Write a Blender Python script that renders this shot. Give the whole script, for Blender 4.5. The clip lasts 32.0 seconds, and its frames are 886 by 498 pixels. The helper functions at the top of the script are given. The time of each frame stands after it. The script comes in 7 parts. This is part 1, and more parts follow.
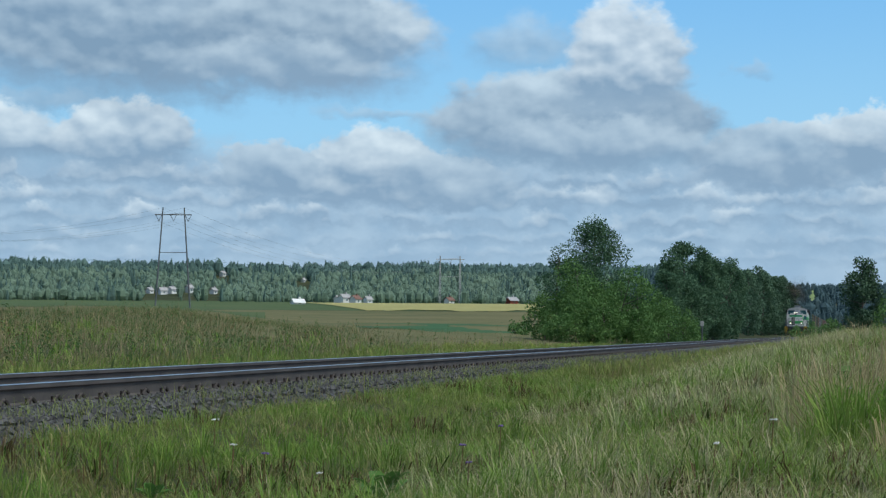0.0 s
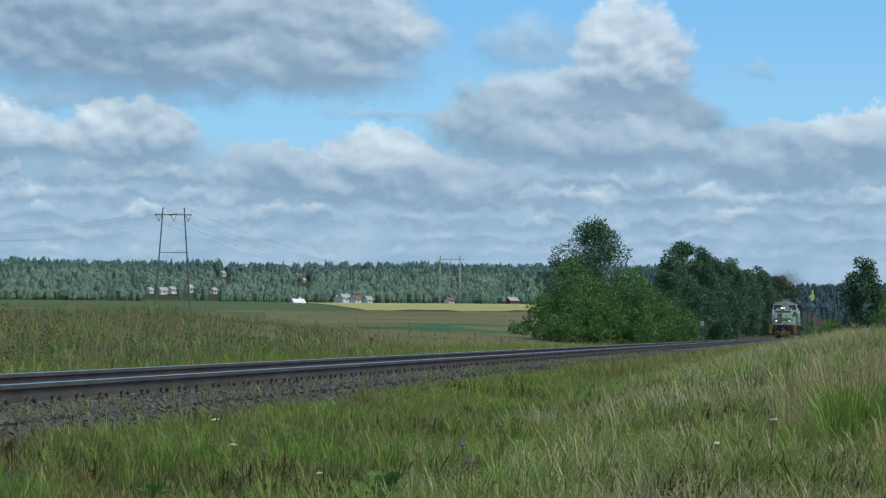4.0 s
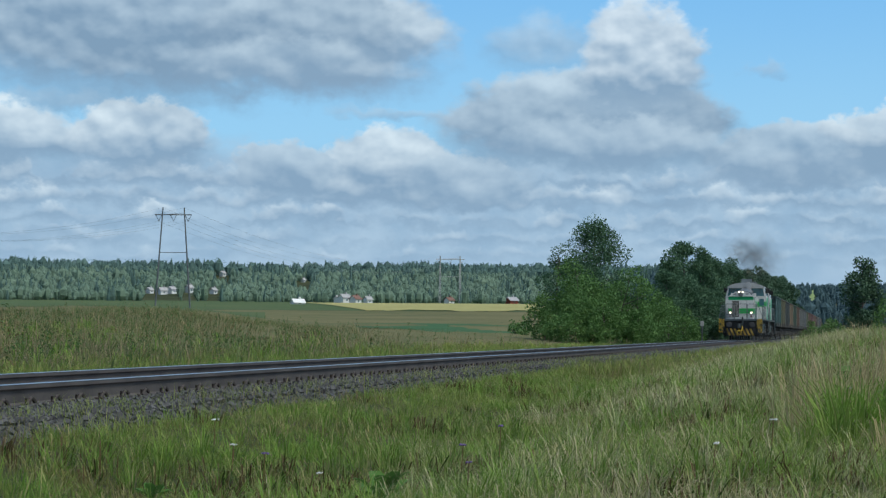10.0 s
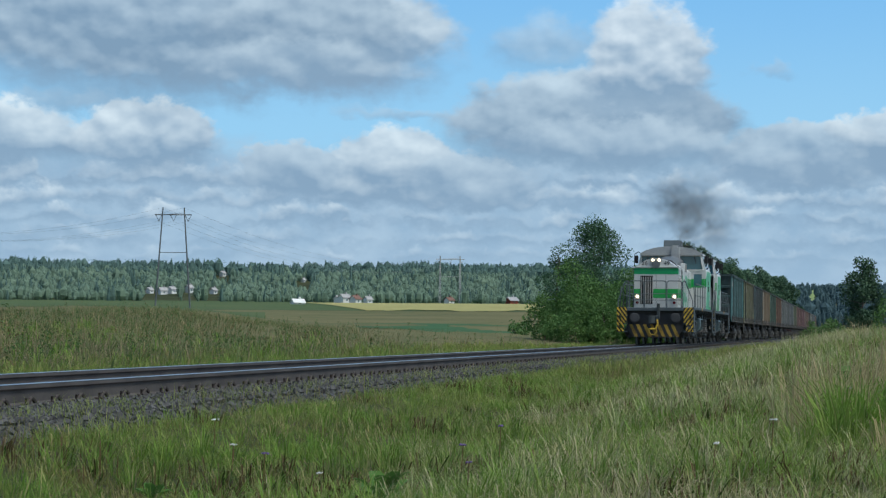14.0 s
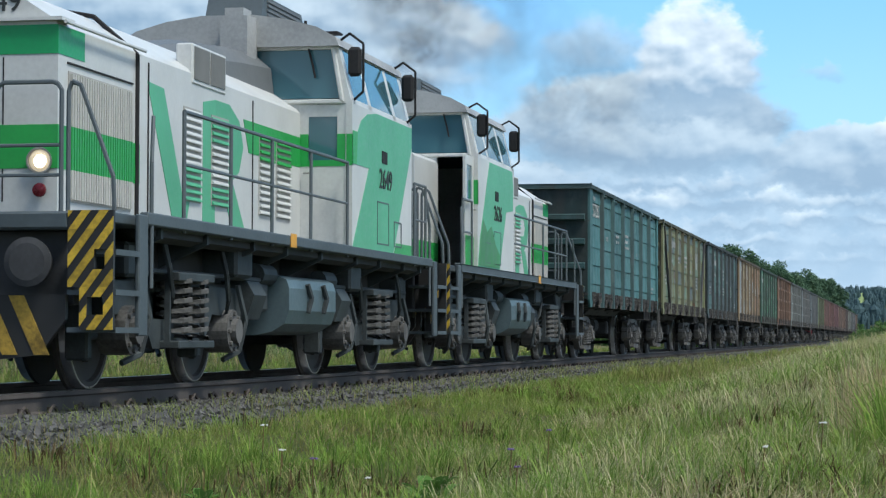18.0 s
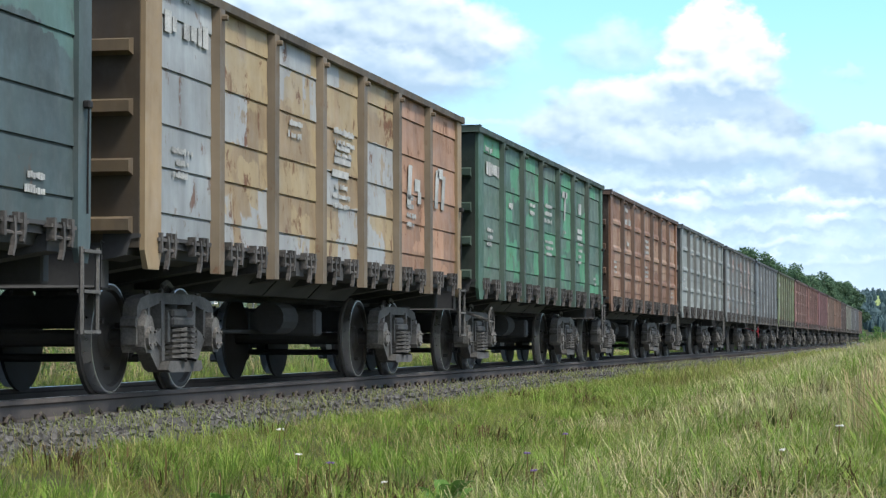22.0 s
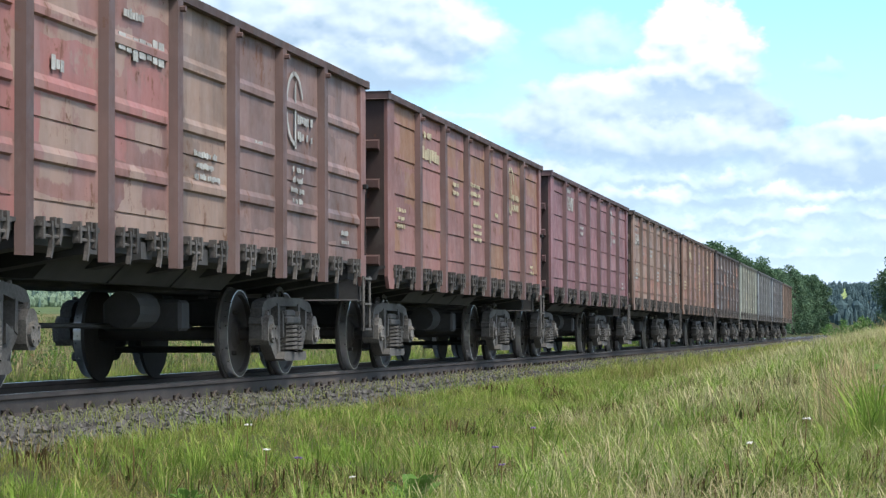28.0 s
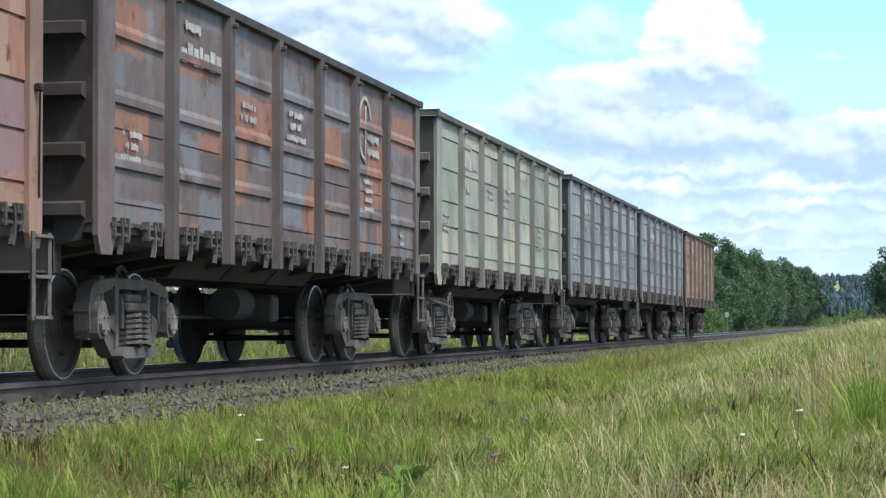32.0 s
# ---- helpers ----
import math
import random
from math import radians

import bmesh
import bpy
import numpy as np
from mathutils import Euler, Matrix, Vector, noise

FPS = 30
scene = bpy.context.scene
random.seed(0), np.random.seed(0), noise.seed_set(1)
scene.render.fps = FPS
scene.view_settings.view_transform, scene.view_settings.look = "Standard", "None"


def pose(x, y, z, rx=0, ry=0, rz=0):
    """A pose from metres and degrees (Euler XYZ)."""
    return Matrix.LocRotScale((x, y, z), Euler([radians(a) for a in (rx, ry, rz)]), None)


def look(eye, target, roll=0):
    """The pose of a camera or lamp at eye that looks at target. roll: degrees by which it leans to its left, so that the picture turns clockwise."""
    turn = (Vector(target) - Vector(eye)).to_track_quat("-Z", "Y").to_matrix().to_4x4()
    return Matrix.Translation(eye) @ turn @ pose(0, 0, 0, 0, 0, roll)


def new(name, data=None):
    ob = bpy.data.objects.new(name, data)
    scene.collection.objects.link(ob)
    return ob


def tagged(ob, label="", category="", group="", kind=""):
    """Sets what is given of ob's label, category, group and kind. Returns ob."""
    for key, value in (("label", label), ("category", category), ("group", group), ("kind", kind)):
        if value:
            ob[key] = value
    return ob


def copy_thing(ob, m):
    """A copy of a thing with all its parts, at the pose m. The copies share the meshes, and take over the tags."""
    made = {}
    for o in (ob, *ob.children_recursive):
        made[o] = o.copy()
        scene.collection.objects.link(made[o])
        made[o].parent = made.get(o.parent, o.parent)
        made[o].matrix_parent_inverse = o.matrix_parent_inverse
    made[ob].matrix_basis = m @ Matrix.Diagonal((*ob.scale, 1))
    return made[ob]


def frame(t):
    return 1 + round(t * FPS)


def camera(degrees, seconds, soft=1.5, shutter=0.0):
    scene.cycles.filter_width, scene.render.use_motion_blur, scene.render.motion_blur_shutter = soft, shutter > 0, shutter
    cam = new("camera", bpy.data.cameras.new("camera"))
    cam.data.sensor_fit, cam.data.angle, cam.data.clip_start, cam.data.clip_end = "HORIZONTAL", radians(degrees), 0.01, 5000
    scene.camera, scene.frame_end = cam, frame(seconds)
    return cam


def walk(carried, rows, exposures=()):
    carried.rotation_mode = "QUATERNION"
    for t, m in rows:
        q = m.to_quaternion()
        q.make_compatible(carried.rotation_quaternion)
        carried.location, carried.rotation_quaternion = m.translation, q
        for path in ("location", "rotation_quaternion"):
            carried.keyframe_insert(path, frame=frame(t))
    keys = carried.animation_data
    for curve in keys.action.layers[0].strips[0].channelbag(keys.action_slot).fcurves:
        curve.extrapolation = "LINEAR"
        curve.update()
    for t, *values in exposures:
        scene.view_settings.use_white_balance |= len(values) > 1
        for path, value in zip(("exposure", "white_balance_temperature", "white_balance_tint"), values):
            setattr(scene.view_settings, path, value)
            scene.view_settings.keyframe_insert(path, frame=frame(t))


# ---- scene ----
# camera: it stands beside the line, still at first, then pans a little
EYE = Vector((7.597, 0.0, 0.463))
# seconds, degrees to the left of the line, degrees upwards, lean
AIM = [
    (0.0, 10.366, 2.099, 0.400),
    (16.4, 10.366, 2.099, 0.400),
    (17.0, 10.368, 2.090, 0.431),
    (17.5, 10.449, 2.099, 0.394),
    (18.0, 11.576, 2.211, 0.126),
    (18.5, 12.108, 2.281, 0.106),
    (19.0, 12.128, 2.290, 0.087),
    (19.5, 12.106, 2.292, 0.124),
    (20.0, 12.084, 2.280, 0.119),
    (20.5, 12.081, 2.300, 0.059),
    (21.0, 12.041, 2.309, 0.012),
    (21.5, 12.005, 2.310, -0.071),
    (22.0, 11.979, 2.312, -0.037),
    (22.5, 11.978, 2.306, -0.071),
    (23.0, 11.959, 2.295, -0.053),
    (23.5, 11.890, 2.278, -0.093),
    (24.0, 11.648, 2.275, -0.229),
    (24.5, 11.441, 2.250, -0.314),
    (25.0, 11.325, 2.231, -0.315),
    (25.5, 11.240, 2.206, -0.314),
    (27.5, 11.160, 2.175, -0.236),
    (28.0, 11.145, 2.169, -0.248),
    (28.5, 11.105, 2.195, -0.235),
    (29.0, 11.098, 2.188, -0.227),
    (29.5, 11.109, 2.175, -0.118),
    (30.0, 11.149, 2.140, 0.037),
    (30.5, 11.169, 2.136, 0.061),
    (31.0, 11.181, 2.104, 0.008),
    (31.5, 11.147, 2.108, 0.006),
    (32.0, 10.974, 1.938, -0.091),
]


def aim(yaw, pitch, lean):
    y, p = radians(yaw), radians(pitch)
    way = Vector((-math.sin(y) * math.cos(p), math.cos(y) * math.cos(p), math.sin(p)))
    return look(EYE, EYE + way * 100, lean)


cam = camera(22.41, 32.0, soft=1.3)
walk(cam, [(t, aim(a, b, c)) for t, a, b, c in AIM],
     exposures=[(0, 0.08, 6000, 4), (14.0, 0.08, 6000, 4), (16.5, 0.16, 6050, 4), (17.5, 0.38, 6100, 5), (18.5, 0.68, 6250, 6), (20.5, 0.96, 6480, 8), (28, 1.07, 6600, 10), (32, 1.07, 6600, 10)])

# world and sun
SUN_EL, SUN_AZ = radians(58), radians(118)
world = bpy.data.worlds.new("sky")
world.use_nodes = True
scene.world = world
wn = world.node_tree
sky = wn.nodes.new("ShaderNodeTexSky")
sky.sky_type, sky.sun_disc, sky.sun_elevation, sky.sun_rotation = "NISHITA", False, SUN_EL, SUN_AZ
sky.dust_density = 2.0
wn.links.new(sky.outputs[0], wn.nodes["Background"].inputs[0])
wn.nodes["Background"].inputs[1].default_value = 0.10
sun_data = bpy.data.lights.new("sun", "SUN")
sun_data.energy, sun_data.angle, sun_data.color = 1.9, radians(12), (1.0, 0.95, 0.86)
sun = new("sun", sun_data)
sun_way = Vector((math.sin(SUN_AZ) * math.cos(SUN_EL), math.cos(SUN_AZ) * math.cos(SUN_EL), math.sin(SUN_EL)))
sun.matrix_world = look(sun_way * 50, (0, 0, 0))


# ---- node helpers and materials ----
class Nodes:
    """Short writing for node trees: every method returns a socket."""

    def __init__(self, tree):
        self.tree = tree

    def node(self, kind, operation=None, use_clamp=False, interpolation_type=None, data_type=None, blend_type=None, distance=None):
        n = self.tree.nodes.new(kind)
        if operation:
            n.operation = operation
        if use_clamp:
            n.use_clamp = True
        if interpolation_type:
            n.interpolation_type = interpolation_type
        if data_type:
            n.data_type = data_type
        if blend_type:
            n.blend_type = blend_type
        if distance:
            n.distance = distance
        return n

    def put(self, socket, value):
        if isinstance(value, bpy.types.NodeSocket):
            self.tree.links.new(value, socket)
        elif value is not None:
            socket.default_value = value

    def math(self, op, a, b=None, c=None, clamp=False):
        n = self.node("ShaderNodeMath", operation=op, use_clamp=clamp)
        for i, value in enumerate((a, b, c)):
            self.put(n.inputs[i], value)
        return n.outputs[0]

    def vec(self, op, a, b=None):
        n = self.node("ShaderNodeVectorMath", operation=op)
        self.put(n.inputs[0], a)
        self.put(n.inputs[1], b)
        return n.outputs["Value"] if op in ("LENGTH", "DOT_PRODUCT", "DISTANCE") else n.outputs[0]

    def scale(self, a, s):
        n = self.node("ShaderNodeVectorMath", operation="SCALE")
        self.put(n.inputs[0], a)
        self.put(n.inputs["Scale"], s)
        return n.outputs[0]

    def xyz(self, x, y, z):
        n = self.node("ShaderNodeCombineXYZ")
        for i, value in enumerate((x, y, z)):
            self.put(n.inputs[i], value)
        return n.outputs[0]

    def split(self, a):
        n = self.node("ShaderNodeSeparateXYZ")
        self.put(n.inputs[0], a)
        return n.outputs

    def noise(self, vector, scale, detail=4.0, rough=0.55, distort=0.0, out="Fac"):
        n = self.node("ShaderNodeTexNoise")
        self.put(n.inputs["Vector"], vector)
        for key, value in (("Scale", scale), ("Detail", detail), ("Roughness", rough), ("Distortion", distort)):
            n.inputs[key].default_value = value
        return n.outputs[out]

    def step(self, value, low, high, a=0.0, b=1.0):
        n = self.node("ShaderNodeMapRange", interpolation_type="SMOOTHSTEP")
        for i, v in enumerate((value, low, high, a, b)):
            self.put(n.inputs[i], v)
        return n.outputs[0]

    def mix(self, fac, a, b, blend="MIX"):
        n = self.node("ShaderNodeMix", data_type="RGBA", blend_type=blend)
        self.put(n.inputs[0], fac)
        for i, v in ((6, a), (7, b)):
            self.put(n.inputs[i], (*v, 1) if isinstance(v, tuple) and len(v) == 3 else v)
        return n.outputs[2]

    def coords(self, which="Object"):
        return self.node("ShaderNodeTexCoord").outputs[which]

    def random(self):
        return self.node("ShaderNodeObjectInfo").outputs["Random"]

    def bump(self, height, strength, distance):
        n = self.node("ShaderNodeBump")
        n.inputs["Strength"].default_value, n.inputs["Distance"].default_value = strength, distance
        self.put(n.inputs["Height"], height)
        return n.outputs[0]


def material(name):
    mat = bpy.data.materials.new(name)
    mat.use_nodes = True
    k = Nodes(mat.node_tree)
    return mat, k, mat.node_tree.nodes["Principled BSDF"].inputs


def plain(name, colour, rough=0.6, metal=0.0, vary=0.25, scale=6.0, bump=0.15, spec=None, dist=0.004):
    """A painted or raw surface with stains at two scales and a fine relief."""
    mat, k, b = material(name)
    co = k.vec("ADD", k.coords(), k.scale(k.xyz(13.1, 7.7, 3.3), k.random()))
    big, fine = k.noise(co, scale * 0.25, 3), k.noise(co, scale * 4, 5)
    f = k.math("ADD", k.math("MULTIPLY", big, 0.6), k.math("MULTIPLY", fine, 0.4))
    dark = tuple(c * (1 - vary) for c in colour)
    light = tuple(min(1, c * (1 + vary)) for c in colour)
    k.put(b["Base Color"], k.mix(k.step(f, 0.3, 0.7), dark, light))
    k.put(b["Roughness"], k.step(fine, 0.2, 0.8, max(0.05, rough - 0.1), min(1, rough + 0.1)))
    b["Metallic"].default_value = metal
    if spec is not None:
        b["Specular IOR Level"].default_value = spec
    if bump:
        k.put(b["Normal"], k.bump(fine, bump, dist))
    return mat


def foliage(name, low, high, straw=None, share=0.0, transl=0.25, grain=1.0, spot=None, amount=0.5, size=0.75, shine=0.10, speckle=0.40):
    """Leaves and blades: colour varies from blade to blade, some light passes through."""
    mat, k, b = material(name)
    r = k.node("ShaderNodeNewGeometry").outputs["Random Per Island"]
    patch = k.noise(k.coords(), 0.35 * grain, 3)
    wide = k.noise(k.coords(), 1.3 * grain, 2)
    tuft = k.noise(k.coords(), 4.5 * grain, 2)
    f = k.math("ADD", k.math("MULTIPLY_ADD", k.math("SUBTRACT", r, 0.5), speckle, 0.20), k.math("ADD", k.math("MULTIPLY", k.step(patch, 0.3, 0.7), 0.20), k.math("ADD", k.math("MULTIPLY", k.step(wide, 0.3, 0.7), 0.18), k.math("MULTIPLY", k.step(tuft, 0.3, 0.7), 0.22))))
    col = k.mix(f, low, high)
    if straw:
        cut = k.math("ADD", k.math("FRACT", k.math("MULTIPLY", r, 37.0)), k.math("ADD", k.step(wide, 0.32, 0.68, -0.16, 0.16), k.step(patch, 0.34, 0.66, -0.16, 0.16)))
        col = k.mix(k.math("LESS_THAN", cut, share), col, straw)
    if spot:
        # other kinds of plants grow in uneven patches
        away = k.vec("ADD", k.coords(), (41.0, 7.0, 0.0))
        where = k.math("ADD", k.noise(away, size, 3, 0.6), k.math("MULTIPLY", k.math("SUBTRACT", r, 0.5), 0.16))
        col = k.mix(k.step(where, 0.50, 0.64, 0.0, amount), col, spot)
    k.put(b["Base Color"], col)
    b["Roughness"].default_value, b["Specular IOR Level"].default_value = 0.6, shine
    tr = k.node("ShaderNodeBsdfTranslucent")
    k.put(tr.inputs[0], col)
    ms = k.node("ShaderNodeMixShader")
    ms.inputs[0].default_value = transl
    mat.node_tree.links.new(mat.node_tree.nodes["Principled BSDF"].outputs[0], ms.inputs[1])
    mat.node_tree.links.new(tr.outputs[0], ms.inputs[2])
    mat.node_tree.links.new(ms.outputs[0], mat.node_tree.nodes["Material Output"].inputs[0])
    return mat


def glow(name, colour, strength):
    mat, k, b = material(name)
    b["Base Color"].default_value = (*colour, 1)
    b["Emission Color"].default_value, b["Emission Strength"].default_value = (*colour, 1), strength
    return mat


SIDE, TOP, SILL = 1.50, 3.49, 1.30
SEAMS = (0.10, 0.28, 0.45, 0.67, 0.88)


def weathered(name, base, patches=(), patch_share=0.3, rust=0.3, grime=0.35, rough=0.62):
    """Old freight wagon paint: patches of touch-up paint, streaks of rust, chips and grime."""
    mat, k, b = material(name)
    rnd = k.random()
    co = k.vec("ADD", k.coords(), k.scale(k.xyz(31.0, 17.0, 23.0), rnd))
    xyz = k.split(co)
    tone = k.noise(co, 0.7, 4, 0.6)
    col = k.mix(k.step(tone, 0.3, 0.72), tuple(c * 0.72 for c in base), tuple(min(1, c * 1.22) for c in base))
    for i, p in enumerate(patches):
        vor = k.node("ShaderNodeTexVoronoi", distance="CHEBYCHEV")
        ragged = k.vec("ADD", co, k.scale(k.vec("SUBTRACT", k.noise(co, 2.4, 4, 0.6, out="Color"), (0.5, 0.5, 0.5)), 0.34))
        k.put(vor.inputs["Vector"], k.vec("ADD", k.vec("MULTIPLY", ragged, (1.0, 1.0, 1.5)), (3.7 * i, 1.9 * i, 5.1 * i)))
        vor.inputs["Scale"].default_value = 0.95 + 0.35 * i
        cell = k.split(vor.outputs["Color"])
        inside = k.step(vor.outputs["Distance"], 0.46, 0.40, 0.0, 0.85)
        pick = k.math("LESS_THAN", cell[i % 3], patch_share)
        edge = k.step(k.noise(co, 5.0, 3), 0.30, 0.38)
        col = k.mix(k.math("MULTIPLY", k.math("MULTIPLY", inside, pick), edge), col, p)
    # whole fields between two seams that were brushed over in another shade
    own = k.split(k.vec("ADD", k.coords(), k.scale(k.vec("SUBTRACT", k.noise(co, 1.8, 3, 0.6, out="Color"), (0.5, 0.5, 0.5)), 0.16)))
    level = 0.0
    for c in SEAMS:
        level = k.math("ADD", level, k.math("GREATER_THAN", own[2], c * (TOP - SILL - 0.08)))
    across = k.math("GREATER_THAN", own[1], k.math("MULTIPLY_ADD", k.math("FRACT", k.math("MULTIPLY", rnd, 61.0)), 1.2, -0.6))
    for i, p in enumerate(patches):
        seed = k.math("ADD", k.math("MULTIPLY", rnd, 53.7 + 11 * i), k.math("ADD", k.math("MULTIPLY", level, 7.31), k.math("MULTIPLY", across, 3.17)))
        die = k.math("FRACT", k.math("MULTIPLY", k.math("SINE", seed), 4375.85))
        worn = k.step(k.noise(co, 4.0, 4, 0.65), 0.34, 0.46, 0.15, 0.9)
        col = k.mix(k.math("MULTIPLY", k.math("LESS_THAN", die, patch_share * 0.46), worn), col, p)
    streak = k.noise(k.vec("MULTIPLY", co, (4.0, 4.0, 0.55)), 1.6, 5, 0.65)
    chips = k.noise(co, 3.2, 6, 0.7)
    rusty = k.math("MULTIPLY", k.step(chips, 0.66 - 0.22 * rust, 0.72 - 0.2 * rust), k.step(streak, 0.42, 0.6), clamp=True)
    rust_col = k.mix(k.noise(co, 9.0, 3), (0.060, 0.026, 0.014), (0.20, 0.082, 0.036))
    col = k.mix(k.math("MULTIPLY", rusty, min(1.0, 0.45 + rust)), col, rust_col)
    chalk = k.step(k.noise(k.vec("MULTIPLY", co, (1.6, 1.6, 0.8)), 1.3, 5, 0.65), 0.52, 0.80, 0.0, 0.30)
    col = k.mix(chalk, col, tuple(min(0.6, 0.5 * c + 0.22) for c in base))
    dirt = k.step(k.noise(k.vec("MULTIPLY", co, (3.0, 3.0, 0.35)), 1.1, 4, 0.6), 0.35, 0.75)
    col = k.mix(k.math("MULTIPLY", dirt, grime), col, (0.055, 0.050, 0.046))
    k.put(b["Base Color"], col)
    k.put(b["Roughness"], k.step(chips, 0.3, 0.7, rough - 0.12, rough + 0.2))
    b["Specular IOR Level"].default_value = 0.35
    dent = k.math("ADD", k.math("MULTIPLY", k.noise(co, 1.7, 2), 1.0), k.math("MULTIPLY", chips, 0.12))
    k.put(b["Normal"], k.bump(dent, 0.35, 0.03))
    return mat


M_BLACK = plain("underframe_black", (0.048, 0.050, 0.053), 0.85, vary=0.35, bump=0.3)
M_CASTING = plain("cast_steel_dusty", (0.100, 0.099, 0.095), 0.85, vary=0.55, scale=9, bump=0.6)
M_BOX = plain("axle_box_steel", (0.150, 0.146, 0.138), 0.85, vary=0.65, scale=12, bump=0.6)
M_WHEEL = plain("wheel_steel", (0.048, 0.044, 0.041), 0.75, 0.0, vary=0.3, scale=3, bump=0.1)
M_TREAD = plain("polished_tread", (0.60, 0.60, 0.60), 0.34, 0.9, vary=0.1, bump=0.0)
M_RAILHEAD = plain("worn_rail_head", (0.60, 0.60, 0.60), 0.34, 1.0, vary=0.15, bump=0.05)
M_RAIL = plain("rusted_rail", (0.084, 0.073, 0.066), 0.85, vary=0.35, bump=0.4)
M_SLEEPER = plain("concrete_sleeper", (0.16, 0.145, 0.13), 0.9, vary=0.3, bump=0.5)
M_CLIP = plain("rail_clip_iron", (0.060, 0.048, 0.040), 0.8, vary=0.3)
M_WHITE = plain("loco_white", (0.60, 0.61, 0.59), 0.42, vary=0.09, bump=0.05)
M_MINT = plain("loco_pale_green", (0.105, 0.42, 0.225), 0.45, vary=0.10, bump=0.05)
M_GREEN = plain("loco_green", (0.035, 0.36, 0.075), 0.42, vary=0.10, bump=0.05)
M_BAND = plain("loco_band_green", (0.02, 0.33, 0.11), 0.42, vary=0.08, bump=0.05)
M_ROOF = plain("loco_roof_grey", (0.140, 0.152, 0.158), 0.6, vary=0.15)
M_DECK = plain("loco_deck_grey", (0.075, 0.095, 0.105), 0.6, vary=0.2)
M_TANK = plain("loco_tank_grey", (0.085, 0.125, 0.140), 0.5, vary=0.2)
M_GEAR = plain("loco_running_gear", (0.040, 0.050, 0.053), 0.7, vary=0.5, scale=9, bump=0.4)
M_RAILING = plain("loco_railing_grey", (0.10, 0.12, 0.13), 0.5, vary=0.1)
M_YELLOW = plain("warning_yellow", (0.50, 0.335, 0.03), 0.6, vary=0.5, scale=7)
M_DULLYELLOW = plain("dirty_warning_yellow", (0.30, 0.195, 0.03), 0.75, vary=0.75, scale=7)
M_STACK = plain("exhaust_pale_grey", (0.36, 0.37, 0.37), 0.6, vary=0.2)
M_STRIPE = plain("warning_black", (0.02, 0.02, 0.02), 0.55)
M_LOUVRE = plain("grille_pale", (0.40, 0.39, 0.36), 0.6, vary=0.15)
M_DARK = plain("dark_opening", (0.012, 0.012, 0.013), 0.8, bump=0)
M_TEXT = plain("black_figures", (0.025, 0.03, 0.03), 0.6, bump=0)
M_MARK = plain("white_markings", (0.36, 0.37, 0.36), 0.75, vary=0.45, scale=14)
M_CREAM = plain("cream_markings", (0.44, 0.39, 0.26), 0.7, vary=0.35, scale=14)
M_RED = plain("red_lens", (0.16, 0.012, 0.02), 0.25)
M_CHROME = plain("lamp_rim", (0.35, 0.34, 0.32), 0.35, 0.6)
M_LAMP = glow("headlamp_glow", (1.0, 0.86, 0.62), 4.0)
M_WARM = glow("headlamp_reflector", (0.66, 0.54, 0.38), 0.40)
M_MESH = plain("wire_mesh", (0.17, 0.17, 0.16), 0.7, vary=0.2)
M_BEIGE = plain("radiator_paint", (0.50, 0.49, 0.45), 0.6, vary=0.15)
M_GRASSY = plain("grass_green_paint", (0.075, 0.30, 0.105), 0.5, vary=0.3, scale=1.2)
M_DIM = plain("lamp_glass", (0.45, 0.45, 0.43), 0.12, 0.3, bump=0)
M_ORANGE = plain("hazard_orange", (0.75, 0.36, 0.02), 0.5)

mat, k, b = material("cab_glass")
b["Base Color"].default_value = (0.055, 0.145, 0.180, 1)
b["Roughness"].default_value, b["Specular IOR Level"].default_value = 0.04, 0.9
M_GLASS = mat


def soil_material():
    mat, k, b = material("grassy_soil")
    co = k.coords()
    big, fine = k.noise(co, 0.05, 5, 0.6), k.noise(co, 3.0, 6, 0.7)
    near = k.mix(k.step(big, 0.35, 0.65), (0.040, 0.058, 0.018), (0.085, 0.095, 0.034))
    k.put(b["Base Color"], k.mix(k.step(fine, 0.35, 0.7), near, (0.055, 0.048, 0.026)))
    b["Roughness"].default_value, b["Specular IOR Level"].default_value = 0.95, 0.1
    k.put(b["Normal"], k.bump(fine, 0.8, 0.08))
    return mat


def field_material(name, low, high, scale=0.6, rows=0.0):
    mat, k, b = material(name)
    co = k.coords()
    f = k.math("ADD", k.math("MULTIPLY", k.noise(co, scale * 0.06, 4), 0.5), k.math("MULTIPLY", k.noise(k.vec("MULTIPLY", co, (1, 0.3, 1)), scale, 5, 0.7), 0.5))
    k.put(b["Base Color"], k.mix(k.step(f, 0.33, 0.68), low, high))
    b["Roughness"].default_value, b["Specular IOR Level"].default_value = 0.95, 0.1
    k.put(b["Normal"], k.bump(f, 0.6, 0.3))
    return mat


M_SOIL = soil_material()
M_HAY = field_material("meadow_brown", (0.110, 0.120, 0.046), (0.205, 0.175, 0.080))
M_CROP = field_material("crop_green", (0.045, 0.105, 0.045), (0.075, 0.150, 0.058))
M_CLEAR = field_material("cutting_grass", (0.20, 0.27, 0.09), (0.30, 0.36, 0.14))
M_GRAIN = field_material("grain_yellow", (0.34, 0.31, 0.11), (0.46, 0.42, 0.17))
M_PASTURE = field_material("meadow_green", (0.070, 0.112, 0.040), (0.120, 0.145, 0.056))

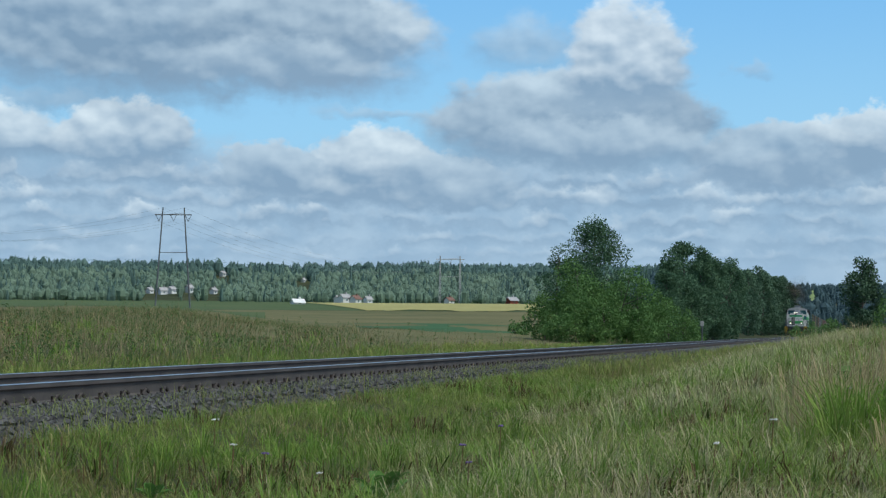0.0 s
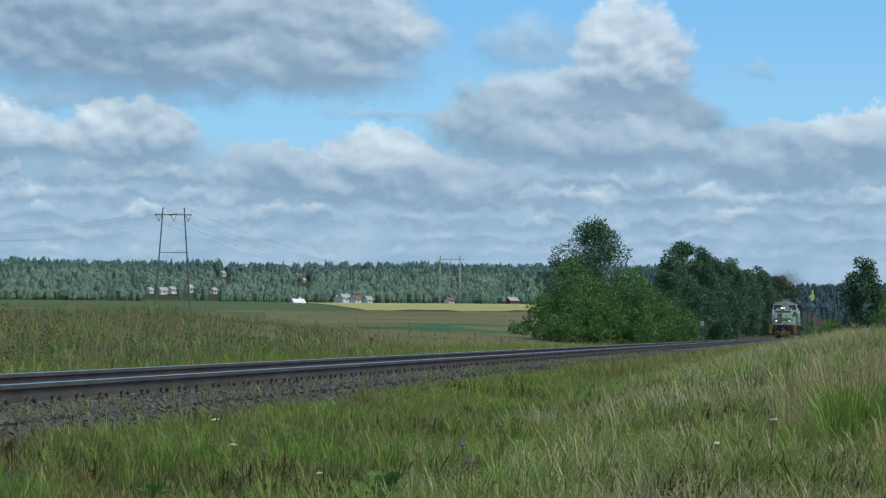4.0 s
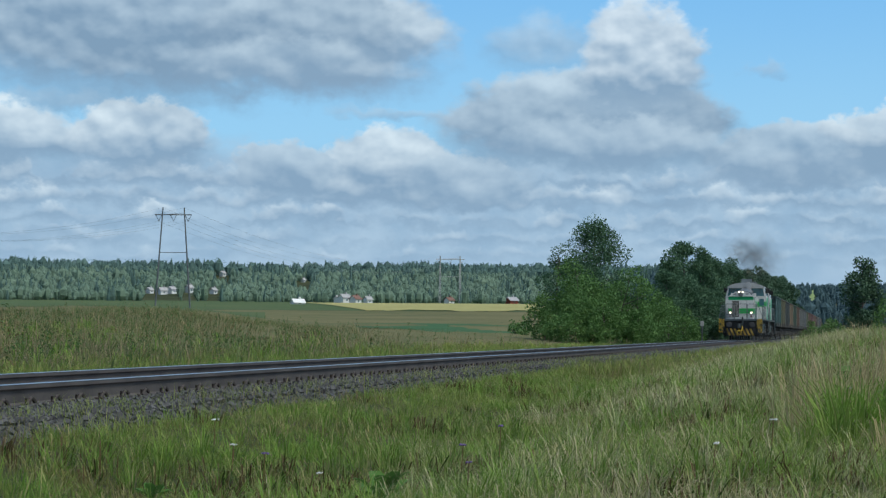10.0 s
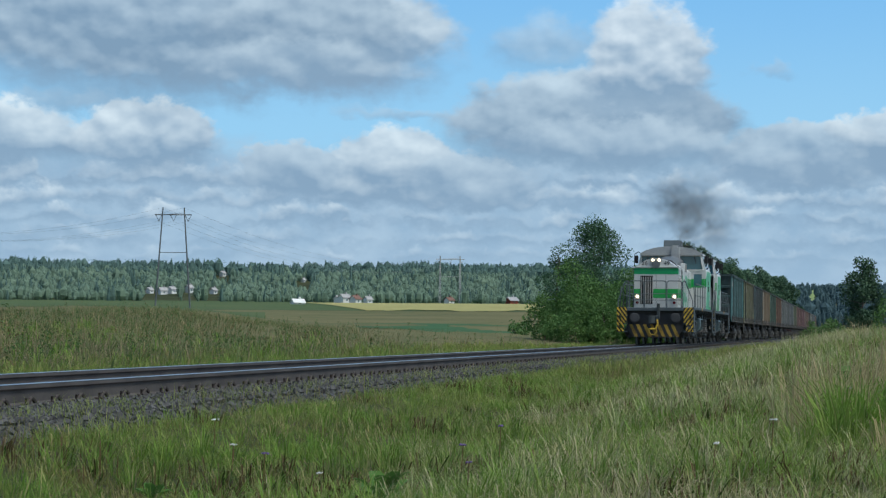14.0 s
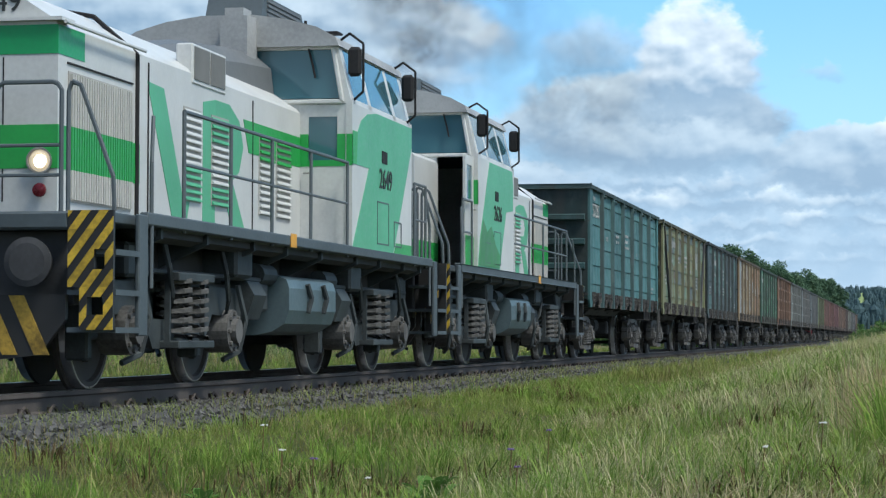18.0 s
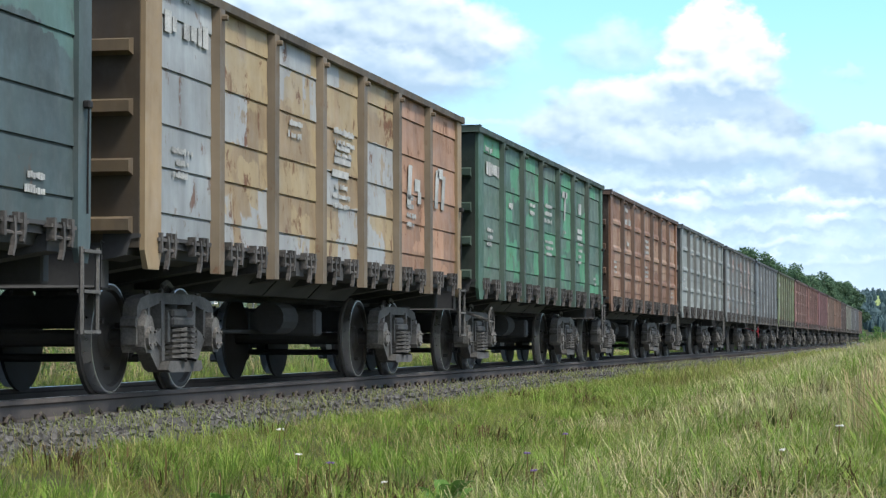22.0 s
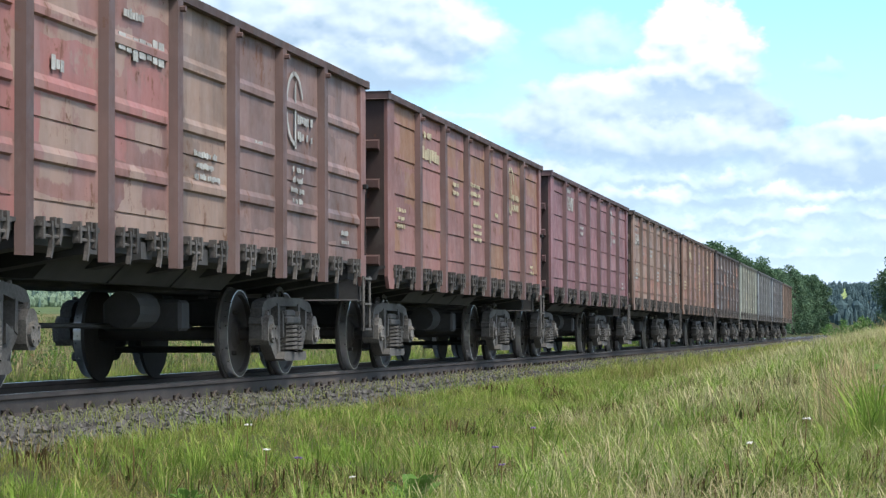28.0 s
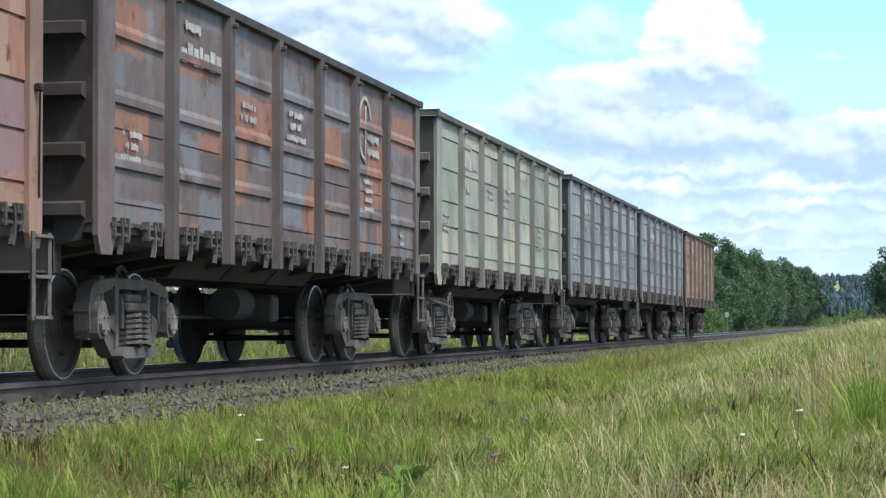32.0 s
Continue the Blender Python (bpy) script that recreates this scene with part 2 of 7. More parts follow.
mat, k, b = material("ballast_bed")
co = k.coords()
vor = k.node("ShaderNodeTexVoronoi")
k.put(vor.inputs["Vector"], co)
vor.inputs["Scale"].default_value = 17.0
k.put(b["Base Color"], k.mix(k.step(k.noise(co, 1.2, 3), 0.35, 0.7), k.mix(k.split(vor.outputs["Color"])[0], (0.040, 0.041, 0.041), (0.14, 0.14, 0.135)), (0.065, 0.062, 0.052)))
b["Roughness"].default_value = 0.95
k.put(b["Normal"], k.bump(vor.outputs["Distance"], 1.0, 0.05))
M_BALLAST = mat
mat, k, b = material("ballast_stone")
r = k.node("ShaderNodeNewGeometry").outputs["Random Per Island"]
k.put(b["Base Color"], k.mix(k.noise(k.coords(), 30, 3), k.mix(r, (0.034, 0.035, 0.036), (0.155, 0.155, 0.153)), (0.09, 0.085, 0.075)))
b["Roughness"].default_value = 0.92
M_STONE = mat

M_BLADE = foliage("grass_blades", (0.095, 0.148, 0.030), (0.475, 0.550, 0.142), (0.46, 0.39, 0.19), 0.10, 0.35, spot=(0.190, 0.135, 0.060), amount=0.60)
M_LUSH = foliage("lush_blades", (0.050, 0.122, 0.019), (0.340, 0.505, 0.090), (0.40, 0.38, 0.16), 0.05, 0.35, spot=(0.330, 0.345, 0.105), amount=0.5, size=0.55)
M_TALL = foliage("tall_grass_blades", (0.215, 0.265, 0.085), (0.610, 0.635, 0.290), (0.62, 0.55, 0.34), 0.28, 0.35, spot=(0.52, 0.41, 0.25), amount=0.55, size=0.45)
M_BROWN = foliage("withered_leaves", (0.065, 0.048, 0.022), (0.190, 0.130, 0.060), (0.07, 0.11, 0.025), 0.25, 0.2)
M_MEADOW = foliage("meadow_blades", (0.080, 0.140, 0.042), (0.240, 0.300, 0.110), (0.38, 0.31, 0.18), 0.22, 0.35, spot=(0.34, 0.27, 0.15), amount=0.7, size=0.16)
M_DRYMEADOW = foliage("dry_meadow_blades", (0.220, 0.185, 0.090), (0.470, 0.385, 0.220), (0.10, 0.15, 0.04), 0.22, 0.35)
M_STRAW = foliage("dry_stems", (0.34, 0.27, 0.13), (0.56, 0.46, 0.26))
M_WEED = foliage("weed_leaves", (0.060, 0.120, 0.040), (0.150, 0.220, 0.072), (0.24, 0.17, 0.08), 0.15)
M_BIRCH = foliage("birch_leaves", (0.058, 0.125, 0.072), (0.142, 0.232, 0.125), transl=0.3)
M_BUSH = foliage("willow_leaves", (0.074, 0.165, 0.054), (0.185, 0.305, 0.092), transl=0.3)
# Leaves of the distant alder row, lightened and blued to hold haze
M_ROW = foliage("hazed_alder_leaves", (0.078, 0.145, 0.092), (0.155, 0.245, 0.145), transl=0.3)
M_DARKLEAF = foliage("spruce_needles", (0.050, 0.104, 0.064), (0.110, 0.175, 0.095), transl=0.1)
M_BARK = plain("tree_bark", (0.11, 0.095, 0.08), 0.9, vary=0.5, scale=3, bump=0.6)
# Far woods: aerial haze is put into these paler, bluer leaf colours
M_FARLEAF = foliage("hazed_wood_green", (0.135, 0.215, 0.165), (0.270, 0.365, 0.245), transl=0.25, grain=0.05, speckle=0.16)
M_FARDARK = foliage("hazed_wood_dark", (0.092, 0.160, 0.145), (0.165, 0.255, 0.210), transl=0.2, grain=0.05, speckle=0.16)
M_DISTANT = foliage("hazed_distant_wood", (0.060, 0.105, 0.120), (0.085, 0.138, 0.145), transl=0.2, grain=0.05, speckle=0.16)


# ---- mesh helpers ----
def empty(name):
    return new(name)


def link_mesh(name, mesh, mat, parent=None, label=""):
    ob = new(name, mesh)
    if mat is not None and not mesh.materials:
        mesh.materials.append(mat)
    if parent is not None:
        ob.parent = parent
    return tagged(ob, label)


def part(name, bm, mat, parent=None, label="", smooth=False):
    """Links a bmesh as one mesh object under a thing or a part."""
    mesh = bpy.data.meshes.new(name)
    bm.normal_update()
    if smooth:
        for f in bm.faces:
            f.smooth = True
    bm.to_mesh(mesh)
    bm.free()
    return link_mesh(name, mesh, mat, parent, label)


def box(bm, x0, x1, y0, y1, z0, z1, bevel=0.0, m=None):
    ret = bmesh.ops.create_cube(bm, size=1.0)
    vs = ret["verts"]
    for v in vs:
        v.co = Vector(((x0 + x1) / 2 + v.co.x * (x1 - x0), (y0 + y1) / 2 + v.co.y * (y1 - y0), (z0 + z1) / 2 + v.co.z * (z1 - z0)))
    if bevel:
        edges = list({e for v in vs for e in v.link_edges})
        r = bmesh.ops.bevel(bm, geom=edges, offset=bevel, segments=1, affect="EDGES")
        vs = list({v for f in r["faces"] for v in f.verts} | {v for v in vs if v.is_valid})
    if m is not None:
        bmesh.ops.transform(bm, matrix=m, verts=[v for v in vs if v.is_valid])
    return bm


def tube(bm, a, b, r, seg=8, r2=None, caps=True):
    a, b = Vector(a), Vector(b)
    d = b - a
    m = Matrix.Translation((a + b) / 2) @ d.to_track_quat("Z", "Y").to_matrix().to_4x4()
    bmesh.ops.create_cone(bm, cap_ends=caps, segments=seg, radius1=r, radius2=r if r2 is None else r2, depth=d.length, matrix=m)
    return bm


def pipe(bm, points, r, seg=6):
    for a, b in zip(points, points[1:]):
        tube(bm, a, b, r, seg)
    return bm


def swept(bm, points, r, seg=5):
    """One continuous tube along a line of points."""
    rings = []
    for i, p in enumerate(points):
        d = (Vector(points[min(i + 1, len(points) - 1)]) - Vector(points[max(i - 1, 0)])).normalized()
        a = d.orthogonal().normalized()
        b = d.cross(a)
        rings.append([bm.verts.new(Vector(p) + (a * math.cos(2 * math.pi * j / seg) + b * math.sin(2 * math.pi * j / seg)) * r) for j in range(seg)])
    for r0, r1 in zip(rings, rings[1:]):
        for j in range(seg):
            bm.faces.new((r0[j], r0[(j + 1) % seg], r1[(j + 1) % seg], r1[j]))
    return bm


def prism(bm, outline, axis, lo, hi):
    """A plate with the given outline (pairs), stretched along an axis from lo to hi."""
    def at(p, q):
        return {"x": (q, p[0], p[1]), "y": (p[0], q, p[1]), "z": (p[0], p[1], q)}[axis]
    A = [bm.verts.new(at(p, lo)) for p in outline]
    B = [bm.verts.new(at(p, hi)) for p in outline]
    n = len(outline)
    faces = [bm.faces.new(A), bm.faces.new(list(reversed(B)))]
    faces += [bm.faces.new((A[(i + 1) % n], A[i], B[i], B[(i + 1) % n])) for i in range(n)]
    bmesh.ops.recalc_face_normals(bm, faces=faces)
    return bm


def turned(bm, profile, seg=24, axis="x"):
    """A body of revolution: profile of (along, radius)."""
    rings = []
    for a, r in profile:
        ring = []
        for i in range(seg):
            w = 2 * math.pi * i / seg
            c, s = r * math.cos(w), r * math.sin(w)
            ring.append(bm.verts.new((a, c, s) if axis == "x" else (c, a, s) if axis == "y" else (c, s, a)))
        rings.append(ring)
    for r0, r1 in zip(rings, rings[1:]):
        for i in range(seg):
            bm.faces.new((r0[i], r0[(i + 1) % seg], r1[(i + 1) % seg], r1[i]))
    bm.faces.new(rings[0])
    bm.faces.new(list(reversed(rings[-1])))
    bmesh.ops.recalc_face_normals(bm, faces=bm.faces)
    return bm


def raw_mesh(name, verts, faces, mat, smooth=False):
    """A mesh from numpy arrays: verts (n, 3), faces (m, 3 or 4)."""
    verts, faces = np.asarray(verts, np.float32), np.asarray(faces, np.int32)
    mesh = bpy.data.meshes.new(name)
    mesh.vertices.add(len(verts))
    mesh.vertices.foreach_set("co", verts.ravel())
    n, w = faces.shape
    mesh.loops.add(n * w)
    mesh.loops.foreach_set("vertex_index", faces.ravel())
    mesh.polygons.add(n)
    mesh.polygons.foreach_set("loop_start", np.arange(0, n * w, w, dtype=np.int32))
    mesh.polygons.foreach_set("use_smooth", np.full(n, smooth))
    mesh.materials.append(mat)
    mesh.update(calc_edges=True)
    return mesh


def ss(a, b, x):
    t = np.clip((np.asarray(x, float) - a) / (b - a), 0, 1)
    return t * t * (3 - 2 * t)


# ---- the lie of the land ----
FAR_D = (0, 30, 60, 120, 200, 300, 400, 600, 1000, 1150, 1500, 2200, 3000, 4600)
FAR_Z = (-0.35, -0.30, -0.15, 0.20, 0.90, 2.4, 4.0, 5.3, 12.4, 15.0, 37.0, 48.0, 52.0, 42.0)


def pieces(name, bm, mat, parent, label=""):
    """Every loose piece of a bmesh becomes a part of its own."""
    bm.verts.ensure_lookup_table()
    bm.verts.index_update()
    seen, groups = set(), []
    for v in bm.verts:
        if v.index in seen:
            continue
        todo, group = [v], set()
        while todo:
            w = todo.pop()
            if w.index in group:
                continue
            group.add(w.index)
            todo += [e.other_vert(w) for e in w.link_edges]
        seen |= group
        groups.append(group)
    for group in groups:
        one = bm.copy()
        one.verts.ensure_lookup_table()
        bmesh.ops.delete(one, geom=[v for i, v in enumerate(list(one.verts)) if i not in group], context="VERTS")
        part(name, one, mat, parent, label)
    bm.free()


def terrain(x, y):
    x, y = np.asarray(x, float), np.asarray(y, float)
    d = np.hypot(x - EYE.x, y)
    az = np.degrees(np.arctan2(EYE.x - x, y))
    side = ss(0, 1, (-x - 3.5) / (26.5 + 0.05 * np.maximum(d - 250, 0)))
    left = np.interp(d, FAR_D, FAR_Z) + 1.5 * ss(13, 18, az) * np.exp(-((d - 210) / 90.0) ** 2)
    hills = np.interp(d, (0, 900, 1500, 2200, 3000, 4600), (-0.4, -0.4, 19, 42, 48, 38))
    z = -0.40 + side * (left + 0.40)
    z = np.maximum(z, hills)
    mound = 0.74 * ss(3.7, 8.2, x) * ss(8, 32, y) * (1 - 0.5 * ss(90, 160, y))
    dip = -0.14 * np.exp(-((x - 4.6) / 1.4) ** 2) * (1 - ss(15, 40, y))
    z = z + np.where(x > 0, mound + dip, 0)
    z = z + 0.12 * np.exp(-((np.abs(x) - 2.3) / 0.8) ** 2)
    return z - 0.30 * ss(1.9, 1.4, np.abs(x))


def rooted(x, y):
    """Where grass stands: on the land, or on the ballast where that is higher."""
    a = np.abs(np.asarray(x, float))
    return np.maximum(terrain(x, y), np.where(a < 3.1, np.where(a < 2.0, -0.21, -0.205 - (a - 2.0) * 0.495), -9.0))


def ground():
    az = np.concatenate([np.arange(-6, 30, 0.4), np.arange(30, 354, 6.0)])
    r = np.concatenate([[0.0], np.geomspace(1.5, 120, 90), np.geomspace(126, 4600, 60)])
    A, Rr = np.meshgrid(np.radians(az), r)
    X, Y = EYE.x + 0.3 - Rr * np.sin(A), -0.4 + Rr * np.cos(A)
    Z = terrain(X, Y)
    V = np.c_[X.ravel(), Y.ravel(), Z.ravel()]
    n, m = len(az), len(r)
    i, j = np.meshgrid(np.arange(n), np.arange(m - 1))
    k2 = (i + 1) % n
    F = np.c_[(j * n + i).ravel(), ((j + 1) * n + i).ravel(), ((j + 1) * n + k2).ravel(), (j * n + k2).ravel()]
    ob = link_mesh("ground", raw_mesh("ground", V, F, M_SOIL, True), None)
    return tagged(ob, "grassy ground sloping up to far hills", "ground", kind="structure")


ground()


def field(name, label, mat, d0, d1, a0, a1, lift, wobble=0.0, skew=0.0):
    """A field laid on the land between two distances and two bearings."""
    D, A = np.meshgrid(np.linspace(0, 1, 14), np.linspace(a0, a1, 60))
    edge = 1 + wobble * np.sin(A * 1.7) + 0.5 * wobble * np.sin(A * 5.1 + 1)
    A = A - skew * (1 - D) * (A - a0) / (a1 - a0)
    dist = d0 * edge + (d1 - d0 * edge) * D
    X, Y = EYE.x - dist * np.sin(np.radians(A)), dist * np.cos(np.radians(A))
    V = np.c_[X.ravel(), Y.ravel(), (terrain(X, Y) + lift).ravel()]
    i, j = np.meshgrid(np.arange(13), np.arange(59))
    F = np.c_[(j * 14 + i).ravel(), (j * 14 + i + 1).ravel(), ((j + 1) * 14 + i + 1).ravel(), ((j + 1) * 14 + i).ravel()]
    return tagged(link_mesh(name, raw_mesh(name, V, F, mat, True), None), label, "field", kind="structure")


field("hay_field", "brownish meadow of dry grass", M_HAY, 75, 520, 6.6, 27, 0.04, 0.05)
field("crop_field", "dark green strip of low crops", M_CROP, 165, 215, 8.2, 12.6, 0.05, 0.02)
field("grain_field", "sunlit yellow grain field", M_GRAIN, 640, 1010, 7.5, 13.9, 0.3, 0.03, 1.6)
field("pasture", "green pasture below the wood", M_PASTURE, 540, 1125, 7.0, 28, 0.12, 0.03)
field("cutting", "sunlit grassy cutting through the distant wood", M_CLEAR, 1430, 2190, 0.90, 1.06, 0.5)
field("green_field", "dark green field on the rise", M_PASTURE, 190, 330, 14.9, 28, 0.06, 0.06)

# ---- track ----
NEAR_RAIL, TRACK_0, TRACK_1 = 0.798, -60.0, 1500.0


def railway():
    bm = bmesh.new()
    prism(bm, [(-3.1, -0.75), (-2.0, -0.205), (-1.2, -0.185), (1.2, -0.185), (2.0, -0.205), (3.1, -0.75)], "y", TRACK_0, TRACK_1)
    tagged(part("ballast", bm, M_BALLAST), "grey crushed stone ballast under the track", "ballast", kind="structure")
    head = [(-0.036, 0.0), (-0.036, -0.035), (-0.012, -0.05), (-0.010, -0.150), (-0.075, -0.166), (-0.075, -0.18),
            (0.075, -0.18), (0.075, -0.166), (0.010, -0.150), (0.012, -0.05), (0.036, -0.035), (0.036, 0.0)]
    for x in (NEAR_RAIL, -NEAR_RAIL):
        rail = empty("rail")
        rail.location = (x, 0, -0.004)
        bm = bmesh.new()
        prism(bm, head, "y", TRACK_0, TRACK_1)
        part("rail_profile", bm, M_RAIL, rail)
        bm = bmesh.new()
        prism(bm, [(-0.033, 0.0005), (-0.027, 0.004), (0.027, 0.004), (0.033, 0.0005)], "y", TRACK_0, TRACK_1)
        part("running_surface", bm, M_RAILHEAD, rail, "bright worn running surface")
        tagged(rail, "rusty steel rail with a bright worn head", "rail")
    bed = empty("sleepers")
    tagged(bed, "grey concrete sleepers sunk in the ballast", "sleepers", kind="structure")
    bm = bmesh.new()
    prism(bm, [(-0.13, -0.22), (-0.11, 0.0), (0.11, 0.0), (0.13, -0.22)], "x", -1.35, 1.35)
    sleeper = bpy.data.meshes.new("sleeper")
    bm.to_mesh(sleeper)
    sleeper.materials.append(M_SLEEPER)
    bm = bmesh.new()
    for s in (-1, 1):
        for side in (-1, 1):
            c = s * NEAR_RAIL + side * 0.115
            box(bm, c - 0.055, c + 0.055, -0.075, 0.075, -0.012, 0.028, 0.01)
            pipe(bm, [(c + 0.02 * side, -0.10, 0.02), (c + 0.02 * side, -0.05, 0.060), (c + 0.02 * side, 0.0, 0.075), (c + 0.02 * side, 0.05, 0.060), (c + 0.02 * side, 0.10, 0.02)], 0.017, 5)
            tube(bm, (c - 0.01 * side, 0, 0.02), (c - 0.01 * side, 0, 0.070), 0.026, 6)
    clip = bpy.data.meshes.new("rail_clip")
    bm.to_mesh(clip)
    clip.materials.append(M_CLIP)
    for i in range(270):
        y = 6.0 + 0.61 * i
        ob = new("sleeper", sleeper)
        ob.parent, ob.location = bed, (0, y, -0.186)
        ob = new("rail_clip", clip)
        ob.parent, ob.location = bed, (0, y, -0.186)


railway()


def stones():
    rng = np.random.default_rng(4)
    base = bmesh.new()
    bmesh.ops.create_cube(base, size=1.5)
    bv = np.array([v.co[:] for v in base.verts])
    bf = np.array([[v.index for v in f.verts] for f in base.faces])
    base.free()
    V, F = [], []
    n = 20000
    y = 9 + 70 * rng.random(n) ** 1.8
    x = rng.uniform(0.95, 2.75, n)
    far = rng.random(n) < 0.12
    x = np.where(far, rng.uniform(-0.6, 0.6, n), x)
    z = np.where(x < 2.0, -0.19, -0.205 - (x - 2.0) * 0.5)
    for i in range(n):
        s = rng.uniform(0.012, 0.032)
        q = rng.normal(size=(3, 3))
        q, _ = np.linalg.qr(q)
        v = bv * rng.uniform(0.6, 1.3, (len(bv), 1)) * s * np.array([1.2, 0.9, 0.75])
        V.append(v @ q + np.array([x[i], y[i], z[i] + 0.35 * s]))
        F.append(bf + i * len(bv))
    ob = link_mesh("ballast_stones", raw_mesh("ballast_stones", np.concatenate(V), np.concatenate(F), M_STONE), None)
    tagged(ob, "loose grey crushed stones beside the rails", "stones", kind="stuff")


stones()


# ---- freight wagons ----
WAGON = 13.92
POSTS = [-6.36, -4.42, -2.68, -0.90, 0.86, 2.58, 4.32, 6.36]


def recolour(thing, names, mat):
    for o in thing.children_recursive:
        if o.name.split(".")[0] in names and o.data:
            o.material_slots[0].link = "OBJECT"
            o.material_slots[0].material = mat


def panel_mesh(width, height, pressed):
    """Side sheet with lapped seams, or with short pressed ribs; it stands in the y-z plane and faces +x."""
    bm = bmesh.new()
    rows = [(0.0, 0.0)]
    for c in (0.08, 0.24, 0.37, 0.49, 0.75) if pressed else SEAMS:
        z = c * height
        if c in (0.08, 0.37):
            rows += [(z - 0.018, 0.0), (z - 0.014, -0.012), (z - 0.003, -0.012), (z, 0.004)]
        elif pressed:
            rows += [(z - 0.065, 0.0), (z - 0.050, 0.030), (z + 0.010, 0.030), (z + 0.065, 0.0)]
        else:
            rows += [(z - 0.024, 0.002), (z - 0.019, -0.014), (z - 0.004, -0.014), (z, 0.011), (z + 0.24, 0.002)]
    rows += [(height, 0.0)]
    edge = 0.16 if pressed else 0.07
    cols = [-width / 2, -width / 2 + edge, -width / 2 + edge + 0.05, width / 2 - edge - 0.05, width / 2 - edge, width / 2]
    grid = [[bm.verts.new((out if 1 < j < 4 else 0.0, y, z)) for j, y in enumerate(cols)] for z, out in rows]
    for a, b in zip(grid, grid[1:]):
        for j in range(5):
            bm.faces.new((a[j], a[j + 1], b[j + 1], b[j]))
    front = list(bm.faces)
    r = bmesh.ops.extrude_face_region(bm, geom=front)
    bmesh.ops.translate(bm, verts=[v for v in r["geom"] if isinstance(v, bmesh.types.BMVert)], vec=(-0.02, 0, 0))
    bmesh.ops.recalc_face_normals(bm, faces=bm.faces)
    mesh = bpy.data.meshes.new("side_panel")
    bm.to_mesh(mesh)
    bm.free()
    return mesh


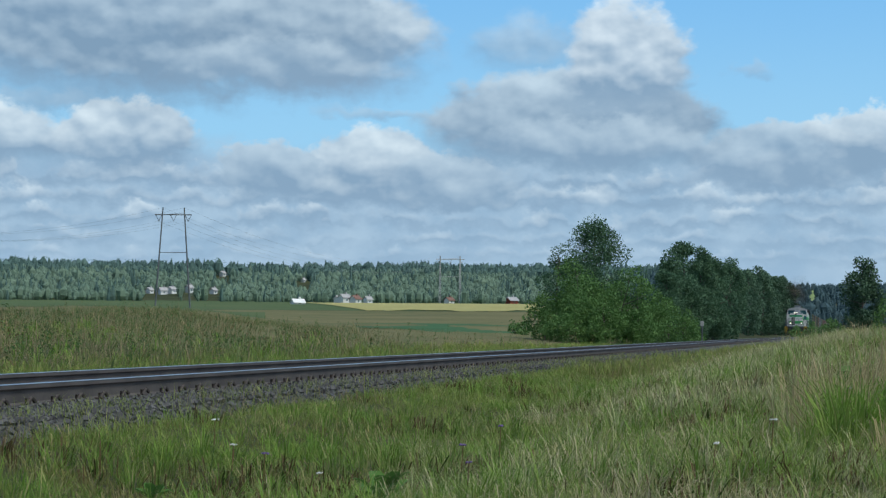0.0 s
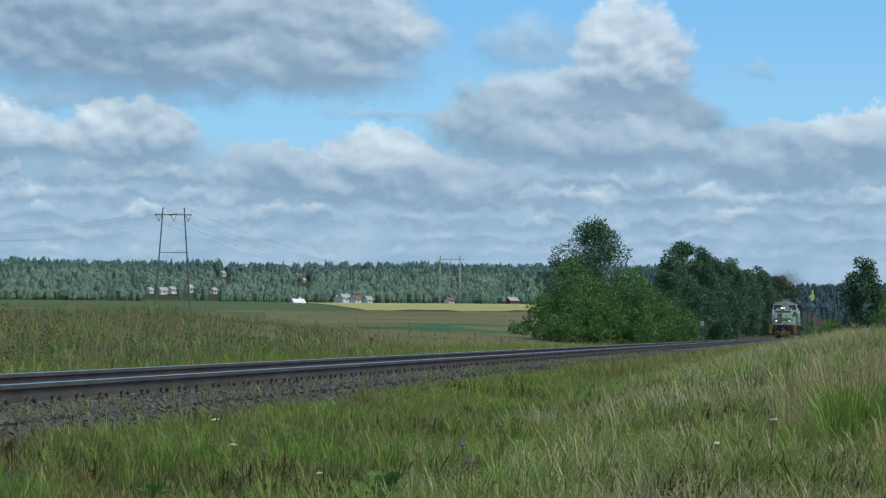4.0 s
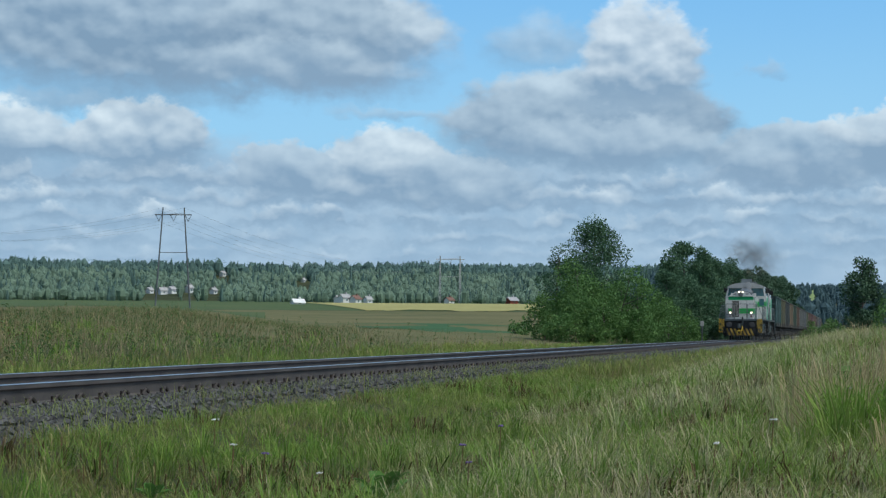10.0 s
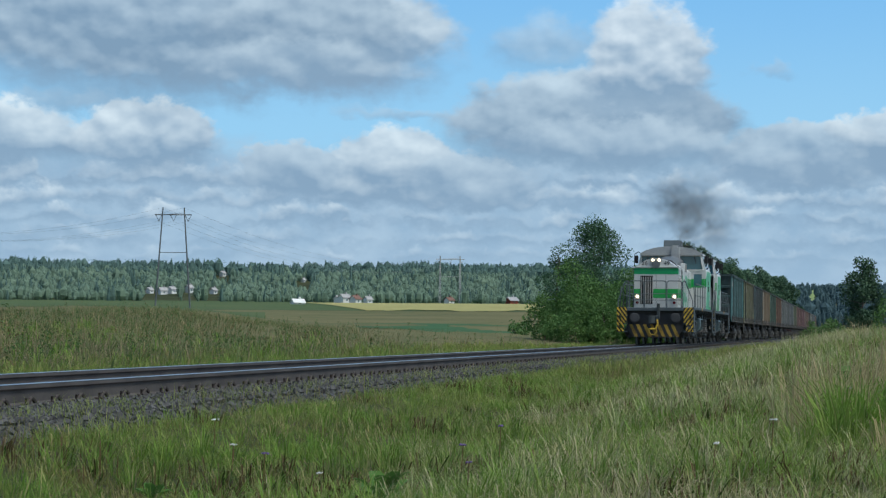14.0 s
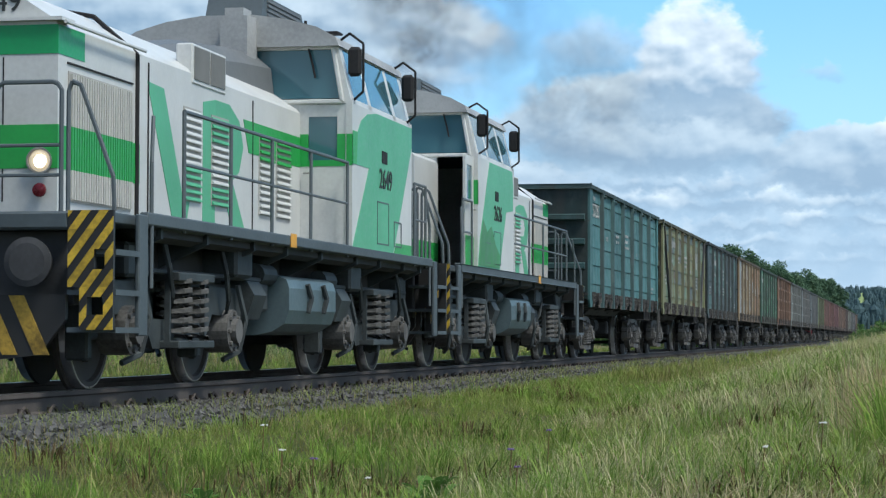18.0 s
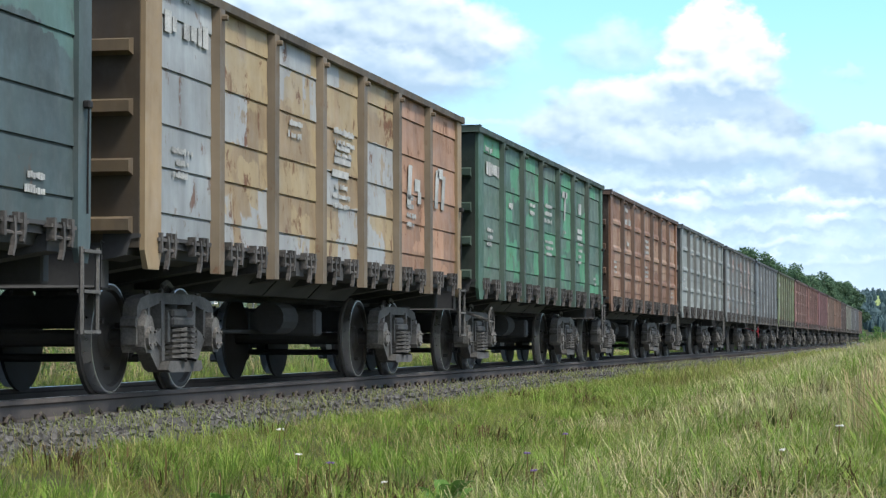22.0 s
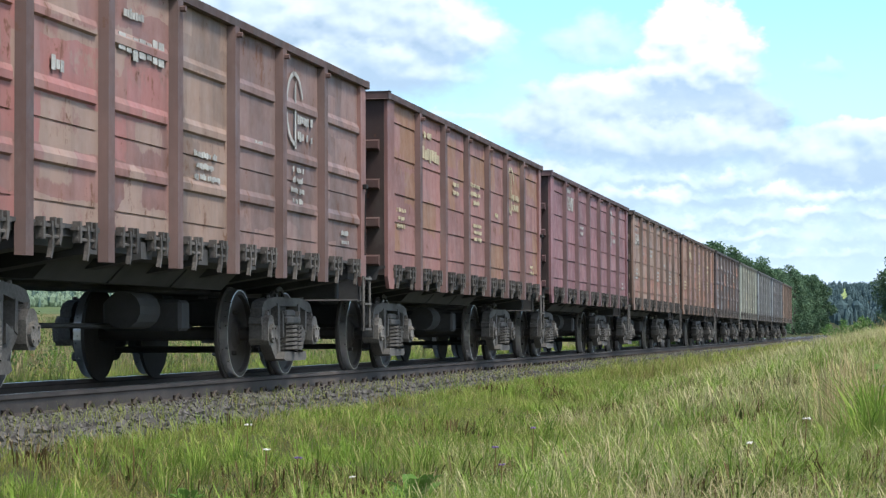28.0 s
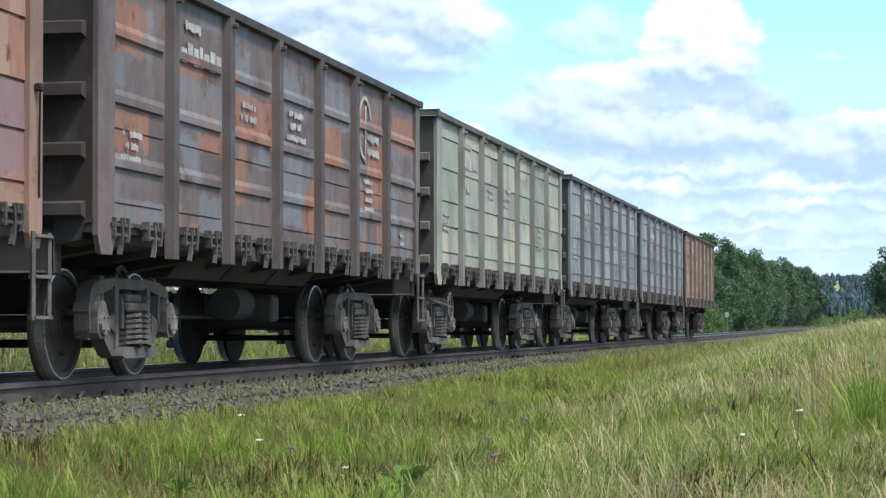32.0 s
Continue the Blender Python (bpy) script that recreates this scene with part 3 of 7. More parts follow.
def bogie(parent, y):
    """Three-piece freight bogie: cast side frames, bolster, spring nests, two wheelsets."""
    b = empty("bogie")
    b.parent, b.location = parent, (0, y, 0)
    for s in (-1, 1):
        def slab(outline, out, inner=1.0):
            prism(bm, outline, "x", *sorted((s * inner, s * out)))
        bm = bmesh.new()
        # top chord with dropped, rounded ends
        slab([(-1.05, 0.64), (-1.04, 0.74), (-0.97, 0.81), (-0.80, 0.845), (-0.50, 0.87), (0.50, 0.87), (0.80, 0.845), (0.97, 0.81), (1.04, 0.74), (1.05, 0.64), (0.98, 0.66), (0.90, 0.715), (0.74, 0.735), (0.50, 0.775), (-0.50, 0.775), (-0.74, 0.735), (-0.90, 0.715), (-0.98, 0.66)], 1.130)
        for e in (-1, 1):
            # column, slanting lower arm, outer and inner jaw
            slab([(e * 0.375, 0.22), (e * 0.45, 0.24), (e * 0.475, 0.80), (e * 0.385, 0.80)], 1.146)
            slab([(e * 0.82, 0.47), (e * 0.76, 0.56), (e * 0.58, 0.44), (e * 0.42, 0.34), (e * 0.40, 0.20), (e * 0.50, 0.20), (e * 0.66, 0.32)], 1.124)
            slab([(e * 0.72, 0.50), (e * 0.735, 0.745), (e * 0.79, 0.735), (e * 0.79, 0.47)], 1.136)
            slab([(e * 1.045, 0.42), (e * 1.055, 0.66), (e * 1.10, 0.64), (e * 1.115, 0.58), (e * 1.085, 0.56), (e * 1.085, 0.42)], 1.136)
            tube(bm, (s * 1.09, e * 0.70, 0.80), (s * 1.09, e * 0.70, 0.885), 0.03, 6)
            prism(bm, [(e * 0.50, 0.56), (e * 0.66, 0.50), (e * 0.66, 0.46), (e * 0.50, 0.40)], "x", *sorted((s * 1.12, s * 1.155)))
        # spring pan
        slab([(-0.48, 0.20), (-0.40, 0.175), (0.40, 0.175), (0.48, 0.20), (0.44, 0.275), (-0.44, 0.275)], 1.215)
        part("side_frame", bm, M_CASTING, b, "dusty grey cast steel side frame")
        for e in (-1, 1):
            bm = bmesh.new()
            slab([(e * 0.81, 0.40), (e * 0.80, 0.58), (e * 0.85, 0.655), (e * 0.90, 0.67), (e * 0.96, 0.67), (e * 1.01, 0.64), (e * 1.045, 0.58), (e * 1.035, 0.40), (e * 0.99, 0.35), (e * 0.86, 0.35)], 1.195, 0.98)
            tube(bm, (s * 1.19, e * 0.925, 0.475), (s * 1.225, e * 0.925, 0.475), 0.100, 12)
            for i in range(4):
                w = math.pi * (0.25 + 0.5 * i)
                tube(bm, (s * 1.19, e * 0.925 + 0.075 * math.cos(w), 0.475 + 0.075 * math.sin(w)), (s * 1.24, e * 0.925 + 0.075 * math.cos(w), 0.475 + 0.075 * math.sin(w)), 0.016, 5)
            prism(bm, [(e * 0.88, 0.66), (e * 0.92, 0.72), (e * 0.97, 0.66)], "x", *sorted((s * 1.0, s * 1.165)))
            part("axle_box", bm, M_BOX, b, "worn dusty axle box")
        for e in (-0.13, 0.13):
            ob = link_mesh("coil_spring", COIL, None, b)
            ob.location = (s * 1.15, e, 0.275)
        bm = bmesh.new()
        x0, x1 = sorted((s * 0.9, s * 1.20))
        box(bm, x0, x1, -0.30, 0.30, 0.575, 0.66, 0.02)
        box(bm, *sorted((s * 0.9, s * 1.165)), -0.20, 0.20, 0.655, 0.735, 0.02)
        for e in (-1, 1):
            prism(bm, [(e * 0.30, 0.44), (e * 0.30, 0.66), (e * 0.37, 0.72), (e * 0.372, 0.44)], "x", *sorted((s * 1.05, s * 1.17)))
        swept(bm, [(s * 1.03, 0.16 * math.cos(a), 0.85 + 0.12 * math.sin(a)) for a in np.linspace(0, math.pi, 9)], 0.025, 5)
        part("bolster_end", bm, M_CASTING, b)
    bm = bmesh.new()
    box(bm, -1.0, 1.0, -0.22, 0.22, 0.56, 0.86, 0.04)
    tube(bm, (0, 0, 0.84), (0, 0, 0.98), 0.2, 16)
    part("bolster", bm, M_BLACK, b)
    bm = bmesh.new()
    for e in (-1, 1):
        pipe(bm, [(-0.9, e * 0.36, 0.30), (0.9, e * 0.36, 0.30)], 0.035, 6)
        for s in (-1, 1):
            box(bm, s * 0.80 - 0.05, s * 0.80 + 0.05, e * 0.40 - 0.04, e * 0.40 + 0.06, 0.30, 0.62, 0.01)
    part("brake_beam", bm, M_BLACK, b)
    for e in (-0.925, 0.925):
        wheelset(b, 0, e, 0.475)
    return b


WHEEL_MESH = {}


def wheelset_mesh(radius):
    """A wheelset is one mesh with two surfaces, so that it turns as one piece."""
    if radius not in WHEEL_MESH:
        bm = bmesh.new()
        for s in (-1, 1):
            first = len(bm.faces)
            turned(bm, [(s * 0.715, radius + 0.028), (s * 0.748, radius + 0.026), (s * 0.765, radius), (s * 0.850, radius - 0.006), (s * 0.852, radius - 0.02), (s * 0.850, radius - 0.06),
                        (s * 0.815, radius - 0.075), (s * 0.800, 0.17), (s * 0.835, 0.12), (s * 0.86, 0.11), (s * 0.86, 0.01)], 32)
            bm.faces.ensure_lookup_table()
            for f in bm.faces[first:]:
                c = f.calc_center_median()
                rad = math.hypot(c.y, c.z)
                f.material_index = 1 if rad > radius - 0.022 and abs(c.x) > 0.762 and rad < radius + 0.01 else 0
        tube(bm, (-1.15, 0, 0), (1.15, 0, 0), 0.075, 10)
        for s in (-1, 1):
            for i in range(3):
                a = 2.094 * i
                tube(bm, (s * 0.86, 0.25 * math.cos(a), 0.25 * math.sin(a)), (s * 0.80, 0.25 * math.cos(a), 0.25 * math.sin(a)), 0.025, 6)
        mesh = bpy.data.meshes.new("wheels_and_axle")
        bm.to_mesh(mesh)
        bm.free()
        mesh.materials.append(M_WHEEL)
        mesh.materials.append(M_TREAD)
        WHEEL_MESH[radius] = mesh


def wheelset(parent, x, y, radius):
    wheelset_mesh(radius)
    ob = new("wheelset", WHEEL_MESH[radius])
    ob.parent, ob.location = parent, (x, y, radius)
    return tagged(ob, "steel wheels with polished treads on one axle")


def helix(r, wire, height, turns):
    bm = bmesh.new()
    n = int(turns * 9)
    swept(bm, [(r * math.cos(2 * math.pi * i / 9), r * math.sin(2 * math.pi * i / 9), height * i / n) for i in range(n + 1)], wire, 4)
    mesh = bpy.data.meshes.new("coil_spring")
    bm.to_mesh(mesh)
    bm.free()
    mesh.materials.append(M_CASTING)
    return mesh


COIL, BIG_COIL = helix(0.108, 0.0165, 0.30, 6.5), helix(0.150, 0.027, 0.52, 6)


def gondola(brace=False, pressed=False):
    """Open-top four-axle freight wagon, its centre at the origin, rail top at z = 0."""
    g = empty("open_wagon")
    half = 6.39
    # side sheets, posts, top rails
    sheets = {}
    for i in range(7):
        w = round(POSTS[i + 1] - POSTS[i], 2)
        if w not in sheets:
            sheets[w] = panel_mesh(w, TOP - SILL - 0.08, pressed)
    for s in (1, -1):
        turn = 0 if s > 0 else math.pi
        for i in range(7):
            w = round(POSTS[i + 1] - POSTS[i], 2)
            ob = link_mesh("side_panel", sheets[w], M_BLACK, g)
            ob.location, ob.rotation_euler = (s * SIDE, (POSTS[i] + POSTS[i + 1]) / 2, SILL), (0, 0, turn)
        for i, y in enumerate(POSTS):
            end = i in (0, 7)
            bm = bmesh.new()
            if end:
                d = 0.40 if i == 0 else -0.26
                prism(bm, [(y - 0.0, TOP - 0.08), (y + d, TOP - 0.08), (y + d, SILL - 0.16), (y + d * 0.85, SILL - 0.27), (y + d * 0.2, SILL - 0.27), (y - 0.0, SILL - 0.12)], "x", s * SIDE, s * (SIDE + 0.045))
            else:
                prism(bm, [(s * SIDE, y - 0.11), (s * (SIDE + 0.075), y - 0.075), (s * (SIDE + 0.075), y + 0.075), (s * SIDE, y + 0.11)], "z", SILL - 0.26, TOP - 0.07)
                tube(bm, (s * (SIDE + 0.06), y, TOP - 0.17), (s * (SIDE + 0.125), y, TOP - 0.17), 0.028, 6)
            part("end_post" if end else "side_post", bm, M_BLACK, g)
        bm = bmesh.new()
        prism(bm, [(s * (SIDE - 0.05), TOP - 0.09), (s * (SIDE + 0.075), TOP - 0.09), (s * (SIDE + 0.085), TOP - 0.02), (s * (SIDE + 0.05), TOP), (s * (SIDE - 0.05), TOP)], "y", -half, half)
        part("top_rail", bm, M_BLACK, g)
        bm = bmesh.new()
        prism(bm, [(s * (SIDE - 0.30), SILL - 0.20), (s * (SIDE - 0.10), SILL - 0.16), (s * (SIDE - 0.06), SILL - 0.03), (s * (SIDE + 0.012), SILL - 0.02), (s * (SIDE + 0.012), SILL + 0.012), (s * (SIDE - 0.30), SILL + 0.012)], "y", -half, half)
        part("side_sill", bm, M_BLACK, g)
        for e in (s,):
            bm = bmesh.new()
            box(bm, *sorted((s * (SIDE + 0.045), s * (SIDE + 0.10))), e * 6.22 - 0.04, e * 6.22 + 0.04, 2.18, 2.24, 0.01)
            swept(bm, [(s * (SIDE + 0.08), e * 6.22, 2.19), (s * (SIDE + 0.06), e * 6.26, 1.9), (s * (SIDE + 0.055), e * 6.27, 1.4)], 0.009, 4)
            part("rope_hook", bm, M_DARK, g)
        # latches of the floor hatches
        for i in range(7):
            for q in (0.28, 0.72):
                y = POSTS[i] + (POSTS[i + 1] - POSTS[i]) * q
                ob = link_mesh("hatch_latch", LATCH, None, g)
                ob.location, ob.rotation_euler = (s * (SIDE + 0.03), y, SILL - 0.02), (0, 0, 0 if s > 0 else math.pi)
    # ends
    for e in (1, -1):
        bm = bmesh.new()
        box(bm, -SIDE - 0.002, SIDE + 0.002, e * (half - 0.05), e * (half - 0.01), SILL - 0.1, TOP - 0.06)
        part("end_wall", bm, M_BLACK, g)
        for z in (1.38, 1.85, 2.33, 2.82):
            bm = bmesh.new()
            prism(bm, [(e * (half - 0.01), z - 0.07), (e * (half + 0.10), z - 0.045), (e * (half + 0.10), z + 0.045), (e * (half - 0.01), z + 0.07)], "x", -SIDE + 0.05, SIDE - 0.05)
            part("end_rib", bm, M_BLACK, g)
        bm = bmesh.new()
        box(bm, -SIDE - 0.08, SIDE + 0.08, e * (half - 0.08), e * (half + 0.05), TOP - 0.10, TOP - 0.003, 0.01)
        part("end_rail", bm, M_BLACK, g)
        bm = bmesh.new()
        box(bm, -1.2, 1.2, e * (half - 0.12), e * (half + 0.02), 0.88, 1.24, 0.02)
        part("end_beam", bm, M_BLACK, g)
        bm = bmesh.new()
        box(bm, -0.14, 0.14, e * half, e * (half + 0.40), 0.92, 1.16, 0.03)
        prism(bm, [(-0.24, e * 6.70), (0.18, e * 6.70), (0.24, e * 6.94), (0.05, e * 6.90), (-0.05, e * 6.955), (-0.24, e * 6.955)], "z", 0.89, 1.19)
        part("coupler", bm, M_CASTING, g)
    # ladder and step at one corner of each side
    for s in (1, -1):
        y = s * 6.30
        bm = bmesh.new()
        for d in (-0.16, 0.16):
            pipe(bm, [(s * (SIDE + 0.06), y + d, 0.50), (s * (SIDE + 0.06), y + d, 1.15)], 0.02, 6)
        for z in (0.52, 0.82, 1.12):
            box(bm, s * (SIDE + 0.06) - 0.03, s * (SIDE + 0.06) + 0.03, y - 0.17, y + 0.17, z - 0.012, z + 0.012)
        part("step", bm, M_CASTING, g)
    # underframe
    bm = bmesh.new()
    box(bm, -0.28, 0.28, -half, half, 0.90, 1.26, 0.02)
    part("centre_sill", bm, M_BLACK, g)
    bm = bmesh.new()
    box(bm, -SIDE + 0.02, SIDE - 0.02, -half + 0.05, half - 0.05, 1.22, 1.31)
    part("floor", bm, M_BLACK, g)
    # Beams at 0, 2.95, 5.75 are added to darken gaps below the floor
    for y in (-5.75, -4.33, -2.95, -1.6, 0.0, 1.6, 2.95, 4.33, 5.75):
        bm = bmesh.new()
        prism(bm, [(-SIDE, 1.24), (-SIDE, 1.10), (-0.5, 0.94), (0.5, 0.94), (SIDE, 1.10), (SIDE, 1.24)], "y", y - 0.14, y + 0.14)
        part("cross_beam", bm, M_BLACK, g)
    for s in (-1, 1):
        for i in (2, 3, 4):
            bm = bmesh.new()
            prism(bm, [(s * 0.35, 1.22), (s * 1.20, 1.22), (s * 0.90, 0.92), (s * 0.40, 0.94)], "y", POSTS[i] + 0.03, POSTS[i + 1] - 0.03)
            part("floor_hatch", bm, M_BLACK, g)
    bm = bmesh.new()
    tube(bm, (-0.75, -0.9, 0.72), (-0.75, 0.1, 0.72), 0.2, 14)
    part("air_tank", bm, M_BLACK, g)
    bm = bmesh.new()
    tube(bm, (0.55, 0.5, 0.70), (0.55, 1.1, 0.70), 0.18, 14)
    pipe(bm, [(0.3, -3.4, 0.55), (0.3, 3.4, 0.55)], 0.025, 6)
    box(bm, 0.1, 0.9, 1.2, 1.5, 0.50, 0.80, 0.03)
    part("brake_gear", bm, M_BLACK, g)
    if brace:
        for s in (1, -1):
            for a, c in ((-6.1, -4.6), (6.1, 4.6)):
                bm = bmesh.new()
                pipe(bm, [(s * (SIDE + 0.05), a, TOP - 0.15), (s * (SIDE + 0.05), c, SILL - 0.1)], 0.035, 6)
                part("diagonal_brace", bm, M_BLACK, g)
    for y in (-4.33, 4.33):
        bogie(g, y)
    return g


bm = bmesh.new()
box(bm, -0.03, 0.035, -0.25, 0.24, -0.015, 0.012)
prism(bm, [(-0.055, 0.03), (-0.015, 0.03), (0.005, -0.08), (-0.005, -0.18), (-0.045, -0.25), (-0.075, -0.24), (-0.04, -0.17), (-0.03, -0.08)], "x", 0.010, 0.045)
prism(bm, [(0.12, 0.06), (0.17, 0.06), (0.175, -0.07), (0.14, -0.15), (0.11, -0.14), (0.13, -0.06)], "x", 0.010, 0.045)
tube(bm, (0.02, -0.22, -0.085), (0.02, 0.16, -0.085), 0.016, 6)
box(bm, -0.02, 0.045, -0.215, -0.175, -0.11, 0.055)
box(bm, 0.0, 0.045, 0.02, 0.05, 0.0, 0.06)
LATCH = bpy.data.meshes.new("hatch_latch")
bm.to_mesh(LATCH)
bm.free()
LATCH.materials.append(plain("latch_steel", (0.072, 0.067, 0.063), 0.8, vary=0.7, scale=9))

# colour, touch-up colours, share of them, rust, grime, marks, label
WAGONS = [
    ((0.075, 0.195, 0.200), [(0.10, 0.24, 0.24)], 0.25, 0.25, 0.30, "teal-green open freight wagon with worn paint and stencilled marks"),
    ((0.225, 0.235, 0.125), [(0.165, 0.255, 0.190), (0.115, 0.150, 0.155)], 0.45, 0.60, 0.25, "olive-yellow open freight wagon with turquoise patches and diagonal braces"),
    ((0.072, 0.105, 0.110), [(0.10, 0.19, 0.175)], 0.30, 0.15, 0.35, "dark slate-grey open freight wagon with faded green patches"),
    ((0.33, 0.245, 0.145), [(0.34, 0.37, 0.385), (0.37, 0.29, 0.165)], 0.45, 0.5, 0.25, "tan open freight wagon with grey and orange touched-up patches"),
    ((0.072, 0.150, 0.108), [(0.085, 0.290, 0.160), (0.10, 0.15, 0.12)], 0.48, 0.25, 0.28, "bright green open freight wagon with patches of fresh paint"),
    ((0.235, 0.128, 0.078), [(0.315, 0.205, 0.135)], 0.55, 0.45, 0.30, "orange-brown open freight wagon with faded panels"),
    ((0.250, 0.280, 0.272), [(0.32, 0.35, 0.345)], 0.3, 0.25, 0.30, "pale grey open freight wagon with worn paint"),
    ((0.220, 0.243, 0.248), [(0.285, 0.31, 0.315), (0.27, 0.195, 0.175)], 0.18, 0.25, 0.30, "grey open freight wagon with a few reddish patches"),
    ((0.195, 0.225, 0.245), [(0.26, 0.29, 0.30)], 0.25, 0.2, 0.35, "blue-grey open freight wagon with worn paint"),
    ((0.185, 0.235, 0.135), [(0.23, 0.28, 0.17)], 0.3, 0.7, 0.25, "moss-green open freight wagon with large rust patches"),
    ((0.265, 0.145, 0.130), [(0.34, 0.15, 0.14), (0.33, 0.24, 0.20)], 0.45, 0.45, 0.30, "faded red open freight wagon patched with pink and beige paint"),
    ((0.270, 0.140, 0.130), [(0.30, 0.16, 0.145), (0.27, 0.15, 0.09)], 0.35, 0.35, 0.28, "dusty red-brown open freight wagon with patched sheets"),
    ((0.255, 0.130, 0.146), [(0.28, 0.155, 0.165)], 0.25, 0.2, 0.25, "dark maroon open freight wagon with white stencils"),
    ((0.285, 0.195, 0.158), [(0.30, 0.155, 0.12), (0.31, 0.23, 0.18)], 0.35, 0.5, 0.30, "brown open freight wagon with faded panels"),
    ((0.30, 0.190, 0.145), [(0.23, 0.15, 0.16), (0.29, 0.15, 0.11)], 0.35, 0.5, 0.30, "rusty brown open freight wagon with patched paint"),
    ((0.150, 0.120, 0.120), [(0.30, 0.145, 0.095), (0.17, 0.18, 0.20)], 0.35, 0.4, 0.30, "dark purple-brown open freight wagon with orange patches"),
    ((0.32, 0.35, 0.305), [(0.43, 0.42, 0.33)], 0.25, 0.2, 0.28, "pale grey-green open freight wagon with cream patches"),
    ((0.215, 0.245, 0.265), [(0.29, 0.32, 0.33)], 0.3, 0.25, 0.28, "pale blue-grey open freight wagon with worn paint"),
    ((0.20, 0.225, 0.255), [(0.27, 0.30, 0.31)], 0.3, 0.3, 0.28, "blue-grey open freight wagon with rust along the bottom"),
    ((0.26, 0.18, 0.14), [(0.33, 0.26, 0.20)], 0.35, 0.6, 0.25, "rusty tan open freight wagon at the end of the train"),
]


PRESSED = (5, 6, 7, 10, 15)
# panels that were repainted in another colour: wagon, panels, colour
REPAINTED = [(3, (5, 6), (0.33, 0.195, 0.125)), (3, (0,), (0.34, 0.375, 0.39)), (7, (5,), (0.245, 0.200, 0.190)), (10, (4, 5, 6), (0.205, 0.135, 0.122)), (10, (3,), (0.250, 0.175, 0.140))]


def words(name, text, size, mat, parent, at, turn, depth=0.004):
    """Raised figures, as a mesh; turn in degrees about x, y, z."""
    cu = bpy.data.curves.new(name, "FONT")
    cu.body, cu.size, cu.extrude, cu.align_x, cu.align_y = text, size, depth, "CENTER", "CENTER"
    tmp = bpy.data.objects.new(name, cu)
    mesh = bpy.data.meshes.new_from_object(tmp)
    bpy.data.objects.remove(tmp)
    mesh.materials.clear()
    ob = link_mesh(name, mesh, mat, parent)
    ob.matrix_local = pose(*at, *turn)
    return ob


# numbers in large figures: wagon, panel, height, text (plain bars where it is worn)
NUMBERS = {0: (0, 2.98, "5572955"), 1: (1, 2.96, ""), 2: (1, 2.90, ""), 3: (0, 3.10, ""), 4: (0, 2.95, ""), 5: (1, 2.95, ""), 6: (1, 2.85, ""), 7: (1, 2.9, ""), 8: (1, 2.85, ""), 9: (0, 2.9, ""), 10: (2, 2.85, ""),
           11: (1, 2.9, ""), 12: (1, 3.0, "5129407"), 13: (0, 2.80, "567441"), 14: (1, 2.92, ""), 15: (1, 2.9, ""), 16: (1, 2.9, ""), 17: (1, 2.9, ""), 18: (1, 2.9, ""), 19: (1, 2.9, "")}


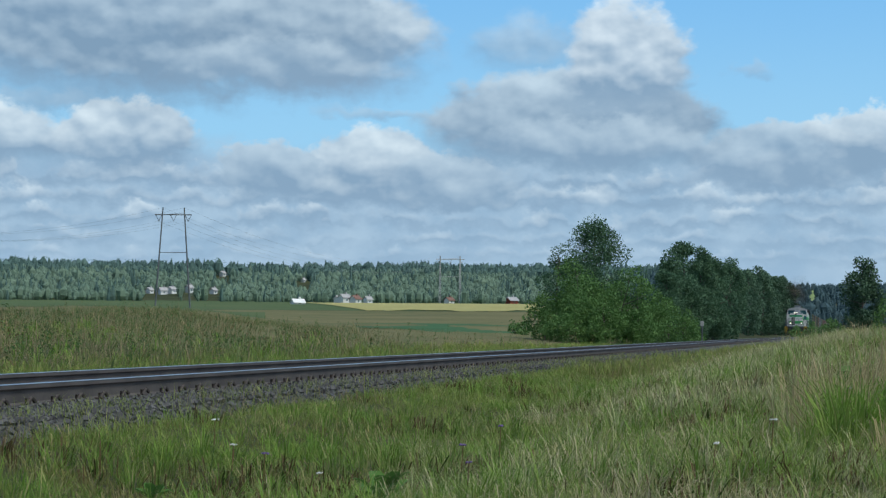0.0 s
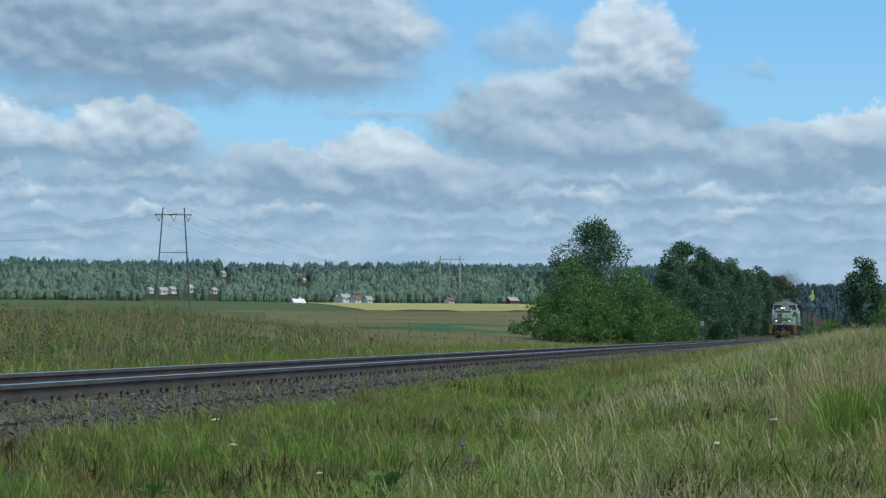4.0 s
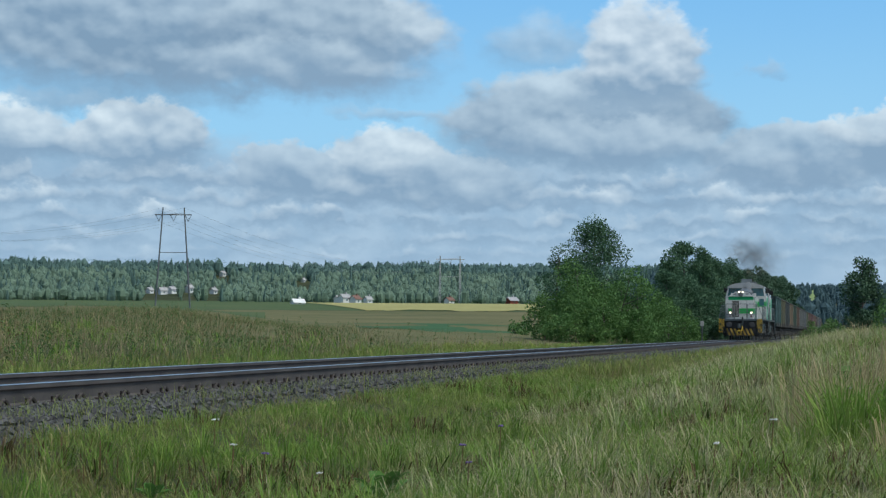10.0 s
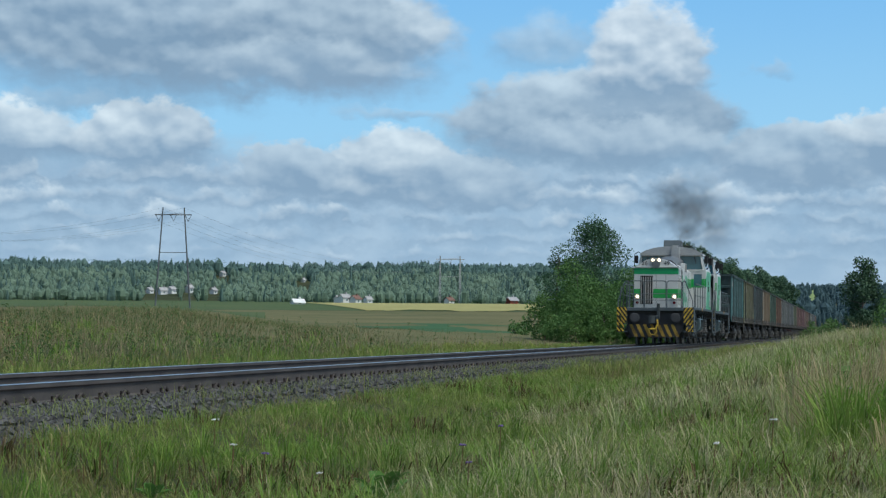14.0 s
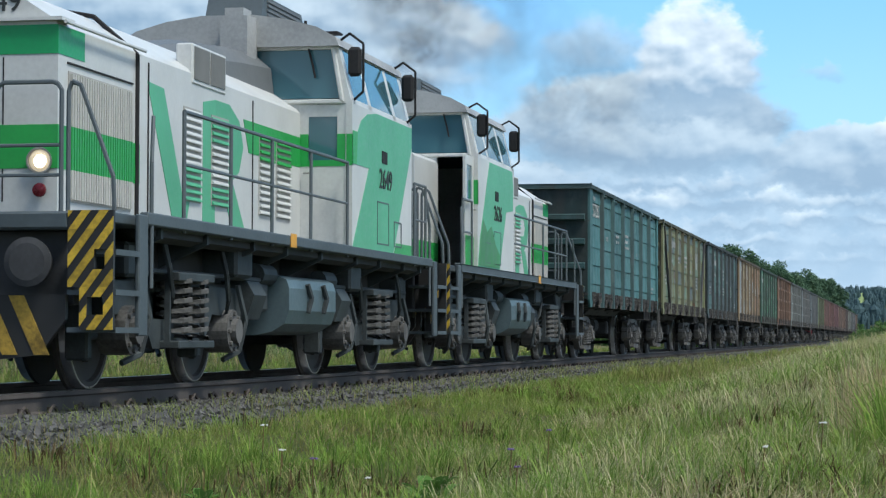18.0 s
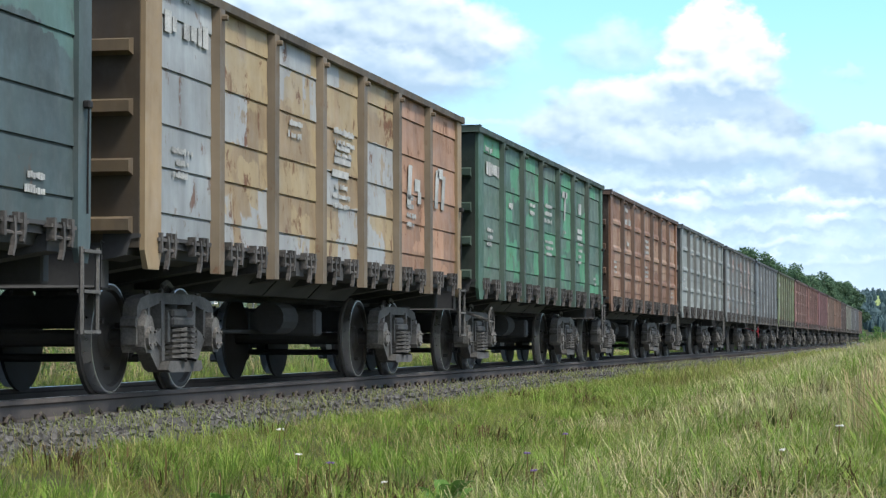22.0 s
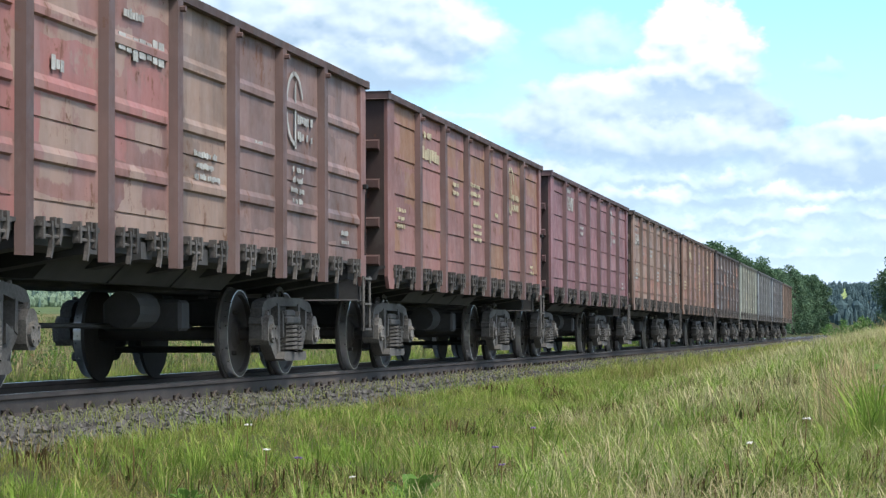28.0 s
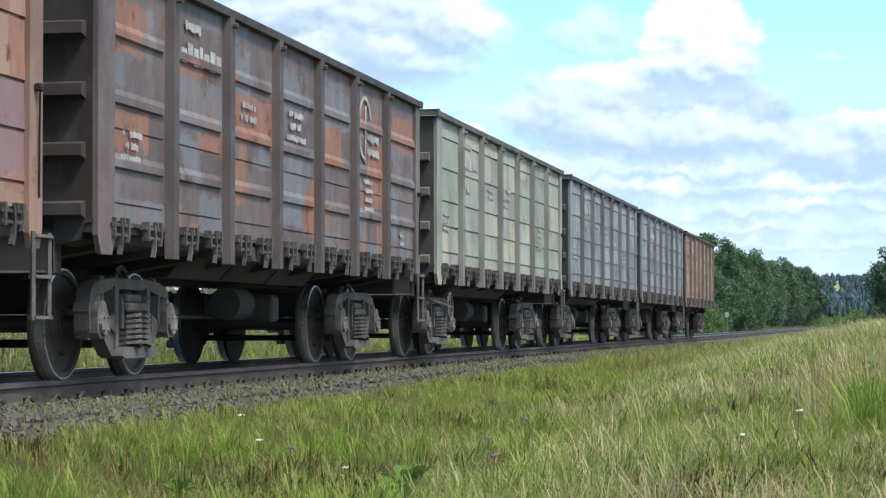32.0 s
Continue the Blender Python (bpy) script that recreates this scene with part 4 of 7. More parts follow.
def stencils(w, i):
    """White stencilled marks on the side towards the camera: figures, lines of small letters, rings."""
    rng = random.Random(100 + i)
    x = SIDE + 0.019
    mark = M_CREAM if i in (11, 14) else M_MARK

    def bars(boxes, name="stencil_mark", label="white stencilled inscription"):
        bm = bmesh.new()
        for y, z, wy, hz in boxes:
            box(bm, x, x + 0.004, y - wy / 2, y + wy / 2, z - hz / 2, z + hz / 2)
        tagged(part(name, bm, mark, w), label, kind="stuff")

    def line(c, z, wide, high):
        """One line of letters as short bars with word gaps."""
        out, y = [], c - wide / 2
        while y < c + wide / 2:
            wy = high * rng.uniform(0.45, 0.8)
            if rng.random() < 0.86:
                out.append((y + wy / 2, z + rng.uniform(-0.1, 0.1) * high, wy, high * rng.uniform(0.55, 1.0)))
            y += wy + high * 0.15
        return out

    def mid(p):
        return (POSTS[p] + POSTS[p + 1]) / 2

    p, z, text = NUMBERS[i]
    c = mid(p) + (0.14 if p == 0 else 0)
    if text:
        ob = words("wagon_number", text, 0.34, M_MARK, w, (x, c, z), (90, 0, 90))
        tagged(ob, "white stencilled wagon number")
        ob.scale = (0.84, 1.15, 1.0)
    else:
        bars(line(c, z, 1.15, 0.21), "wagon_number", "worn white stencilled figures")
    bars(line(c - 0.2, z + 0.26, 0.5, 0.09))
    # small inscriptions
    for p, z, n, wide, high in ((0, 2.05, 3, 0.55, 0.06), (1, 2.50, 1, 0.35, 0.12), (2, 2.62, 2, 0.6, 0.07), (3, 2.70, 3, 0.85, 0.075), (3, 2.10, 3, 0.85, 0.06), (4, 2.35, 1, 0.35, 0.08), (5, 2.20, 4, 0.55, 0.065), (6, 1.62, 2, 0.40, 0.06)):
        if rng.random() < 0.66:
            c = mid(p) + rng.uniform(-0.15, 0.15)
            bars([q for r in range(n) for q in line(c + rng.uniform(-0.04, 0.04), z - r * high * 1.7, wide * rng.uniform(0.6, 1.0), high)])
    # broad brushed marks on a few wagons
    for n, p, shapes in ((6, 5, ((-0.45, 2.30, -0.15, 2.95), (-0.05, 2.45, 0.20, 2.85), (-0.5, 2.05, 0.35, 2.22))), (6, 6, ((-0.5, 2.35, -0.38, 2.75), (-0.25, 2.3, -0.12, 2.7), (0.0, 2.35, 0.3, 2.43), (-0.45, 1.95, -0.2, 2.15))),
                         (3, 5, ((-0.30, 2.1, -0.10, 2.6), (0.12, 2.3, 0.42, 2.45), (0.30, 2.15, 0.48, 2.3))), (3, 6, ((-0.60, 2.15, -0.42, 2.65), (-0.42, 2.55, -0.1, 2.68), (-0.2, 2.15, -0.02, 2.6))), (3, 3, ((-0.4, 2.2, 0.3, 2.28), (-0.3, 2.35, 0.4, 2.43), (-0.2, 2.5, 0.35, 2.57))),
                         (4, 4, ((-0.12, 2.55, 0.02, 3.05), (-0.3, 2.95, 0.25, 3.06))), (4, 5, ((-0.15, 2.75, 0.2, 2.95), (-0.25, 2.4, 0.3, 2.48), (-0.25, 2.28, 0.3, 2.36))), (1, 5, ((-0.30, 2.45, -0.16, 2.95), (-0.04, 2.45, 0.1, 2.9), (0.2, 2.45, 0.34, 2.95))), (7, 6, ((-0.5, 2.5, -0.35, 2.95), (-0.2, 2.5, -0.05, 2.9), (0.1, 2.5, 0.25, 2.9)))):
        if n == i:
            for y0, z0, y1, z1 in shapes:
                bm = bmesh.new()
                lean = 0.10 if z1 - z0 > 0.3 else 0.02
                prism(bm, [(mid(p) + y0, z0), (mid(p) + y1, z0), (mid(p) + y1 + lean, z1), (mid(p) + y0 + lean, z1)], "x", x, x + 0.004)
                part("brushed_mark", bm, M_MARK, w, "broad white brushed mark")
    if i in (10, 11, 12, 14, 15):
        c, zc = mid(5) - 0.27, 2.84
        bm = bmesh.new()
        for a0, a1 in ((20, 95), (100, 175), (190, 275)):
            for q in range(5):
                b0, b1 = radians(a0 + (a1 - a0) * q / 5), radians(a0 + (a1 - a0) * (q + 1) / 5)
                prism(bm, [(c + rr * math.cos(a), zc + 1.12 * rr * math.sin(a)) for a, rr in ((b0, 0.31), (b0, 0.355), (b1, 0.355), (b1, 0.31))], "x", x, x + 0.004)
        prism(bm, [(c + 0.00, zc - 0.42), (c + 0.05, zc - 0.42), (c + 0.05, zc + 0.30), (c + 0.00, zc + 0.24)], "x", x, x + 0.004)
        part("painted_ring", bm, mark, w, "broken painted ring round an upright stroke")
        bars(line(c + 0.42, zc - 0.10, 0.62, 0.11) + line(c + 0.42, zc - 0.27, 0.62, 0.11))


def brake_wheel(w, mat):
    for s in (1, -1):
        bm = bmesh.new()
        pts = [(s * (SIDE + 0.02), s * -5.25 + 0.2 * math.cos(a), 0.72 + 0.2 * math.sin(a)) for a in np.linspace(0, 2 * math.pi, 17)]
        swept(bm, pts, 0.016, 5)
        pipe(bm, [pts[0], pts[8]], 0.01, 5)
        pipe(bm, [pts[4], pts[12]], 0.01, 5)
        pipe(bm, [(s * (SIDE + 0.02), s * -5.25, 0.72), (s * 1.0, s * -5.25, 0.9)], 0.02, 6)
        part("brake_wheel", bm, mat, w, "round brake wheel")


def train_wagons():
    flat, ribbed, braced = gondola(), gondola(False, True), gondola(True)
    made = []
    for i, (base, extra, share, rust, grime, label) in enumerate(WAGONS):
        first = braced if i == 1 else ribbed if i in PRESSED else flat
        w = first if first not in made else copy_thing(first, Matrix())
        tagged(w, label, "wagon", "open wagons of the train")
        recolour(w, ("side_panel",), weathered("wagon_paint", base, extra, share, rust, grime))
        # End walls: shade put into the colour (side paint at 0.17), under grime
        recolour(w, ("end_wall",), weathered("shaded_grimy_end_paint", tuple(c * 0.17 + 0.005 for c in base), (), 0, rust * 0.3, 0.6))
        # Ribs also carry shade as a darkened side colour, plus grime streaks
        recolour(w, ("end_rib",), weathered("shaded_grimy_rib_paint", tuple(c * 0.42 + 0.006 for c in base), (), 0, rust * 0.4, 0.5))
        recolour(w, ("end_post",), weathered("wagon_corner_paint", tuple(c * 0.95 for c in base), (), 0, rust * 0.5, grime))
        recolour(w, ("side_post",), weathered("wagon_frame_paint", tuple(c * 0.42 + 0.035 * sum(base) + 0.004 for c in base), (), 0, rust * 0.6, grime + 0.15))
        recolour(w, ("top_rail", "end_rail"), weathered("wagon_rim_paint", tuple(c * 0.34 + 0.022 for c in base), (), 0, rust * 0.6, grime + 0.35))
        made.append(w)
    for n, panels, colour in REPAINTED:
        mat = weathered("repaint", colour, (tuple(c * 1.3 for c in colour),), 0.3, 0.4, 0.3)
        for o in made[n].children:
            if o.name.split(".")[0] == "side_panel":
                side = 1 if o.location.x > 0 else -1
                near = [abs(o.location.y * side - (POSTS[p] + POSTS[p + 1]) / 2) < 0.3 for p in panels]
                if any(near):
                    o.material_slots[0].material = mat
    for i, w in enumerate(made):
        stencils(w, i)
    for i in (4, 8, 10, 16):
        brake_wheel(made[i], M_CASTING if i != 8 else M_RED)
    return made


# ---- locomotives ----
def clipped(poly, a, b, c):
    """The part of a polygon where a*x + b*y >= c."""
    out = []
    for p, q in zip(poly, poly[1:] + poly[:1]):
        f, g = a * p[0] + b * p[1] - c, a * q[0] + b * q[1] - c
        if f >= 0:
            out.append(p)
        if f * g < 0:
            t = f / (f - g)
            out.append((p[0] + (q[0] - p[0]) * t, p[1] + (q[1] - p[1]) * t))
    return out


def hazard(parent, rects, lean, pitch, axis, at, face):
    """Slanted yellow stripes on flat plates (rectangles u0, u1, z0, z1) that face along axis."""
    for u0, u1, z0, z1 in rects:
        for k in range(-40, 60):
            q = clipped([(u0, z0), (u1, z0), (u1, z1), (u0, z1)], 1, -lean, k * pitch)
            q = clipped(q, -1, lean, -(k + 0.5) * pitch) if len(q) > 2 else q
            if len(q) < 3 or abs(sum(a[0] * b[1] - a[1] * b[0] for a, b in zip(q, q[1:] + q[:1]))) < 0.0008:
                continue
            bm = bmesh.new()
            prism(bm, q, axis, at, at + face * 0.006)
            part("warning_stripe", bm, M_YELLOW, parent, "yellow warning stripe")


def plate(name, outline, x, parent, mat, label="", t=0.005):
    """A thin raised plate on a side wall (y-z outline) at x."""
    bm = bmesh.new()
    prism(bm, outline, "x", x, x + (t if x > 0 else -t))
    return part(name, bm, mat, parent, label)


def louvres(parent, x, y0, y1, z0, z1, n, mat, bands=()):
    s = 1 if x > 0 else -1
    groups = {mat.name: bmesh.new()}
    for i in range(n):
        z = z0 + (z1 - z0) * (i + 0.5) / n
        h = (z1 - z0) / n * 0.36
        paint = next((m for lo, hi, m in bands if lo <= z <= hi), mat)
        if paint.name not in groups:
            groups[paint.name] = bmesh.new()
        prism(groups[paint.name], [(x, z + h), (x + s * 0.03, z - h * 0.5), (x + s * 0.03, z - h), (x, z - h)], "y", y0, y1)
    bm = groups.pop(mat.name)
    lv = part("louvre_set", bm, mat, parent)
    for lo, hi, m in bands:
        if m.name in groups:
            part("painted_slats", groups.pop(m.name), m, lv, "green painted louvre slats")
    bm = bmesh.new()
    box(bm, min(x, x + s * 0.008), max(x, x + s * 0.008), y0 - 0.02, y1 + 0.02, z0, z1)
    part("backing", bm, M_LOUVRE, lv)
    return lv


def lamp(parent, x, y, z, r, lit, face):
    bm = bmesh.new()
    turned(bm, [(y - face * 0.03, r * 0.9), (y + face * 0.05, r * 1.12), (y + face * 0.05, r * 0.98), (y + face * 0.03, r * 0.95)], 20, "y")
    bmesh.ops.translate(bm, verts=bm.verts, vec=(x, 0, z))
    hl = part("headlamp", bm, M_CHROME, parent)
    bm = bmesh.new()
    turned(bm, [(y + face * 0.032, r * 0.92), (y + face * 0.048, r * 0.7), (y + face * 0.058, r * 0.1)], 20, "y")
    bmesh.ops.translate(bm, verts=bm.verts, vec=(x, 0, z))
    part("lens", bm, M_WARM if lit else M_DIM, hl, "warm glowing headlamp lens" if lit else "clear unlit lens")
    if lit:
        bm = bmesh.new()
        turned(bm, [(y + face * 0.050, r * 0.56), (y + face * 0.066, r * 0.46), (y + face * 0.074, r * 0.05)], 14, "y")
        bmesh.ops.translate(bm, verts=bm.verts, vec=(x + r * 0.1, 0, z - r * 0.05))
        part("bulb", bm, M_LAMP, hl, "bright lit bulb")


def rounded_rail(parent, y, x0, x1):
    """A hoop of tube with two cross bars and a foot plate."""
    bm = bmesh.new()
    pipe(bm, [(x0, y, DECK - 0.1), (x0, y, 2.42), (x0 + 0.03, y, 2.47), (x0 + 0.07, y, 2.49), (x1 - 0.07, y, 2.49), (x1 - 0.03, y, 2.47), (x1, y, 2.42), (x1, y, DECK - 0.1)], 0.019, 6)
    for z in (1.98, 1.74):
        pipe(bm, [(x0, y, z), (x1, y, z)], 0.015, 6)
    part("end_railing", bm, M_RAILING, parent, "grey tubular railing")


HOOD, CAB, DECK = 0.86, 1.48, 1.45


def hood_profile(w, top):
    return [(-w, DECK), (-w, 3.00), (-w + 0.04, 3.05), (-w * 0.45, top - 0.07), (0, top), (w * 0.45, top - 0.07), (w - 0.04, 3.05), (w, 3.00), (w, DECK)]


def loco(number, lit, door_open):
    """Two-bogie centre-cab diesel locomotive; its long hood points to -y."""
    o = empty("diesel_locomotive")
    L0, C0, C1, L1, END = -6.2, 1.3, 4.45, 6.1, 6.75
    bm = bmesh.new()
    box(bm, -1.40, 1.40, -6.45, 6.45, 1.36, DECK, 0.01)
    part("deck", bm, M_DECK, o, "grey running deck")
    for s in (-1, 1):
        bm = bmesh.new()
        box(bm, s * 1.41, s * 1.49, -5.75, 5.75, 1.37, DECK + 0.03, 0.012)
        part("side_sill", bm, M_DECK, o)
        bm = bmesh.new()
        prism(bm, [(s * 1.38, 1.36), (s * 1.38, 1.30), (s * 1.26, 1.26), (s * 1.1, 1.36)], "y", -5.4, 5.4)
        part("cable_duct", bm, M_BLACK, o)
    # main frame below
    bm = bmesh.new()
    box(bm, -0.95, 0.95, -6.2, 6.2, 0.80, 1.37, 0.02)
    part("main_frame", bm, M_BLACK, o)
    # end beams, plough, buffers, coupler, corner boards
    for e in (-1, 1):
        y = e * END
        bm = bmesh.new()
        box(bm, -1.12, 1.12, min(e * 6.40, e * 6.62), max(e * 6.40, e * 6.62), 1.30, DECK - 0.005, 0.02)
        part("end_beam", bm, M_DECK, o)
        bm = bmesh.new()
        box(bm, -1.10, 1.10, min(e * 6.30, e * 6.42), max(e * 6.30, e * 6.42), 0.70, 1.30, 0.01)
        part("headstock", bm, M_BLACK, o)
        bm = bmesh.new()
        prism(bm, [(-1.08, 0.78), (1.08, 0.78), (1.08, 0.58), (0.86, 0.30), (0.5, 0.26), (-0.5, 0.26), (-0.86, 0.30), (-1.08, 0.58)], "y", e * 6.50, e * 6.56)
        plough = part("plough", bm, M_STRIPE, o, "black plough with yellow slanted stripes")
        for i in range(7):
            a = -1.02 + 0.27 * i
            bm = bmesh.new()
            prism(bm, [(a + 0.22, 0.30), (a + 0.35, 0.30), (a + 0.13, 0.775), (a, 0.775)], "y", e * 6.56, e * 6.568)
            part("warning_stripe", bm, M_DULLYELLOW, plough, "dirty yellow warning stripe")
        for x in (-0.80, 0.80):
            bm = bmesh.new()
            turned(bm, [(e * 6.40, 0.12), (e * 6.60, 0.12), (e * 6.62, 0.19), (e * 6.67, 0.20), (e * 6.685, 0.15), (e * 6.69, 0.01)], 20, "y")
            bmesh.ops.translate(bm, verts=bm.verts, vec=(x, 0, 1.04))
            part("buffer", bm, M_BLACK, o)
        bm = bmesh.new()
        box(bm, -0.17, 0.17, min(e * 6.6, e * 6.90), max(e * 6.6, e * 6.90), 0.80, 1.12, 0.03)
        prism(bm, [(-0.22, e * 6.72), (0.16, e * 6.72), (0.20, e * 6.98), (0.02, e * 6.92), (-0.10, e * 7.0), (-0.22, e * 7.0)], "z", 0.82, 1.10)
        box(bm, 0.08, 0.20, min(e * 6.66, e * 6.80), max(e * 6.66, e * 6.80), 1.0, 1.60, 0.02)
        part("coupler", bm, M_GEAR, o)
        bm = bmesh.new()
        pipe(bm, [(0.10, e * 6.9, 1.02), (0.14, e * 7.0, 0.80), (0.05, e * 7.02, 0.60), (-0.16, e * 7.02, 0.60)], 0.035, 8)
        pipe(bm, [(-0.20, e * 7.02, 0.62), (-0.20, e * 7.02, 0.50), (-0.12, e * 7.02, 0.38), (0.02, e * 7.02, 0.38), (0.10, e * 7.02, 0.50), (0.08, e * 7.02, 0.62)], 0.022, 8)
        part("screw_link", bm, M_YELLOW, o, "yellow-painted coupling link")
        for s in (-1, 1):
            board = empty_part("corner_steps", o)
            slots = [(1.12, 1.50, 1.30, DECK), (1.12, 1.34, 0.98, 1.30), (1.34, 1.43, 1.14, 1.30), (1.43, 1.50, 0.98, 1.30), (1.12, 1.50, 0.84, 0.98),
                     (1.22, 1.28, 0.50, 0.84), (1.28, 1.42, 0.76, 0.84), (1.28, 1.42, 0.50, 0.62), (1.42, 1.50, 0.50, 0.84)]
            slots = [(*sorted((s * p, s * q)), z0, z1) for p, q, z0, z1 in slots]
            bm = bmesh.new()
            for p, q, z0, z1 in slots:
                box(bm, p, q, min(e * 6.58, e * 6.62), max(e * 6.58, e * 6.62), z0, z1)
            pieces("board_plate", bm, M_STRIPE, board)
            hazard(board, slots, 0.75 * s, 0.15, "y", e * 6.62, e)
            bm = bmesh.new()
            box(bm, min(s * 1.46, s * 1.50), max(s * 1.46, s * 1.50), min(e * 5.78, e * 6.0), max(e * 5.78, e * 6.0), 0.45, DECK, 0.01)
            part("side_board", bm, M_DECK, board)
            for z in (0.50, 0.80, 1.12):
                bm = bmesh.new()
                box(bm, min(s * 1.1, s * 1.50), max(s * 1.1, s * 1.50), min(e * 6.0, e * 6.58), max(e * 6.0, e * 6.58), z - 0.02, z + 0.02)
                part("tread", bm, M_DECK, board)
                bm = bmesh.new()
                box(bm, min(s * 1.48, s * 1.51), max(s * 1.48, s * 1.51), min(e * 6.0, e * 6.58), max(e * 6.0, e * 6.58), z - 0.025, z + 0.021)
                part("tread_edge", bm, M_DECK, board)
    # hoods
    bm = bmesh.new()
    prism(bm, hood_profile(HOOD, 3.40), "y", L0, C0)
    hood = part("long_hood", bm, M_WHITE, o, "white engine hood")
    bm = bmesh.new()
    prism(bm, hood_profile(HOOD + 0.02, 3.22), "y", C1, L1)
    short = part("short_hood", bm, M_WHITE, o, "white short hood")
    bm = bmesh.new()
    prism(bm, [(-HOOD - 0.05, 3.03), (-HOOD - 0.05, 3.06), (HOOD + 0.05, 3.06), (HOOD + 0.05, 3.03)], "y", L0 - 0.05, L0 + 0.25)
    part("eave", bm, M_WHITE, o)
    # nose: bands, grille, doors
    F = L0
    for z0, z1, m in ((2.76, 3.00, M_BAND), (1.82, 2.18, M_GREEN)):
        bm = bmesh.new()
        box(bm, -HOOD - 0.004, HOOD + 0.004, F - 0.005, F + 0.6, z0, z1)
        part("green_band", bm, m, o, "green painted band")
    for s in (-1, 1):
        x = s * HOOD
        plate("green_band", [(F + 0.6, 1.82), (-4.2, 1.82), (-4.2, 2.18), (F + 0.6, 2.18)], x, o, M_GREEN)
        bm = bmesh.new()
        box(bm, min(x, x + s * 0.010), max(x, x + s * 0.010), F + 0.22, F + 1.76, 1.56, 2.64)
        grid = part("radiator_grille", bm, M_LOUVRE, o, "pale vertical radiator slats, a green band across them")
        for i in range(26):
            y = F + 0.25 + 0.058 * i
            for z0, z1, m in ((1.58, 1.82, M_BEIGE), (1.82, 2.18, M_GREEN), (2.18, 2.62, M_BEIGE)):
                bm = bmesh.new()
                box(bm, min(x + s * 0.008, x + s * 0.034), max(x + s * 0.008, x + s * 0.034), y, y + 0.036, z0, z1)
                part("slat", bm, m, grid)
        bm = bmesh.new()
        box(bm, min(x, x + s * 0.012), max(x, x + s * 0.012), F + 0.20, F + 1.80, 2.70, 2.715)
        part("door_gap", bm, M_DARK, o)
        bm = bmesh.new()
        pipe(bm, [(x + s * 0.012, -4.3, DECK), (x + s * 0.012, -4.3, 2.98), (x * 0.5 + s * 0.02, -4.3, 3.34), (0, -4.3, 3.42)], 0.022, 6)
        part("seam", bm, M_DARK, o)
        # large painted shapes on the hood side
        def sign(name, outline, mat, lift=0.0):
            """Painted shapes read the same way round on both sides."""
            plate(name, [(-3.95 + q if s > 0 else -0.85 - q, z) for q, z in outline], x + s * lift, o, mat, "large pale green painted shape")
        sign("painted_shape", [(-0.05, 2.78), (0.42, 2.76), (1.12, 1.56), (0.72, 1.50)], M_MINT)
        sign("painted_shape", [(0.95, 1.62), (1.12, 1.56), (1.50, 2.40), (1.36, 2.55)], M_MINT)
        sign("painted_shape", [(1.62, 1.52), (2.02, 1.52), (2.02, 2.82), (1.62, 2.76)], M_MINT)
        sign("painted_shape", [(2.02, 2.82), (2.02, 2.58), (2.52, 2.56), (2.64, 2.42), (2.52, 2.27), (2.02, 2.25), (2.02, 2.00), (2.50, 2.00), (2.85, 2.15), (3.00, 2.42), (2.85, 2.68), (2.50, 2.82)], M_MINT)
        sign("painted_shape", [(2.25, 2.00), (2.65, 2.00), (3.10, 1.52), (2.62, 1.52)], M_MINT)
        plate("green_band", [(-0.75, 2.38), (C0, 2.38), (C0, 2.72), (-0.95, 2.72)], x, o, M_GREEN)
        louvres(o, x, -2.92, -2.42, 1.75, 2.66, 13, M_WHITE, ((1.7, 2.12, M_MINT),) if s > 0 else ((2.35, 2.7, M_MINT), (1.7, 1.95, M_MINT)))
        louvres(o, x, -2.05, -1.50, 1.75, 2.66, 13, M_WHITE, ((2.35, 2.7, M_MINT), (1.7, 1.95, M_MINT)) if s > 0 else ((1.7, 2.12, M_MINT),))
        louvres(o, x, -0.35, 0.20, 1.75, 2.62, 12, M_WHITE, ((2.36, 2.7, M_GREEN),))
        louvres(o, x, 0.32, 0.86, 1.75, 2.62, 12, M_WHITE, ((2.36, 2.7, M_GREEN),))
        for y in (-3.98, -0.62):
            bm = bmesh.new()
            box(bm, min(x, x + s * 0.008), max(x, x + s * 0.008), y, y + 0.025, DECK, 2.95)
            part("door_gap", bm, M_DARK, o)
        bm = bmesh.new()
        box(bm, min(x - s * 0.16, x + s * 0.012), max(x - s * 0.16, x + s * 0.012), -2.7, -1.6, 2.90, 3.30, 0.015)
        vent = part("air_intake", bm, M_WHITE, o, "raised air intake box")
        for y in (-2.65, -2.13):
            bm = bmesh.new()
            box(bm, min(x + s * 0.012, x + s * 0.02), max(x + s * 0.012, x + s * 0.02), y, y + 0.48, 2.95, 3.27)
            part("grille", bm, M_MESH, vent, "wire mesh grille")
        bm = bmesh.new()
        pipe(bm, [(x + s * 0.07, F - 0.02, 3.02), (x + s * 0.07, -4.25, 3.02)], 0.018, 6)
        part("hand_rail", bm, M_WHITE, o)
        plate("green_band", [(C1, 1.47), (L1 - 0.03, 1.47), (L1 - 0.03, 1.82), (C1, 1.82)], s * (HOOD + 0.02), o, M_GREEN)
    bm = bmesh.new()
    box(bm, -HOOD, HOOD, L1 - 0.02, L1 + 0.005, 1.47, 1.82)
    part("green_band", bm, M_GREEN, o)
    bm = bmesh.new()
    box(bm, -0.62, -0.12, F - 0.012, F, 1.58, 2.70)
    nose = part("nose_grille", bm, M_DARK, o, "tall dark nose grille")
